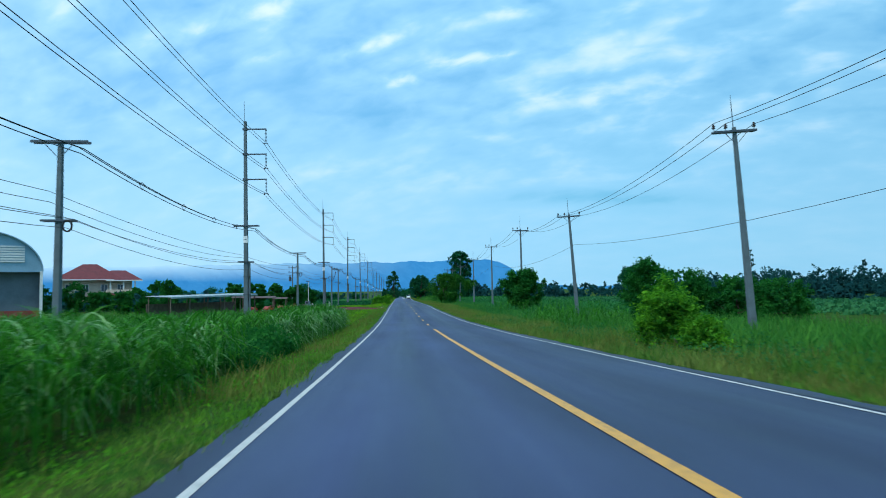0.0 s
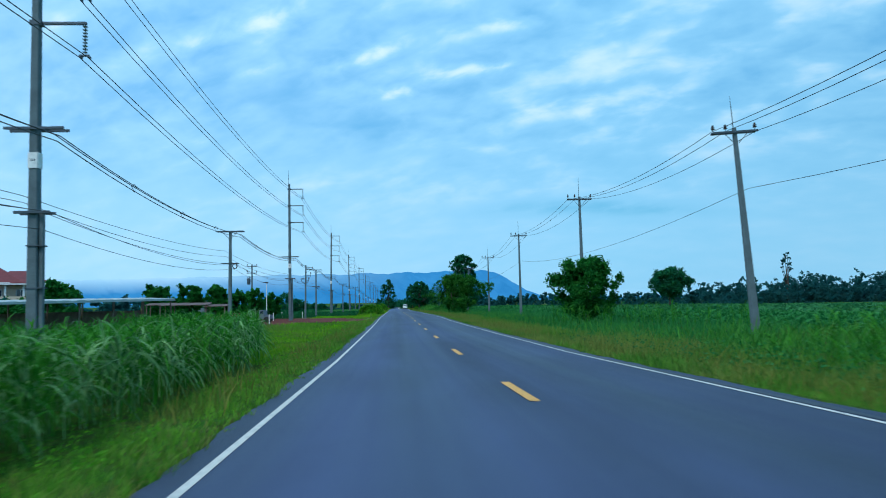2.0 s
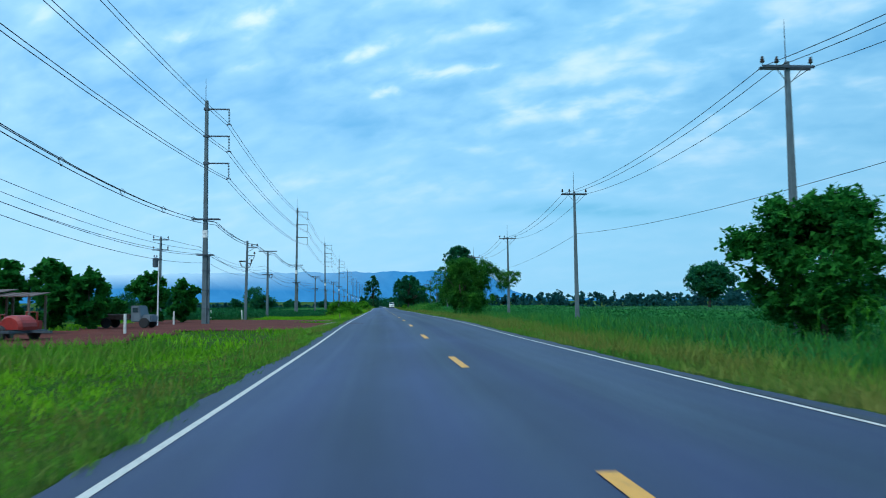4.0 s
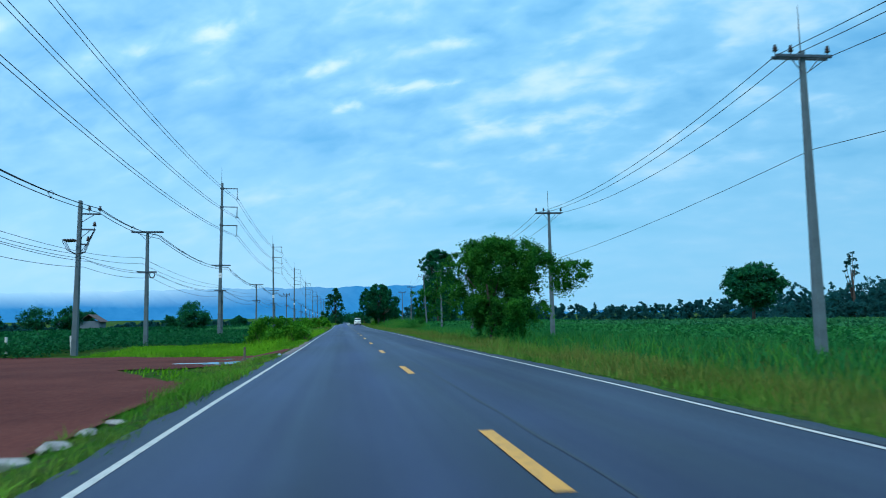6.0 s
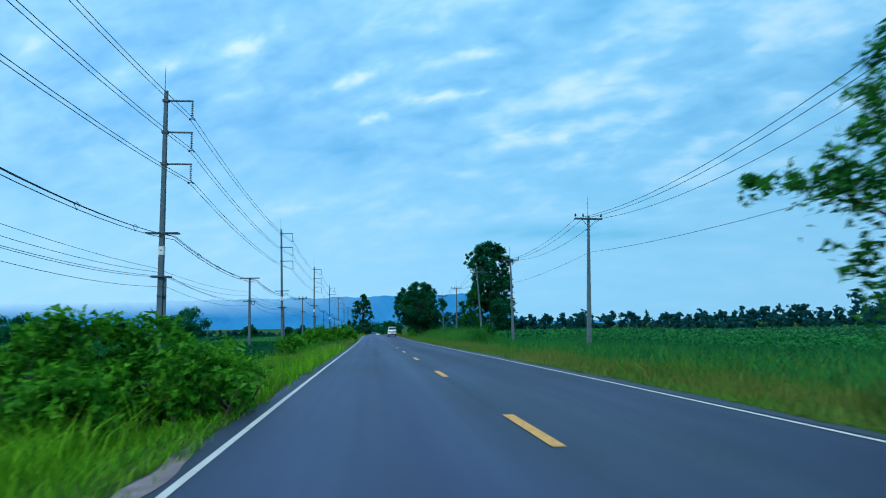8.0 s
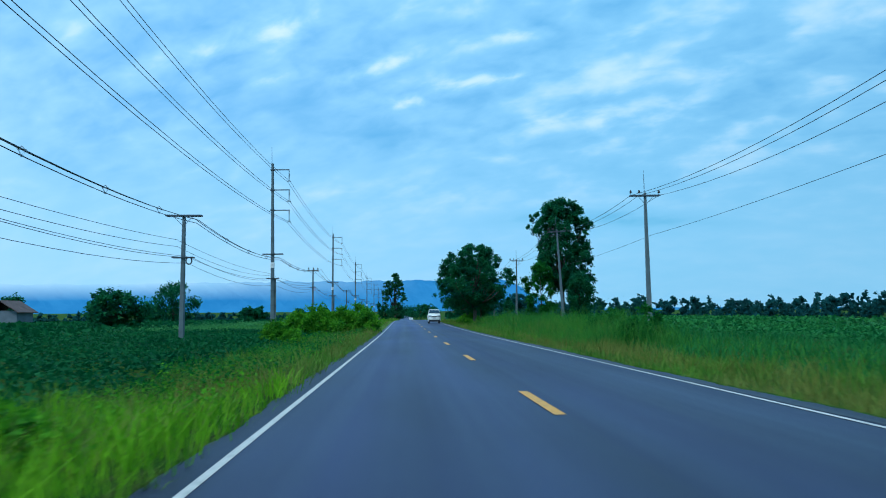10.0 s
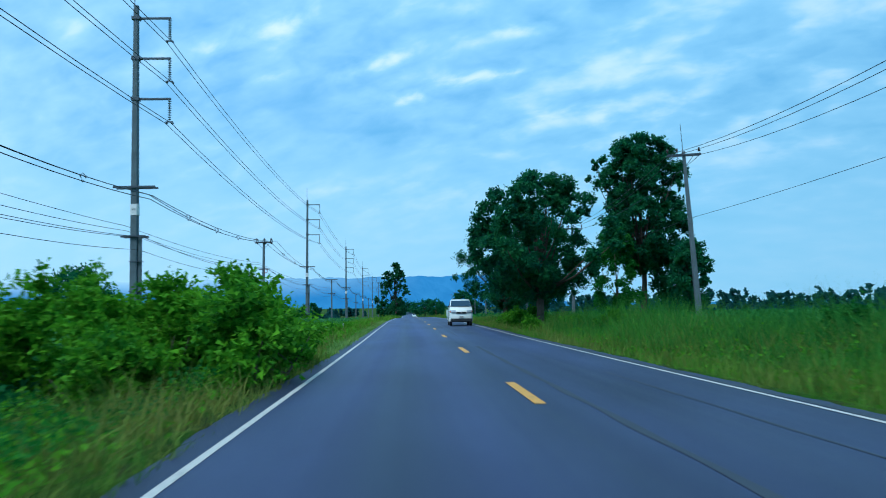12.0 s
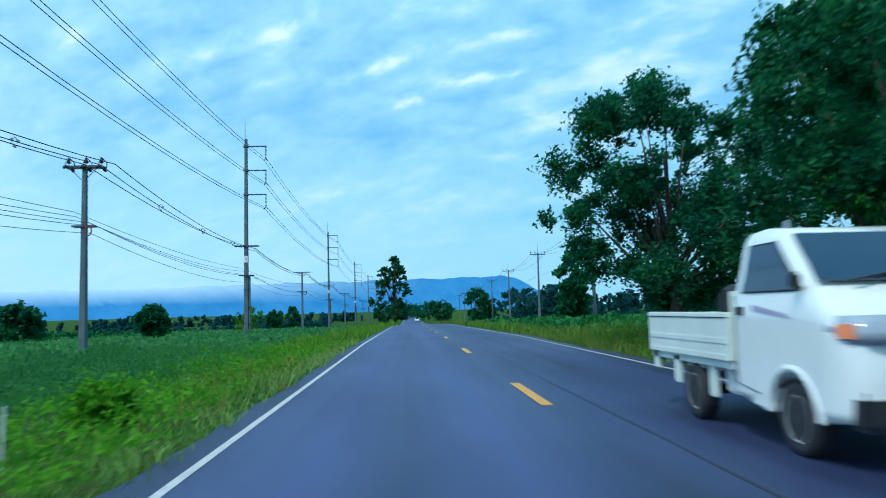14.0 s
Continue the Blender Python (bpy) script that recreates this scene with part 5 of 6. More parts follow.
def long_shed():
    """A long low open shed beside the crops."""
    x, y, half = -29.6, 108.7, 10.8
    s = thing("long_shed", "long low open shed with a pale sheet roof on posts", "shed", at=(x, y, g(x, y)))
    s.rotation_euler = (0, 0, -math.atan2(7.8, 20.1))
    n = 24
    for i in range(n):
        bm = bmesh.new()
        y0, y1 = -half + 2 * half * i / n, -half + 2 * half * (i + 1) / n
        up = 0.03 if i % 2 else 0.0
        for v in box(bm, (-3.6, y0, 3.02 + up), (0.6, y1, 3.07 + up)):
            v.co.z += 0.035 * (0.6 - v.co.x) + 0.011 * v.co.y
        part("roof_sheet", bm, SHEET, s)
    bm = bmesh.new()
    for v in box(bm, (0.55, -half, 2.86), (0.66, half, 3.06)):
        v.co.z += 0.011 * v.co.y
    part("eaves_board", bm, SHEET, s, "pale eaves board")
    for i in range(6):
        for xx in (0.3, -3.3):
            bm = bmesh.new()
            yy = -half + 0.3 + i * (2 * half - 0.6) / 5
            box(bm, (xx - 0.06, yy - 0.06, 0), (xx + 0.06, yy + 0.06, 2.95))
            part("post", bm, WOOD, s)
    bm = bmesh.new()
    box(bm, (-3.5, -half, 0), (-3.4, half, 2.0))
    part("back_wall", bm, WOOD, s, "dark board wall")
    return s


long_shed()


def small_shed(x, y, w, d, h, turn):
    s = thing("lean_to", "low lean-to with a rusty sheet roof", "shed", "farmyard lean-tos", at=(x, y, g(x, y)))
    s.rotation_euler = (0, 0, radians(turn))
    for i in range(8):
        bm = bmesh.new()
        x0, x1 = -w / 2 + w * i / 8, -w / 2 + w * (i + 1) / 8
        for v in box(bm, (x0, -d / 2, h + 0.02 * (i % 2)), (x1, d / 2, h + 0.05 + 0.02 * (i % 2))):
            v.co.z += v.co.y * 0.08
        part("roof_sheet", bm, RUST, s)
    for xx in (-w / 2 + 0.2, w / 2 - 0.2):
        for yy in (-d / 2 + 0.2, d / 2 - 0.2):
            bm = bmesh.new()
            box(bm, (xx - 0.06, yy - 0.06, 0), (xx + 0.06, yy + 0.06, h))
            part("post", bm, WOOD, s)
    return s


small_shed(-26.6, 128.2, 5.6, 3.5, 2.55, 6)
small_shed(-22.9, 127.8, 2.6, 3.0, 2.35, 4)
small_shed(-30.2, 130.5, 3.2, 3.0, 2.6, 8)


def hay_rake(x, y, turn, name="farm_machine", size=1.0):
    """A red farm implement: a rounded hood on a frame with two wheels and a drawbar."""
    f = thing(name, "red painted farm implement parked on bare ground", "farm machine", "parked farm machines", at=(x, y, g(x, y)))
    f.rotation_euler, f.scale = (0, 0, radians(turn)), (size, size, size)
    bm = bmesh.new()
    arc = [(0.75 * math.cos(a), 0.75 + 0.6 * math.sin(a)) for a in np.linspace(-0.3, math.pi + 0.3, 13)]
    rows = [[bm.verts.new((xx, ay, az)) for ay, az in arc] for xx in (-0.75, -0.6, 0.35, 0.5)]
    for v in rows[0] + rows[3]:
        v.co.y, v.co.z = v.co.y * 0.8, 0.75 + (v.co.z - 0.75) * 0.8
    for a, c in zip(rows, rows[1:]):
        for i in range(12):
            bm.faces.new((a[i], a[i + 1], c[i + 1], c[i]))
    bm.faces.new(rows[0])
    bm.faces.new(rows[3][::-1])
    part("hood", bm, RED_PAINT, f)
    bm = bmesh.new()
    box(bm, (-1.3, -0.6, 0.42), (1.3, 0.6, 0.56), bevel=0.02)
    box(bm, (-0.08, -2.0, 0.42), (0.08, -0.5, 0.54))
    part("frame", bm, STEEL, f)
    bm = bmesh.new()
    tube(bm, [(0.75, -0.35, 0.5), (0.75, -0.35, 1.5), (0.75, 0.35, 1.5), (0.75, 0.35, 0.5)], 0.05, 6)
    part("mast", bm, RED_PAINT, f)
    bm = bmesh.new()
    box(bm, (0.85, -0.3, 0.55), (1.25, 0.3, 1.05), bevel=0.06)
    part("hopper", bm, RED_PAINT, f)
    for s in (-1.0, 1.0):
        bm = bmesh.new()
        lathe(bm, [(0.2, -0.12), (0.36, -0.12), (0.42, -0.06), (0.42, 0.06), (0.36, 0.12), (0.2, 0.12)], pose(s * 1.15, 0.2, 0.42, 0, 90, 0), 20)
        w = part("wheel", bm, RUBBER, f)
        bm = bmesh.new()
        lathe(bm, [(0.05, -0.10), (0.21, -0.08), (0.21, 0.08), (0.05, 0.10)], pose(s * 1.15, 0.2, 0.42, 0, 90, 0), 16)
        part("rim", bm, RED_PAINT, w)
    return f


for x, y, a, k in ((-26.6, 121.5, 20, 0.75), (-24.0, 122.0, -15, 0.8), (-21.9, 122.6, 5, 0.85), (-19.6, 121.0, 70, 0.95)):
    hay_rake(x, y, a, size=k)


def far_house(x, y):
    h = thing("far_farmhouse", "small far farmhouse with brown gabled roofs", "house", at=(x, y, g(x, y)))
    for k, (x0, x1, rise) in enumerate(((-6, 1, 2.6), (0, 7, 2.0))):
        bm = bmesh.new()
        box(bm, (x0 + 0.6, -3, 0), (x1 - 0.6, 3, 3.0))
        part("wall", bm, SHADOW_WALL, h)
        bm = bmesh.new()
        m = (x0 + x1) / 2
        pts = [(x0, 2.7), (m, 2.9 + rise), (x1, 2.7), (x1, 2.55), (m, 2.75 + rise), (x0, 2.55)]
        a, b = [bm.verts.new((px, -3.8, pz)) for px, pz in pts], [bm.verts.new((px, 3.8, pz)) for px, pz in pts]
        for i in range(6):
            bm.faces.new((a[i], a[(i + 1) % 6], b[(i + 1) % 6], b[i]))
        bm.faces.new(a[::-1])
        bm.faces.new(b)
        part("roof", bm, RUST, h)
    return h


far_house(-79.0, 363.0)


def white_post(x, y, h=1.3, lean=0.0, mat=None, wide=0.15, name="marker_post", label="slim white concrete post standing in grass"):
    bm = bmesh.new()
    square_shaft(bm, h, wide, wide * 0.87)
    p = new(name, mesh_bm(name, bm, mat or WHITE_POST))
    p.matrix_basis = pose(x, y, g(x, y) - 0.08, 0, lean, 0)
    return tagged(p, label, "post", "white posts")


for x, y, lean in ((-26.0, 177.0, 0), (-22.6, 177.5, 0), (-18.9, 178.2, -3), (-29.5, 176.5, 0), (-19.8, 150.0, 0), (-16.8, 128.0, 0)):
    white_post(x, y, lean=lean)
white_post(-5.75, 160.0, 0.75, 0, WOOD, 0.1, "wooden_stake", "short weathered wooden stake by the puddles")
white_post(-6.6, 323.6, 0.9, 2, WHITE_POST, 0.035)


def street_light(x, y):
    s = thing("street_light", "slim grey steel street light with one lamp", "street light", at=(x, y, g(x, y)))
    bm = bmesh.new()
    tube(bm, [(0, 0, 0), (0, 0, 5.6)], [0.07, 0.045], 8)
    part("mast", bm, TRIM, s)
    bm = bmesh.new()
    box(bm, (-0.45, -0.12, 5.55), (0.25, 0.12, 5.68), bevel=0.03)
    part("lamp_head", bm, STEEL, s)
    return s


street_light(-20.2, 146.5)


def service_pole(x, y):
    """A branch pole with a cut-out bracket and a small transformer."""
    p = thing("service_pole", "grey concrete branch pole with a small transformer and brackets", "utility pole", at=(x, y, g(x, y) - 0.1))
    bm = bmesh.new()
    square_shaft(bm, 9.6, 0.34, 0.2)
    part("shaft", bm, CONCRETE, p)
    for z in (9.35, 8.2):
        bm = bmesh.new()
        box(bm, (-0.9, -0.06, z - 0.06), (0.9, 0.06, z + 0.06), bevel=0.01)
        part("crossarm", bm, STEEL, p)
        for xx in (-0.8, 0.0, 0.8):
            bm = bmesh.new()
            pin_insulator(bm, xx, z + 0.06, 1.0)
            part("insulator", bm, PORCELAIN, p)
    bm = bmesh.new()
    lathe(bm, [(0.1, 6.2), (0.3, 6.25), (0.32, 7.2), (0.28, 7.28), (0.1, 7.35)], Matrix.Translation((-0.55, 0, 0)), 14)
    tank = part("transformer_tank", bm, STEEL, p)
    for xx in (-0.68, -0.42):
        bm = bmesh.new()
        pin_insulator(bm, xx, 7.3, 0.9)
        part("bushing", bm, PORCELAIN, tank)
    return p


service_pole(-26.5, 169.2)


def parked_truck(x, y, turn):
    """An old farm truck with a low cab and a flat bed."""
    t = thing("parked_truck", "old dark red farm truck parked on the dirt yard", "truck", at=(x, y, g(x, y) + 0.05))
    t.rotation_euler = (0, 0, radians(turn))
    bm = bmesh.new()
    box(bm, (-1.9, -0.75, 0.62), (0.55, 0.75, 1.02), bevel=0.03)
    part("flat_bed", bm, RUST, t)
    bm = bmesh.new()
    made = box(bm, (0.6, -0.72, 0.45), (1.45, 0.72, 1.65), bevel=0.06)
    for v in bm.verts:
        if v.co.z > 1.3 and v.co.x > 1.2:
            v.co.x -= 0.25
    cab = part("cab", bm, SHADOW_WALL, t)
    bm = bmesh.new()
    box(bm, (1.4, -0.6, 0.45), (2.1, 0.6, 0.98), bevel=0.08)
    part("bonnet", bm, SHADOW_WALL, t)
    for s in (-1, 1):
        bm = bmesh.new()
        box(bm, (0.75, s * 0.73 - 0.01, 1.15), (1.15, s * 0.73 + 0.01, 1.5))
        part("side_window", bm, WINDOW, cab)
        for xx in (-1.25, 1.6):
            bm = bmesh.new()
            lathe(bm, [(0.12, -0.1), (0.34, -0.1), (0.38, -0.05), (0.38, 0.05), (0.34, 0.1), (0.12, 0.1)], pose(xx, s * 0.68, 0.38, 90, 0, 0), 18)
            part("wheel", bm, RUBBER, t)
    return t


parked_truck(-20.4, 139.5, -8)


# ---- red dirt yard and puddles ----
def patch(name, label, category, inside, x0, x1, y0, y1, step, lift, mat, kind="structure"):
    """A sheet over the ground where inside(x, y) holds."""
    xs, ys = np.arange(x0, x1 + step / 2, step), np.arange(y0, y1 + step / 2, step)
    X, Y = np.meshgrid(xs, ys)
    V = np.stack([X, Y, ground_z(X, Y) + ground_lift(X, Y) + lift], -1).reshape(-1, 3)
    k = len(xs)
    cx, cy = (X[:-1, :-1] + step / 2), (Y[:-1, :-1] + step / 2)
    keep = inside(cx, cy).ravel()
    i = (np.arange(len(ys) - 1)[:, None] * k + np.arange(k - 1)).ravel()[keep]
    used, inv = np.unique(np.stack([i, i + 1, i + k + 1, i + k], 1), return_inverse=True)
    return tagged(new(name, mesh_np(name, V[used], inv.reshape(-1, 4), mat, True)), label, category, kind=kind)


def wavy(x, y):
    return 0.5 * np.sin(x * 1.3 + y * 0.7) + 0.35 * np.sin(y * 2.1 - x * 0.9) + 0.25 * np.sin(x * 3.7 + 1.7 * y)


def in_yard(x, y):
    w = wavy(x, y)
    back = (x < -5.4 + 0.2 * w) & (x > -21 - 0.18 * (y - 128) + w) & (y > 132.2 + 0.5 * w) & (y < 168.6 - 0.35 * (x + 6) + 0.6 * w) & (y < 178)
    gate = (x <= -4.0) & (x > -6) & (y > 159.1 + 0.3 * w) & (y < 168.4 + 0.4 * w)
    track = (x < -14 + w) & (x > -34) & (y > 114 + w) & (y < 134)
    tongue = (x > -10.8) & (y > np.interp(x, [-10.8, -6.4, -4.9], [159.2, 150.2, 143.0]) + 0.4 * w) & (y < 159.0 + 0.3 * w)
    return (back | gate | track) & ~tongue


patch("dirt_yard", "bare red-brown dirt yard beside the road", "bare earth", in_yard, -34, -4.2, 104, 180, 0.25, 0.05, DIRT)
for px, py, long, wide, turn in ((-6.2, 161.25, 2.5, 0.85, -43), (-5.75, 163.9, 1.8, 0.36, -66), (-4.75, 161.6, 0.8, 0.24, -58), (-8.6, 162.6, 0.9, 0.4, -10), (-7.4, 165.6, 0.6, 0.2, -30)):
    ca, sa = math.cos(radians(turn)), math.sin(radians(turn))
    patch("puddle", "shallow pale rain puddle on red dirt", "puddle", lambda x, y: np.hypot(((x - px) * ca + (y - py) * sa) / long, ((y - py) * ca - (x - px) * sa) / wide) < 1 + 0.28 * wavy(x * 2.2, y * 2.2), px - 3, px + 3, py - 3, py + 3, 0.07, 0.062, WATER)


RUBBLE = plain("dirty_concrete", (0.34, 0.32, 0.30), 0.9, spread=0.3, scale=5, bump=0.6)


def rubble(x, y, size, turn):
    """A broken chunk of pale concrete."""
    bm = bmesh.new()
    made = bmesh.ops.create_icosphere(bm, subdivisions=2, radius=1)["verts"]
    for v in made:
        k = 1 + 0.35 * noise.noise(v.co * 1.7 + Vector((x, y, 0)))
        v.co = Vector((v.co.x * size * k, v.co.y * size * 0.7 * k, v.co.z * size * 0.38 * k))
    ob = new("concrete_chunk", mesh_bm("concrete_chunk", bm, RUBBLE))
    ob.matrix_basis = pose(x, y, g(x, y) + size * 0.08, 0, 6, turn)
    return tagged(ob, "broken pale concrete chunk at the road edge", "rubble", "roadside rubble")


for x, y, k, a in ((-5.25, 135.7, 0.30, 20), (-5.05, 136.6, 0.26, 70), (-5.1, 137.9, 0.22, 110), (-5.35, 134.3, 0.28, 45), (-4.95, 138.8, 0.16, 0), (-5.3, 131.5, 0.24, 30), (-5.15, 132.8, 0.20, 80)):
    rubble(x, y, k, a)


# ---- grass, crops and weeds ----
rng = np.random.default_rng(29)


def smooth_noise(x, y, s, k=0.0):
    return 0.5 + 0.25 * (np.sin(x * s * 1.7 + y * s + k) + np.sin(y * s * 1.3 - x * s * 0.6 + 2.1 * k) * np.sin(x * s * 2.9 + y * s * 0.37 + k))


def grass_fill(name, label, x0, x1, y0, y1, per_m2, hlo, hhi, width, lean, mat, seg=2, keep=None, category="grass", clump=0.5, rise=(0, 1, 1, 1)):
    n = int((x1 - x0) * (y1 - y0) * per_m2)
    B = scatter(n, x0, x1, y0, y1, rng, keep)
    # Blades gather in tufts.
    t = rng.normal(0, clump * 0.2, (len(B), 2))
    cell = np.round(B[:, :2] / clump) * clump
    pull = rng.random((len(B), 1)) < 0.55
    B[:, :2] = np.where(pull, cell + 0.3 * clump * np.sin(cell[:, ::-1] * 12.9) + t, B[:, :2])
    B = B[(B[:, 0] > x0) & (B[:, 0] < x1)]
    B[:, 2] = ground_z(B[:, 0], B[:, 1]) - 0.03
    v = smooth_noise(B[:, 0], B[:, 1], 0.33, 0.6) * 0.45 + smooth_noise(B[:, 0], B[:, 1], 0.9) * 0.3 + smooth_noise(B[:, 0], B[:, 1], 2.3, 1.3) * 0.25
    h = (hlo + (hhi - hlo) * np.clip(v * 2.0 - 0.5, 0, 1)) * rng.uniform(0.65, 1.25, len(B))
    h = h * np.interp(B[:, 0], rise[:2], rise[2:])
    V, F = blades(B, h, width * rng.uniform(0.7, 1.4, len(B)), h * lean * rng.uniform(0.3, 1.4, len(B)), rng, seg)
    return stuff(name, label, category, V, F, mat)


def leaf_fill(name, label, x0, x1, y0, y1, per_m2, hlo, hhi, size, mat, keep=None, category="crop", rise=(0, 1, 1, 1)):
    n = int((x1 - x0) * (y1 - y0) * per_m2)
    B = scatter(n, x0, x1, y0, y1, rng, keep)
    v = smooth_noise(B[:, 0], B[:, 1], 0.7) * 0.5 + smooth_noise(B[:, 0], B[:, 1], 3.1, 2.0) * 0.5
    top = hlo + (hhi - hlo) * np.clip(v * 1.5 - 0.25, 0, 1)
    top = top * np.interp(B[:, 0], rise[:2], rise[2:])
    B[:, 2] += top * rng.random(len(B)) ** 0.45
    V, F = leaf_tris(B, size * rng.uniform(0.6, 1.5, len(B)), rng, 1.6)
    return stuff(name, label, category, V, F, mat)


off_yard = lambda x, y: ~in_yard(x, y)
shoulder = lambda x, y: off_yard(x, y) & (x < -3.98 - 0.30 * smooth_noise(x * 0, y, 1.1))
grass_fill("verge_grass", "bright yellow-green grass on the road verge", -6.6, -3.95, -4, 120, 120, 0.05, 0.27, 0.015, 0.7, GRASS, keep=shoulder, clump=0.35)
grass_fill("verge_fringe", "short olive grass creeping over the asphalt edge", -4.45, -3.9, -4, 350, 130, 0.04, 0.20, 0.016, 0.9, GRASS_WILD, clump=0.35, keep=lambda x, y: off_yard(x, y) & (x < -3.92 - 0.34 * smooth_noise(x * 0, y, 1.1) - 0.1 * smooth_noise(x * 0, y, 4.3, 1.0)))
grass_fill("verge_fringe", "short olive grass creeping over the asphalt edge", 3.55, 4.1, -4, 350, 70, 0.04, 0.22, 0.016, 0.9, GRASS_WILD, clump=0.35, keep=lambda x, y: x > 3.55 + 0.3 * smooth_noise(x * 0, y, 1.3) + 0.08 * smooth_noise(x * 0, y, 4.7, 1.0))
grass_fill("verge_grass", "bright yellow-green grass on the road verge", -7.4, -3.95, 120, 168, 105, 0.06, 0.34, 0.016, 0.65, GRASS, keep=shoulder, clump=0.4)
grass_fill("verge_grass", "short lime green grass on the road verge", -7.4, -3.95, 168, 190, 120, 0.06, 0.30, 0.018, 0.8, GRASS_LIME, keep=shoulder, clump=0.4)
grass_fill("verge_grass", "tall bright green grass on the road verge", -8.6, -3.95, 190, 234, 64, 0.22, 0.85, 0.022, 0.55, GRASS_LIME, keep=shoulder)
grass_fill("verge_grass", "olive grass and weeds on the road verge", -8.6, -3.95, 234, 290, 58, 0.15, 0.6, 0.018, 0.65, GRASS_WILD, keep=shoulder)
grass_fill("verge_grass", "green grass among weeds on the road verge", -8.6, -3.95, 290, 350, 90, 0.10, 0.42, 0.018, 0.7, GRASS_KHAKI, keep=shoulder, clump=0.6)
leaf_fill("verge_weeds", "lime green leafy weeds on the verge", -9.2, -4.6, 262, 350, 50, 0.15, 0.75, 0.06, LEAF_YELLOW, category="weeds", rise=(-9, -4.6, 1.2, 0.5))
grass_fill("verge_grass", "grass on the distant road verge", -9, -4.1, 350, 480, 14, 0.3, 0.9, 0.07, 0.5, GRASS)
grass_fill("yard_grass", "bright green grass round the dirt yard", -30, -7.0, 66, 171, 7, 0.12, 0.40, 0.06, 0.5, GRASS_LIME, keep=off_yard)
grass_fill("yard_grass", "lush bright green grass before the farmyard", -17, -6.8, 66, 112, 60, 0.08, 0.42, 0.022, 0.8, GRASS_LIME, keep=off_yard)
grass_fill("yard_grass", "rank darker tufts in the farmyard grass", -17, -6.4, 68, 112, 34, 0.2, 0.55, 0.022, 0.8, GRASS_WILD, clump=2.6, keep=lambda x, y: off_yard(x, y) & (smooth_noise(x, y, 0.5, 0.9) > 0.5))
grass_fill("yard_grass", "tall grass at the edge of the farmyard", -32, -9, 102, 113, 16, 0.45, 0.85, 0.045, 0.5, GRASS, keep=off_yard)
grass_fill("yard_grass", "bright green short grass past the dirt yard", -17, -7.2, 168, 191, 80, 0.10, 0.40, 0.028, 0.6, GRASS_LIME, keep=off_yard)
grass_fill("verge_reeds", "tall yellow-green reed grass on the verge", -8.8, -5.4, 176.5, 184.5, 60, 0.35, 0.95, 0.026, 0.7, GRASS_LIME, clump=0.9)
grass_fill("field_edge_grass", "tall wild grass along the field edge", 3.7, 9.5, -2, 75, 58, 0.25, 0.9, 0.024, 0.5, GRASS_WILD, rise=(3.8, 7.5, 0.35, 1.15), keep=lambda x, y: x > 3.62 + 0.35 * smooth_noise(x * 0, y, 1.3))
grass_fill("field_edge_grass", "brownish wild grass along the road", 3.7, 9.5, 75, 262, 34, 0.22, 0.75, 0.027, 0.5, GRASS_WILD, rise=(3.8, 7.0, 0.4, 1.1), keep=lambda x, y: x > 3.62 + 0.35 * smooth_noise(x * 0, y, 1.3))
grass_fill("field_edge_grass", "tall rank grass on the roadside bank", 3.7, 12.5, 262, 352, 52, 0.35, 1.4, 0.024, 0.45, GRASS_WILD, rise=(3.8, 9.0, 0.25, 1.2), keep=lambda x, y: (x > 3.62 + 0.35 * smooth_noise(x * 0, y, 1.3)) & (rng.random(len(x)) < np.clip((x - 3) / 4, 0.35, 1)))
grass_fill("field_edge_grass", "grass along the distant roadside", 3.95, 10, 352, 480, 14, 0.3, 0.9, 0.07, 0.5, GRASS_WILD)
grass_fill("wild_field", "wild grass that thins out into the crop", 9.0, 17, 75, 262, 8, 0.35, 1.1, 0.035, 0.5, REED, keep=lambda x, y: rng.random(len(x)) < np.clip((17 - x) / 8, 0.1, 1))
grass_fill("wild_field", "tall wild reeds and grass behind the verge", 9.5, 26, -2, 75, 12, 0.5, 1.35, 0.05, 0.5, REED)
grass_fill("field_crop", "green blade-leaved crop in the wide open field", 9.5, 25, 75, 300, 8, 0.22, 0.80, 0.055, 0.55, CROP_RIGHT, category="crop", clump=0.8)
leaf_fill("field_crop", "green leafy crop in the wide open field", 24, 45, 75, 300, 11, 0.15, 0.85, 0.17, CROP_RIGHT)
leaf_fill("field_crop", "pale green leafy crop far across the field", 45, 120, 60, 330, 2.2, 0.3, 0.9, 0.36, CROP_LIGHT)
leaf_fill("field_crop", "green leafy crop behind the trees", 12.5, 60, 300, 480, 5, 0.5, 1.2, 0.33, CROP_RIGHT)
leaf_fill("leaf_crop", "low dark green leafy crop in rows", -30, -8.6, 190, 300, 27, 0.2, 0.80, 0.11, CROP_DARK)
leaf_fill("leaf_crop", "low green leafy crop in rows", -16, -8.8, 298, 350, 52, 0.15, 0.65, 0.06, CROP_SOFT)
grass_fill("field_scrub", "rank olive grass among the crop by the verge", -20, -7.6, 292, 352, 22, 0.25, 0.9, 0.024, 0.6, CROP_SOFT, clump=1.6)
grass_fill("field_scrub", "green blade-leaved scrub among the crop", -24, -8.6, 292, 352, 14, 0.3, 1.0, 0.032, 0.6, REED, clump=1.9)
leaf_fill("leaf_crop", "low green leafy crop in rows", -34, -16, 298, 350, 18, 0.2, 0.8, 0.13, CROP_SOFT)
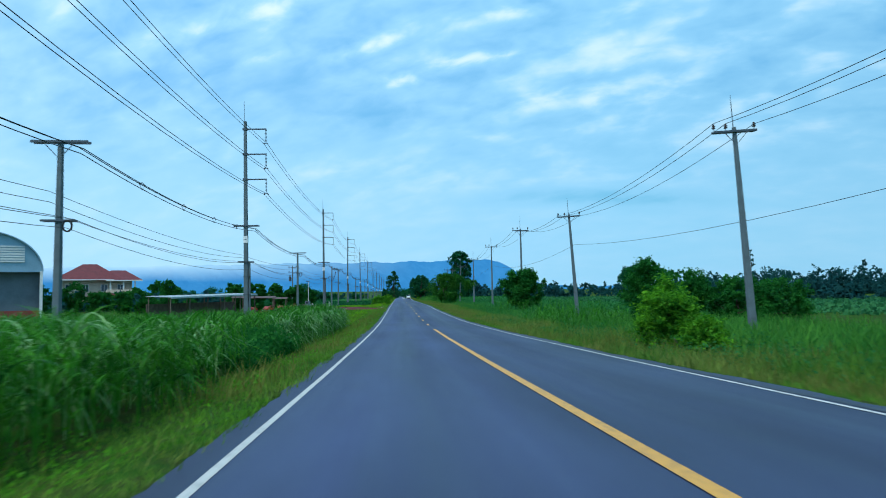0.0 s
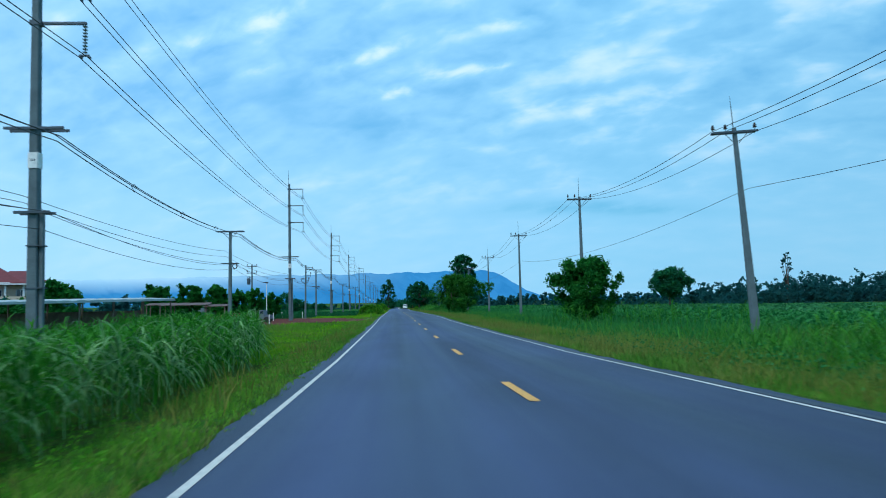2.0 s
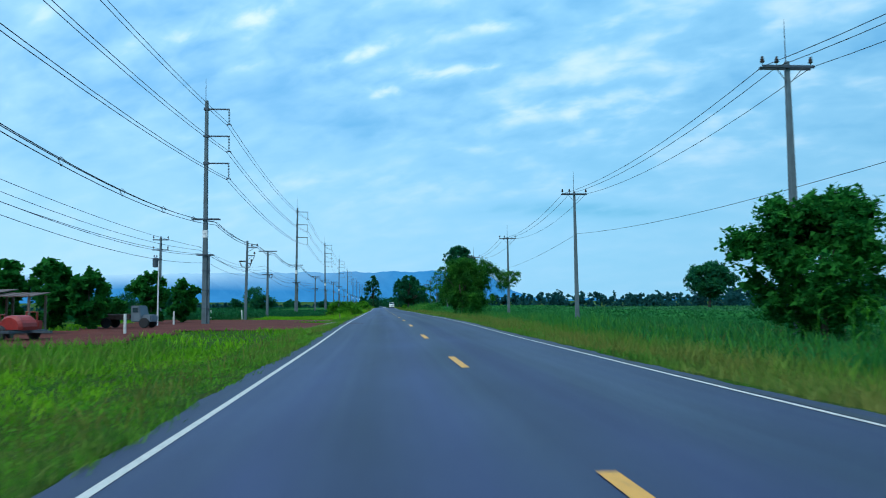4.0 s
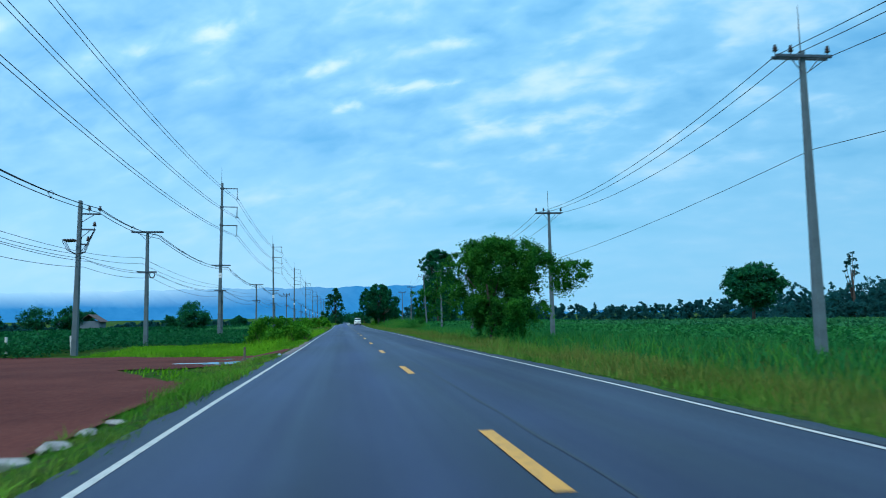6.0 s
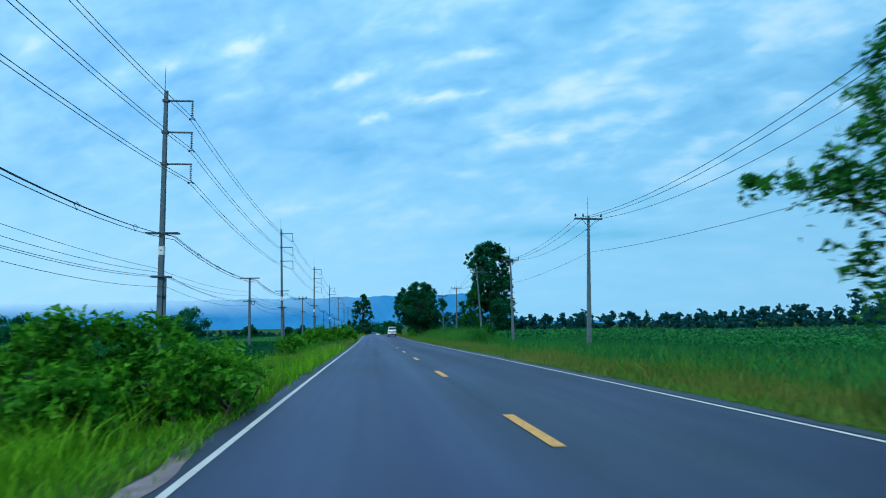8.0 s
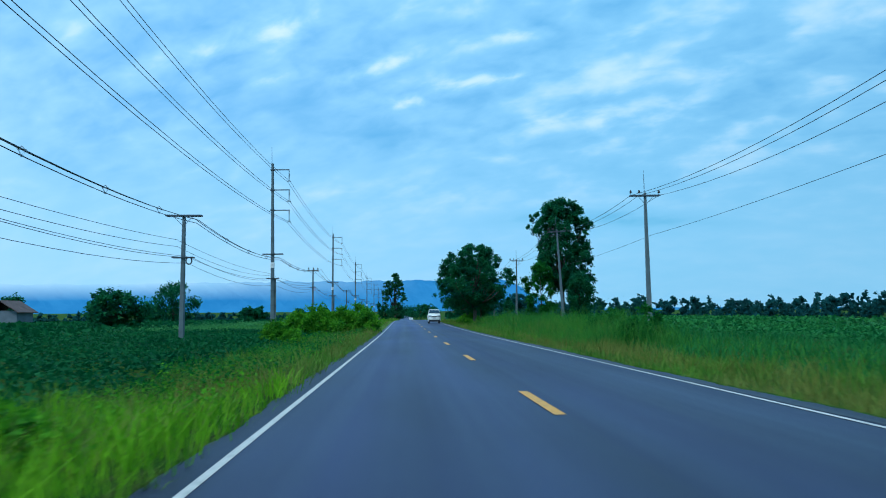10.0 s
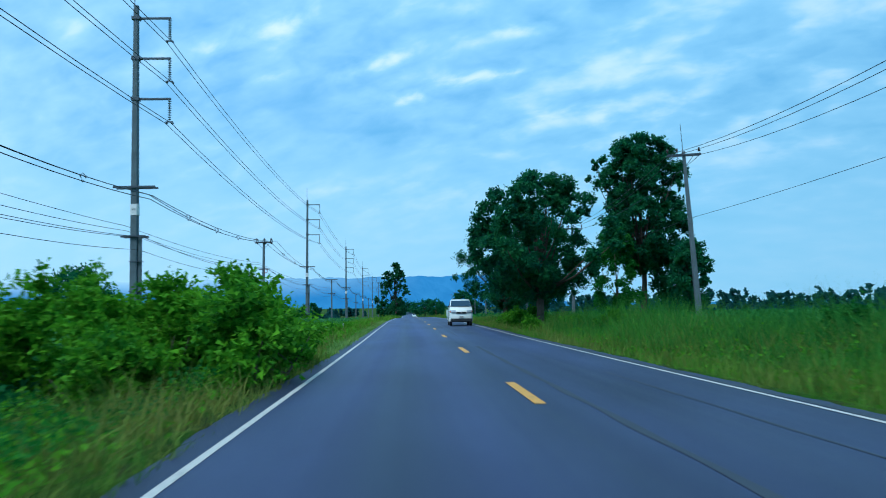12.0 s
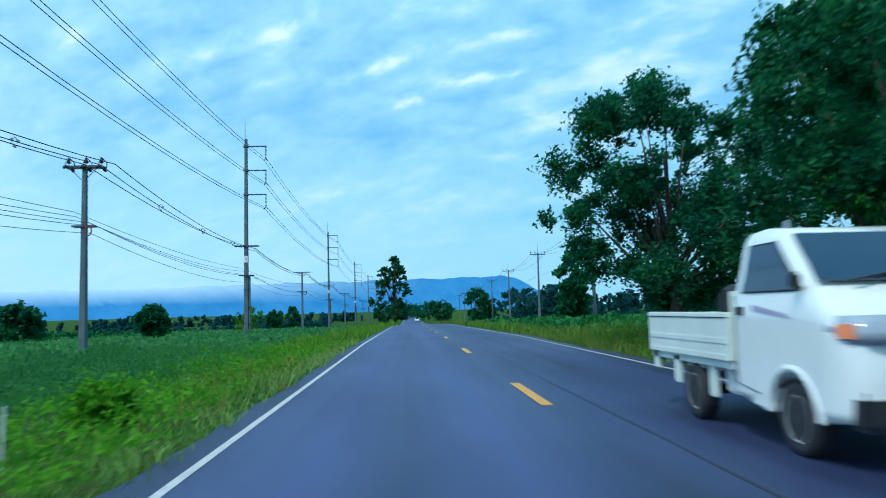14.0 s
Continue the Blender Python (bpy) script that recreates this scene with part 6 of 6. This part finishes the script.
leaf_fill("leaf_crop", "low green leafy crop further down the road", -34, -8.8, 350, 420, 14, 0.2, 0.8, 0.16, CROP_SOFT)
leaf_fill("leaf_crop", "dark green crop further from the road", -75, -30, 165, 420, 2.4, 0.4, 0.9, 0.40, CROP_DARK)
leaf_fill("leaf_crop", "dark green crop beside the dirt yard", -42, -19, 172, 192, 60, 0.4, 1.1, 0.11, CROP_DARK)
leaf_fill("verge_weeds", "broad-leaved green weeds among the grass", -8.8, -4.9, 190, 350, 40, 0.15, 0.70, 0.045, LEAF_YELLOW, category="weeds")
leaf_fill("verge_weeds", "broad-leaved green weeds among the grass", -7.2, -4.7, -4, 128, 60, 0.08, 0.36, 0.03, LEAF_YELLOW, category="weeds", keep=lambda x, y: off_yard(x, y) & (smooth_noise(x, y, 0.7, 1.1) > 0.52))
grass_fill("verge_stems", "taller darker grass in tufts along the verge", -8.4, -4.5, 190, 298, 16, 0.35, 1.05, 0.022, 0.6, GRASS_WILD, clump=1.3)
grass_fill("verge_stems", "darker grass in tufts along the verge", -6.9, -4.3, -4, 128, 30, 0.12, 0.42, 0.016, 0.7, GRASS_WILD, clump=1.3, keep=off_yard)
leaf_fill("verge_weeds", "dark leafy weeds among the verge grass", -9.0, -5.0, 236, 296, 75, 0.2, 0.85, 0.055, LEAF_MID, category="weeds")
straw = lambda x, y: (smooth_noise(x, y, 0.45, 0.7) + 0.3 * smooth_noise(x, y, 1.9, 2.2) > 0.62) & (np.abs(x) > 4.5)
for x0, x1, y0, y1, n in ((4.4, 8.0, -2, 120, 32), (4.4, 8.5, 120, 262, 32), (4.4, 9.0, 262, 352, 16), (-7.2, -4.4, 190, 350, 26), (-6.2, -4.4, -4, 120, 16)):
    grass_fill("dry_grass", "dry straw-coloured grass in patches by the road", x0, x1, y0, y1, n, 0.25, 0.8, 0.018, 0.6, DRY_GRASS, keep=straw, clump=0.9)
leaf_fill("bank_weeds", "leafy green weeds along the field edge", 6.0, 11, -2, 75, 22, 0.2, 1.0, 0.05, CROP_RIGHT, category="weeds")
leaf_fill("bank_weeds", "leafy green weeds under the great trees", 5.2, 14, 262, 352, 30, 0.3, 1.1, 0.055, LEAF_LIME, category="weeds", rise=(5.0, 9.5, 0.35, 1.4))
grass_fill("bank_reeds", "tall green reeds and rank grass on the bank", 6.4, 13, 256, 316, 40, 1.0, 2.15, 0.024, 0.5, REED, rise=(5.5, 9.5, 0.3, 1.2), clump=0.9)


def sugarcane(name, label, x0, x1, y0, y1, per_m2, keep=None, k=9, long=1.0, curl=1.35, broad=1.0, mat=CANE):
    """Cane: stalks with long arching leaves."""
    B = scatter(int((x1 - x0) * (y1 - y0) * per_m2), x0, x1, y0, y1, rng, keep)
    tall = rng.uniform(1.8, 2.35, len(B)) + 0.35 * np.clip((B[:, 1] - 70) / 8, 0, 1) + 0.5 * (smooth_noise(B[:, 0], B[:, 1], 0.8, 0.4) - 0.5)
    P = np.repeat(B, k, 0)
    T = np.repeat(tall, k)
    u = np.tile(np.linspace(0.22, 1.0, k) ** 0.75, len(B)) + rng.normal(0, 0.03, len(P))
    P = P + np.stack([rng.normal(0, 0.05, len(P)), rng.normal(0, 0.05, len(P)), T * u * 0.66], -1)
    h = rng.uniform(0.42, 0.80, len(P)) * long ** 0.3
    V, F = blades(P, h, rng.uniform(0.032, 0.062, len(P)) * broad, rng.uniform(0.45, 0.95, len(P)) * long, rng, 6, curl=curl)
    st, sf = blades(B, tall * 0.8, np.full(len(B), 0.035), np.full(len(B), 0.05), rng, 2)
    V, F = merge(((V, F), (st, sf)))
    return stuff(name, label, "sugarcane", V, F, mat)


cane_edge = lambda y: -7.0 - 0.19 * np.maximum(y - 66, 0)
edge_row = lambda x, y: (x < cane_edge(y)) & (x > cane_edge(y) - 0.9)
sugarcane("sugarcane_crop", "tall green sugarcane with long arching leaves", -10.5, -6.3, -4, 16.3, 6.5)
sugarcane("sugarcane_crop", "tall green sugarcane with long arching leaves", -20, -10.5, -4, 74, 0.9, keep=lambda x, y: (y < 15) | (y > 33))
sugarcane("sugarcane_crop", "tall green sugarcane with long arching leaves", -10.5, -6.9, 26.5, 71, 6.5, keep=lambda x, y: x < cane_edge(y))
sugarcane("sugarcane_crop", "outer row of sugarcane with pale drooping leaves", -13, -6.3, -4, 83, 3.0, keep=lambda x, y: edge_row(x, y) & ((y < 16.3) | (y > 27)), k=9, long=1.1, curl=1.7, broad=1.45, mat=CANE_PALE)
grass_fill("low_crop", "pale green low crop behind the sugarcane", -44, -20, -4, 88, 5, 0.9, 1.75, 0.07, 0.5, REED, category="crop")
sugarcane("sugarcane_crop", "last stand of tall green sugarcane beside the grass", -15, -7.6, 70.5, 83, 6.5, keep=lambda x, y: x < cane_edge(y))
sugarcane("reed_clump", "tall arching reeds at the field edge", 8.5, 14, 42, 58, 1.6)
sugarcane("reed_clump", "tall arching reeds in the open field", 11, 24, 84, 106, 0.3)
leaf_fill("crop_gap_weeds", "leafy weeds in a gap of the sugarcane", -13, -6.4, 16, 28, 430, 0.3, 1.4, 0.07, LEAF_MID, category="weeds")


# ---- small white pickup ----
TRUCK_WHITE = plain("white_car_paint", (0.80, 0.82, 0.76), 0.28, spread=0.02, scale=2, coat=0.5)
BED_WHITE = plain("white_bed_paint", (0.70, 0.75, 0.66), 0.4, spread=0.06, scale=2)
TINTED = glass_material("dark_car_glass", (0.012, 0.035, 0.065))
LAMP_CLEAR = plain("clear_lamp", (0.36, 0.40, 0.44), 0.12, scale=8, coat=0.8)
AMBER = plain("amber_lamp", (0.80, 0.20, 0.04), 0.2, scale=8, coat=0.8)
BLACK_TRIM = plain("black_plastic", (0.02, 0.021, 0.023), 0.55, scale=8)
RIM = plain("silver_rim", (0.70, 0.68, 0.66), 0.45, 0.0, scale=7)
DECAL = plain("purple_grey_decal", (0.42, 0.38, 0.52), 0.4, scale=4)


def plate(bm, pts, thick):
    """A flat piece from corner points, with thickness along its normal."""
    a = [Vector(p) for p in pts]
    nrm = (a[1] - a[0]).cross(a[2] - a[0]).normalized() * thick
    lo, hi = [bm.verts.new(p) for p in a], [bm.verts.new(p + nrm) for p in a]
    n = len(a)
    bm.faces.new(lo[::-1])
    bm.faces.new(hi)
    for i in range(n):
        bm.faces.new((lo[i], lo[(i + 1) % n], hi[(i + 1) % n], hi[i]))


def pickup(x, y):
    """A cab-forward pickup that faces back down the road. Its front axle is at y = 0."""
    z = float(road_z(y) + cross_z(x))
    t = thing("pickup_truck", "small white pickup truck with a dropside bed on the road", "truck", at=(x, y, z))
    R = 0.30
    arch = [(0.385 * math.cos(a), R + 0.385 * math.sin(a)) for a in np.linspace(radians(-8), radians(188), 17)]
    side = [(-0.74, 0.36), (-0.80, 0.46), (-0.80, 0.70), (-0.76, 0.95), (-0.66, 1.12), (-0.40, 1.29), (-0.20, 1.46), (0.22, 1.80), (0.34, 1.86), (0.60, 1.895), (0.95, 1.875), (1.03, 1.82), (1.08, 1.30), (1.10, 0.42), (0.45, 0.30)]

    def half_width(yy, zz):
        w = 0.83 if zz < 1.15 else 0.83 - 0.14 * min(1, (zz - 1.15) / 0.72)
        if yy < -0.45:
            w -= 0.10 * ((-0.45 - yy) / 0.35) ** 2
        return w

    outline = side + [(yy, zz) for yy, zz in arch if zz > 0.26]
    ring = [Vector((0, yy, zz)) for yy, zz in outline]

    def edge_gap(p):
        best = 9.0
        for a, b in zip(side, side[1:-1]):
            a, b, q = Vector(a), Vector(b), Vector((p.y, p.z))
            u = max(0, min(1, (q - a).dot(b - a) / (b - a).length_squared))
            best = min(best, (a + (b - a) * u - q).length)
        return best

    bm = bmesh.new()
    flat = bm.faces.new([bm.verts.new(p) for p in ring])
    bmesh.ops.triangulate(bm, faces=[flat])
    for axis, lo, hi, step in (((0, 0, 1), 0.34, 1.9, 0.09), ((0, 1, 0), -0.78, 1.1, 0.09)):
        for h in np.arange(lo, hi, step):
            bmesh.ops.bisect_plane(bm, geom=bm.verts[:] + bm.edges[:] + bm.faces[:], plane_co=Vector(axis) * float(h), plane_no=axis)
    rim = [e for e in bm.edges if len(e.link_faces) == 1]
    near = list(bm.verts)
    faces = list(bm.faces)
    far = {}
    for v in near:
        gap = edge_gap(v.co)
        w = half_width(v.co.y, v.co.z) - 0.05 * max(0.0, 1 - gap / 0.10) ** 2
        far[v] = bm.verts.new((w, v.co.y, v.co.z))
        v.co.x = -w
    for f in faces:
        bm.faces.new([far[v] for v in f.verts][::-1])
    for e in rim:
        a, b = e.verts
        bm.faces.new((a, b, far[b], far[a]))
    bmesh.ops.remove_doubles(bm, verts=bm.verts[:], dist=0.001)
    part("cab", bm, TRUCK_WHITE, t, smooth=True)
    for s in (-1, 1):
        # Fender flare, door seam, glass, handle, mirror and decal of each side.
        bm = bmesh.new()
        tube(bm, [(s * 0.815, 0.40 * math.cos(a), R + 0.40 * math.sin(a)) for a in np.linspace(radians(2), radians(178), 15)], 0.035, 8)
        part("fender_flare", bm, TRUCK_WHITE, t)
        w0, w1 = half_width(0, 1.31) + 0.004, half_width(0, 1.76) + 0.004
        pts = [(s * w0, -0.18, 1.33), (s * w0, 0.86, 1.33), (s * w1, 0.82, 1.75), (s * w1, 0.34, 1.75)]
        bm = bmesh.new()
        plate(bm, pts if s < 0 else pts[::-1], -0.006)
        part("side_window", bm, TINTED, t)
        bm = bmesh.new()
        loop = [Vector(p) for p in pts] + [Vector(pts[0])]
        tube(bm, loop, 0.011, 6)
        part("window_seal", bm, BLACK_TRIM, t)
        bm = bmesh.new()
        tube(bm, [(s * 0.832, 0.98, 1.30), (s * 0.832, 0.98, 0.50), (s * 0.832, 0.55, 0.44)], 0.006, 5)
        part("door_seam", bm, BLACK_TRIM, t)
        bm = bmesh.new()
        box(bm, (s * 0.835 - 0.012, 0.80, 1.12), (s * 0.835 + 0.012, 0.93, 1.20), bevel=0.006)
        part("door_handle", bm, BLACK_TRIM, t)
        bm = bmesh.new()
        plate(bm, [(s * 0.836, 0.62, 1.22), (s * 0.836, 0.05, 1.14), (s * 0.836, -0.05, 1.10), (s * 0.836, 0.60, 1.16)], 0.003)
        part("side_decal", bm, DECAL, t, "purple-grey side stripe")
        bm = bmesh.new()
        box(bm, (s * 0.87 - 0.045, -0.26, 1.33), (s * 0.87 + 0.045, -0.19, 1.47), bevel=0.025)
        tube(bm, [(s * 0.80, -0.20, 1.34), (s * 0.87, -0.22, 1.38)], 0.015, 6)
        part("mirror", bm, BLACK_TRIM, t)
        # Headlight that wraps round the corner, its amber lamp inside.
        bm = bmesh.new()
        lens = [(0.40, -0.835), (0.62, -0.815), (0.72, -0.76), (0.785, -0.66), (0.815, -0.52)]
        rows = [[bm.verts.new((s * (px - dx), py + dy, pz + (0.03 if k == 4 else 0))) for k, (px, py) in enumerate(lens)] for dx, dy, pz in ((0.0, -0.004, 0.92), (-0.014, -0.012, 1.01), (0.008, 0.05, 1.125))]
        back = [bm.verts.new((s * 0.5, -0.55, pz)) for pz in (0.92, 1.01, 1.125)]
        for a, b in zip(rows, rows[1:]):
            for i in range(4):
                bm.faces.new((a[i], a[i + 1], b[i + 1], b[i]))
        for r, q in ((rows[0], back[0]), (rows[2], back[2])):
            for i in range(4):
                bm.faces.new((r[i], r[i + 1], q))
        hl = part("headlight", bm, LAMP_CLEAR, t, smooth=True)
        bm = bmesh.new()
        ind = [(s * 0.735, -0.775, 0.955), (s * 0.803, -0.665, 0.96), (s * 0.803, -0.645, 1.06), (s * 0.735, -0.755, 1.065)]
        plate(bm, ind if s > 0 else ind[::-1], 0.02)
        part("indicator", bm, AMBER, hl, "amber indicator lamp")
        # Wheels.
        for wy in (0.0, 2.16):
            m = pose(s * 0.715, wy, R, 0, 90 * s, 0)
            bm = bmesh.new()
            lathe(bm, [(0.17, -0.085), (0.25, -0.09), (0.285, -0.075), (0.30, -0.04), (0.30, 0.04), (0.285, 0.075), (0.25, 0.09), (0.185, 0.085)], m, 28)
            wh = part("wheel", bm, RUBBER, t)
            bm = bmesh.new()
            lathe(bm, [(0.05, 0.04), (0.10, 0.05), (0.125, 0.075), (0.15, 0.055), (0.165, 0.075), (0.188, 0.088), (0.188, -0.05)], m, 24)
            part("rim", bm, RIM, wh)
            bm = bmesh.new()
            lathe(bm, [(0.0, 0.09), (0.045, 0.085), (0.055, 0.03)], m, 14)
            part("hub_cap", bm, BLACK_TRIM, wh)
    # Windscreen, wiper, grille, bumper, plate.
    bm = bmesh.new()
    plate(bm, [(-0.75, -0.345, 1.385), (0.75, -0.345, 1.385), (0.65, 0.175, 1.795), (-0.65, 0.175, 1.795)], 0.018)
    ws = part("windscreen", bm, TINTED, t)
    for a, b in (((-0.5, -0.40, 1.39), (-0.05, -0.30, 1.46)), ((0.1, -0.40, 1.39), (0.52, -0.30, 1.46))):
        bm = bmesh.new()
        tube(bm, [a, b], 0.01, 5)
        part("wiper", bm, BLACK_TRIM, ws)
    bm = bmesh.new()
    box(bm, (-0.36, -0.835, 0.86), (0.36, -0.77, 1.0), bevel=0.02)
    gr = part("grille", bm, BLACK_TRIM, t)
    bm = bmesh.new()
    box(bm, (-0.05, -0.85, 0.90), (0.05, -0.83, 0.96), bevel=0.01)
    part("badge", bm, RIM, gr)
    bm = bmesh.new()
    box(bm, (-0.76, -0.84, 0.30), (0.76, -0.60, 0.58), bevel=0.05)
    part("bumper", bm, BLACK_TRIM, t, "black lower bumper")
    bm = bmesh.new()
    box(bm, (-0.17, -0.86, 0.60), (0.17, -0.835, 0.71))
    pl = part("licence_plate", bm, TRIM, t)
    bm = bmesh.new()
    for i in range(5):
        box(bm, (-0.13 + i * 0.055, -0.866, 0.63), (-0.095 + i * 0.055, -0.859, 0.68))
    part("plate_marks", bm, BLACK_TRIM, pl)
    bm = bmesh.new()
    tube(bm, [(-0.50, 0.55, 1.87), (-0.50, 0.55, 1.96)], [0.022, 0.018], 10)
    part("roof_marker", bm, LAMP_CLEAR, t)
    # Chassis and the dropside bed.
    bm = bmesh.new()
    for s in (-0.38, 0.38):
        box(bm, (s - 0.05, 0.6, 0.42), (s + 0.05, 3.35, 0.56))
    box(bm, (-0.6, 2.1, 0.26), (0.6, 2.22, 0.36))
    box(bm, (-0.6, -0.06, 0.26), (0.6, 0.06, 0.36))
    box(bm, (-0.55, 0.3, 0.34), (0.55, 1.0, 0.6))
    part("chassis", bm, BLACK_TRIM, t)
    bm = bmesh.new()
    box(bm, (-0.72, 1.22, 0.34), (-0.46, 1.52, 0.62), bevel=0.03)
    part("tool_box", bm, RIM, t)
    bm = bmesh.new()
    box(bm, (-0.80, 1.16, 0.60), (0.80, 3.50, 0.70))
    part("bed_floor", bm, BED_WHITE, t)
    for yy in np.arange(1.3, 3.5, 0.35):
        bm = bmesh.new()
        box(bm, (-0.76, yy, 0.55), (0.76, yy + 0.06, 0.60))
        part("cross_member", bm, BED_WHITE, t)
    for s in (-1, 1):
        bm = bmesh.new()
        box(bm, (s * 0.82 - 0.018, 1.14, 0.68), (s * 0.82 + 0.018, 3.50, 1.11), bevel=0.008)
        box(bm, (s * 0.82 - 0.03, 1.14, 1.09), (s * 0.82 + 0.03, 3.50, 1.15), bevel=0.012)
        box(bm, (s * 0.836 - 0.01, 1.16, 0.84), (s * 0.836 + 0.01, 3.48, 0.90), bevel=0.004)
        box(bm, (s * 0.836 - 0.01, 1.16, 0.68), (s * 0.836 + 0.01, 3.48, 0.74), bevel=0.004)
        part("side_board", bm, BED_WHITE, t)
        bm = bmesh.new()
        box(bm, (s * 0.76 - 0.02, 1.62, 0.28), (s * 0.76 + 0.02, 1.80, 0.66), bevel=0.01)
        part("mud_flap", bm, BED_WHITE, t)
        bm = bmesh.new()
        box(bm, (s * 0.78 - 0.02, 2.58, 0.34), (s * 0.78 + 0.02, 2.76, 0.66), bevel=0.01)
        part("mud_flap", bm, BED_WHITE, t)
        bm = bmesh.new()
        box(bm, (s * 0.78 - 0.02, 3.30, 0.46), (s * 0.78 + 0.02, 3.46, 0.68), bevel=0.01)
        part("bed_bracket", bm, BED_WHITE, t)
    bm = bmesh.new()
    box(bm, (-0.80, 3.47, 0.68), (0.80, 3.51, 1.13), bevel=0.008)
    part("tailgate", bm, BED_WHITE, t)
    bm = bmesh.new()
    box(bm, (-0.80, 1.12, 0.68), (0.80, 1.16, 1.35), bevel=0.008)
    part("headboard", bm, BED_WHITE, t)
    return t


pickup(2.14, 320.3)


def load_tyre(x, y, z):
    p = thing("spare_tyre", "dark worn tyre lying in the truck bed", "tyre", at=(x, y, z))
    bm = bmesh.new()
    lathe(bm, [(0.20, -0.09), (0.34, -0.09), (0.37, -0.03), (0.37, 0.03), (0.34, 0.09), (0.20, 0.09)], pose(0, 0, 0.36, 0, 75, 0), 24)
    part("tread", bm, RUBBER, p)
    return p


load_tyre(1.75, 322.1, float(road_z(321.9)) + 0.72)


def far_car(x, y):
    c = thing("far_car", "small white car far away on the road", "car", at=(x, y, float(road_z(y) + cross_z(x))))
    bm = bmesh.new()
    prof = [(-2.0, 0.3), (-2.05, 0.7), (-1.2, 0.9), (-0.6, 1.42), (0.9, 1.45), (1.6, 1.0), (2.0, 0.95), (2.05, 0.35)]
    a, b = [bm.verts.new((-0.83, py, pz)) for py, pz in prof], [bm.verts.new((0.83, py, pz)) for py, pz in prof]
    for i in range(8):
        bm.faces.new((a[i], a[(i + 1) % 8], b[(i + 1) % 8], b[i]))
    bm.faces.new(a[::-1])
    bm.faces.new(b)
    part("body", bm, TRUCK_WHITE, c)
    bm = bmesh.new()
    plate(bm, [(-0.7, -1.18, 0.95), (0.7, -1.18, 0.95), (0.62, -0.68, 1.38), (-0.62, -0.68, 1.38)], 0.02)
    part("windscreen", bm, TINTED, c)
    for s in (-0.75, 0.75):
        for yy in (-1.3, 1.3):
            bm = bmesh.new()
            lathe(bm, [(0.1, -0.1), (0.3, -0.09), (0.31, 0), (0.3, 0.09), (0.1, 0.1)], pose(s, yy, 0.31, 0, 90, 0), 18)
            part("wheel", bm, RUBBER, c)
    return c


far_car(1.8, 610.0)
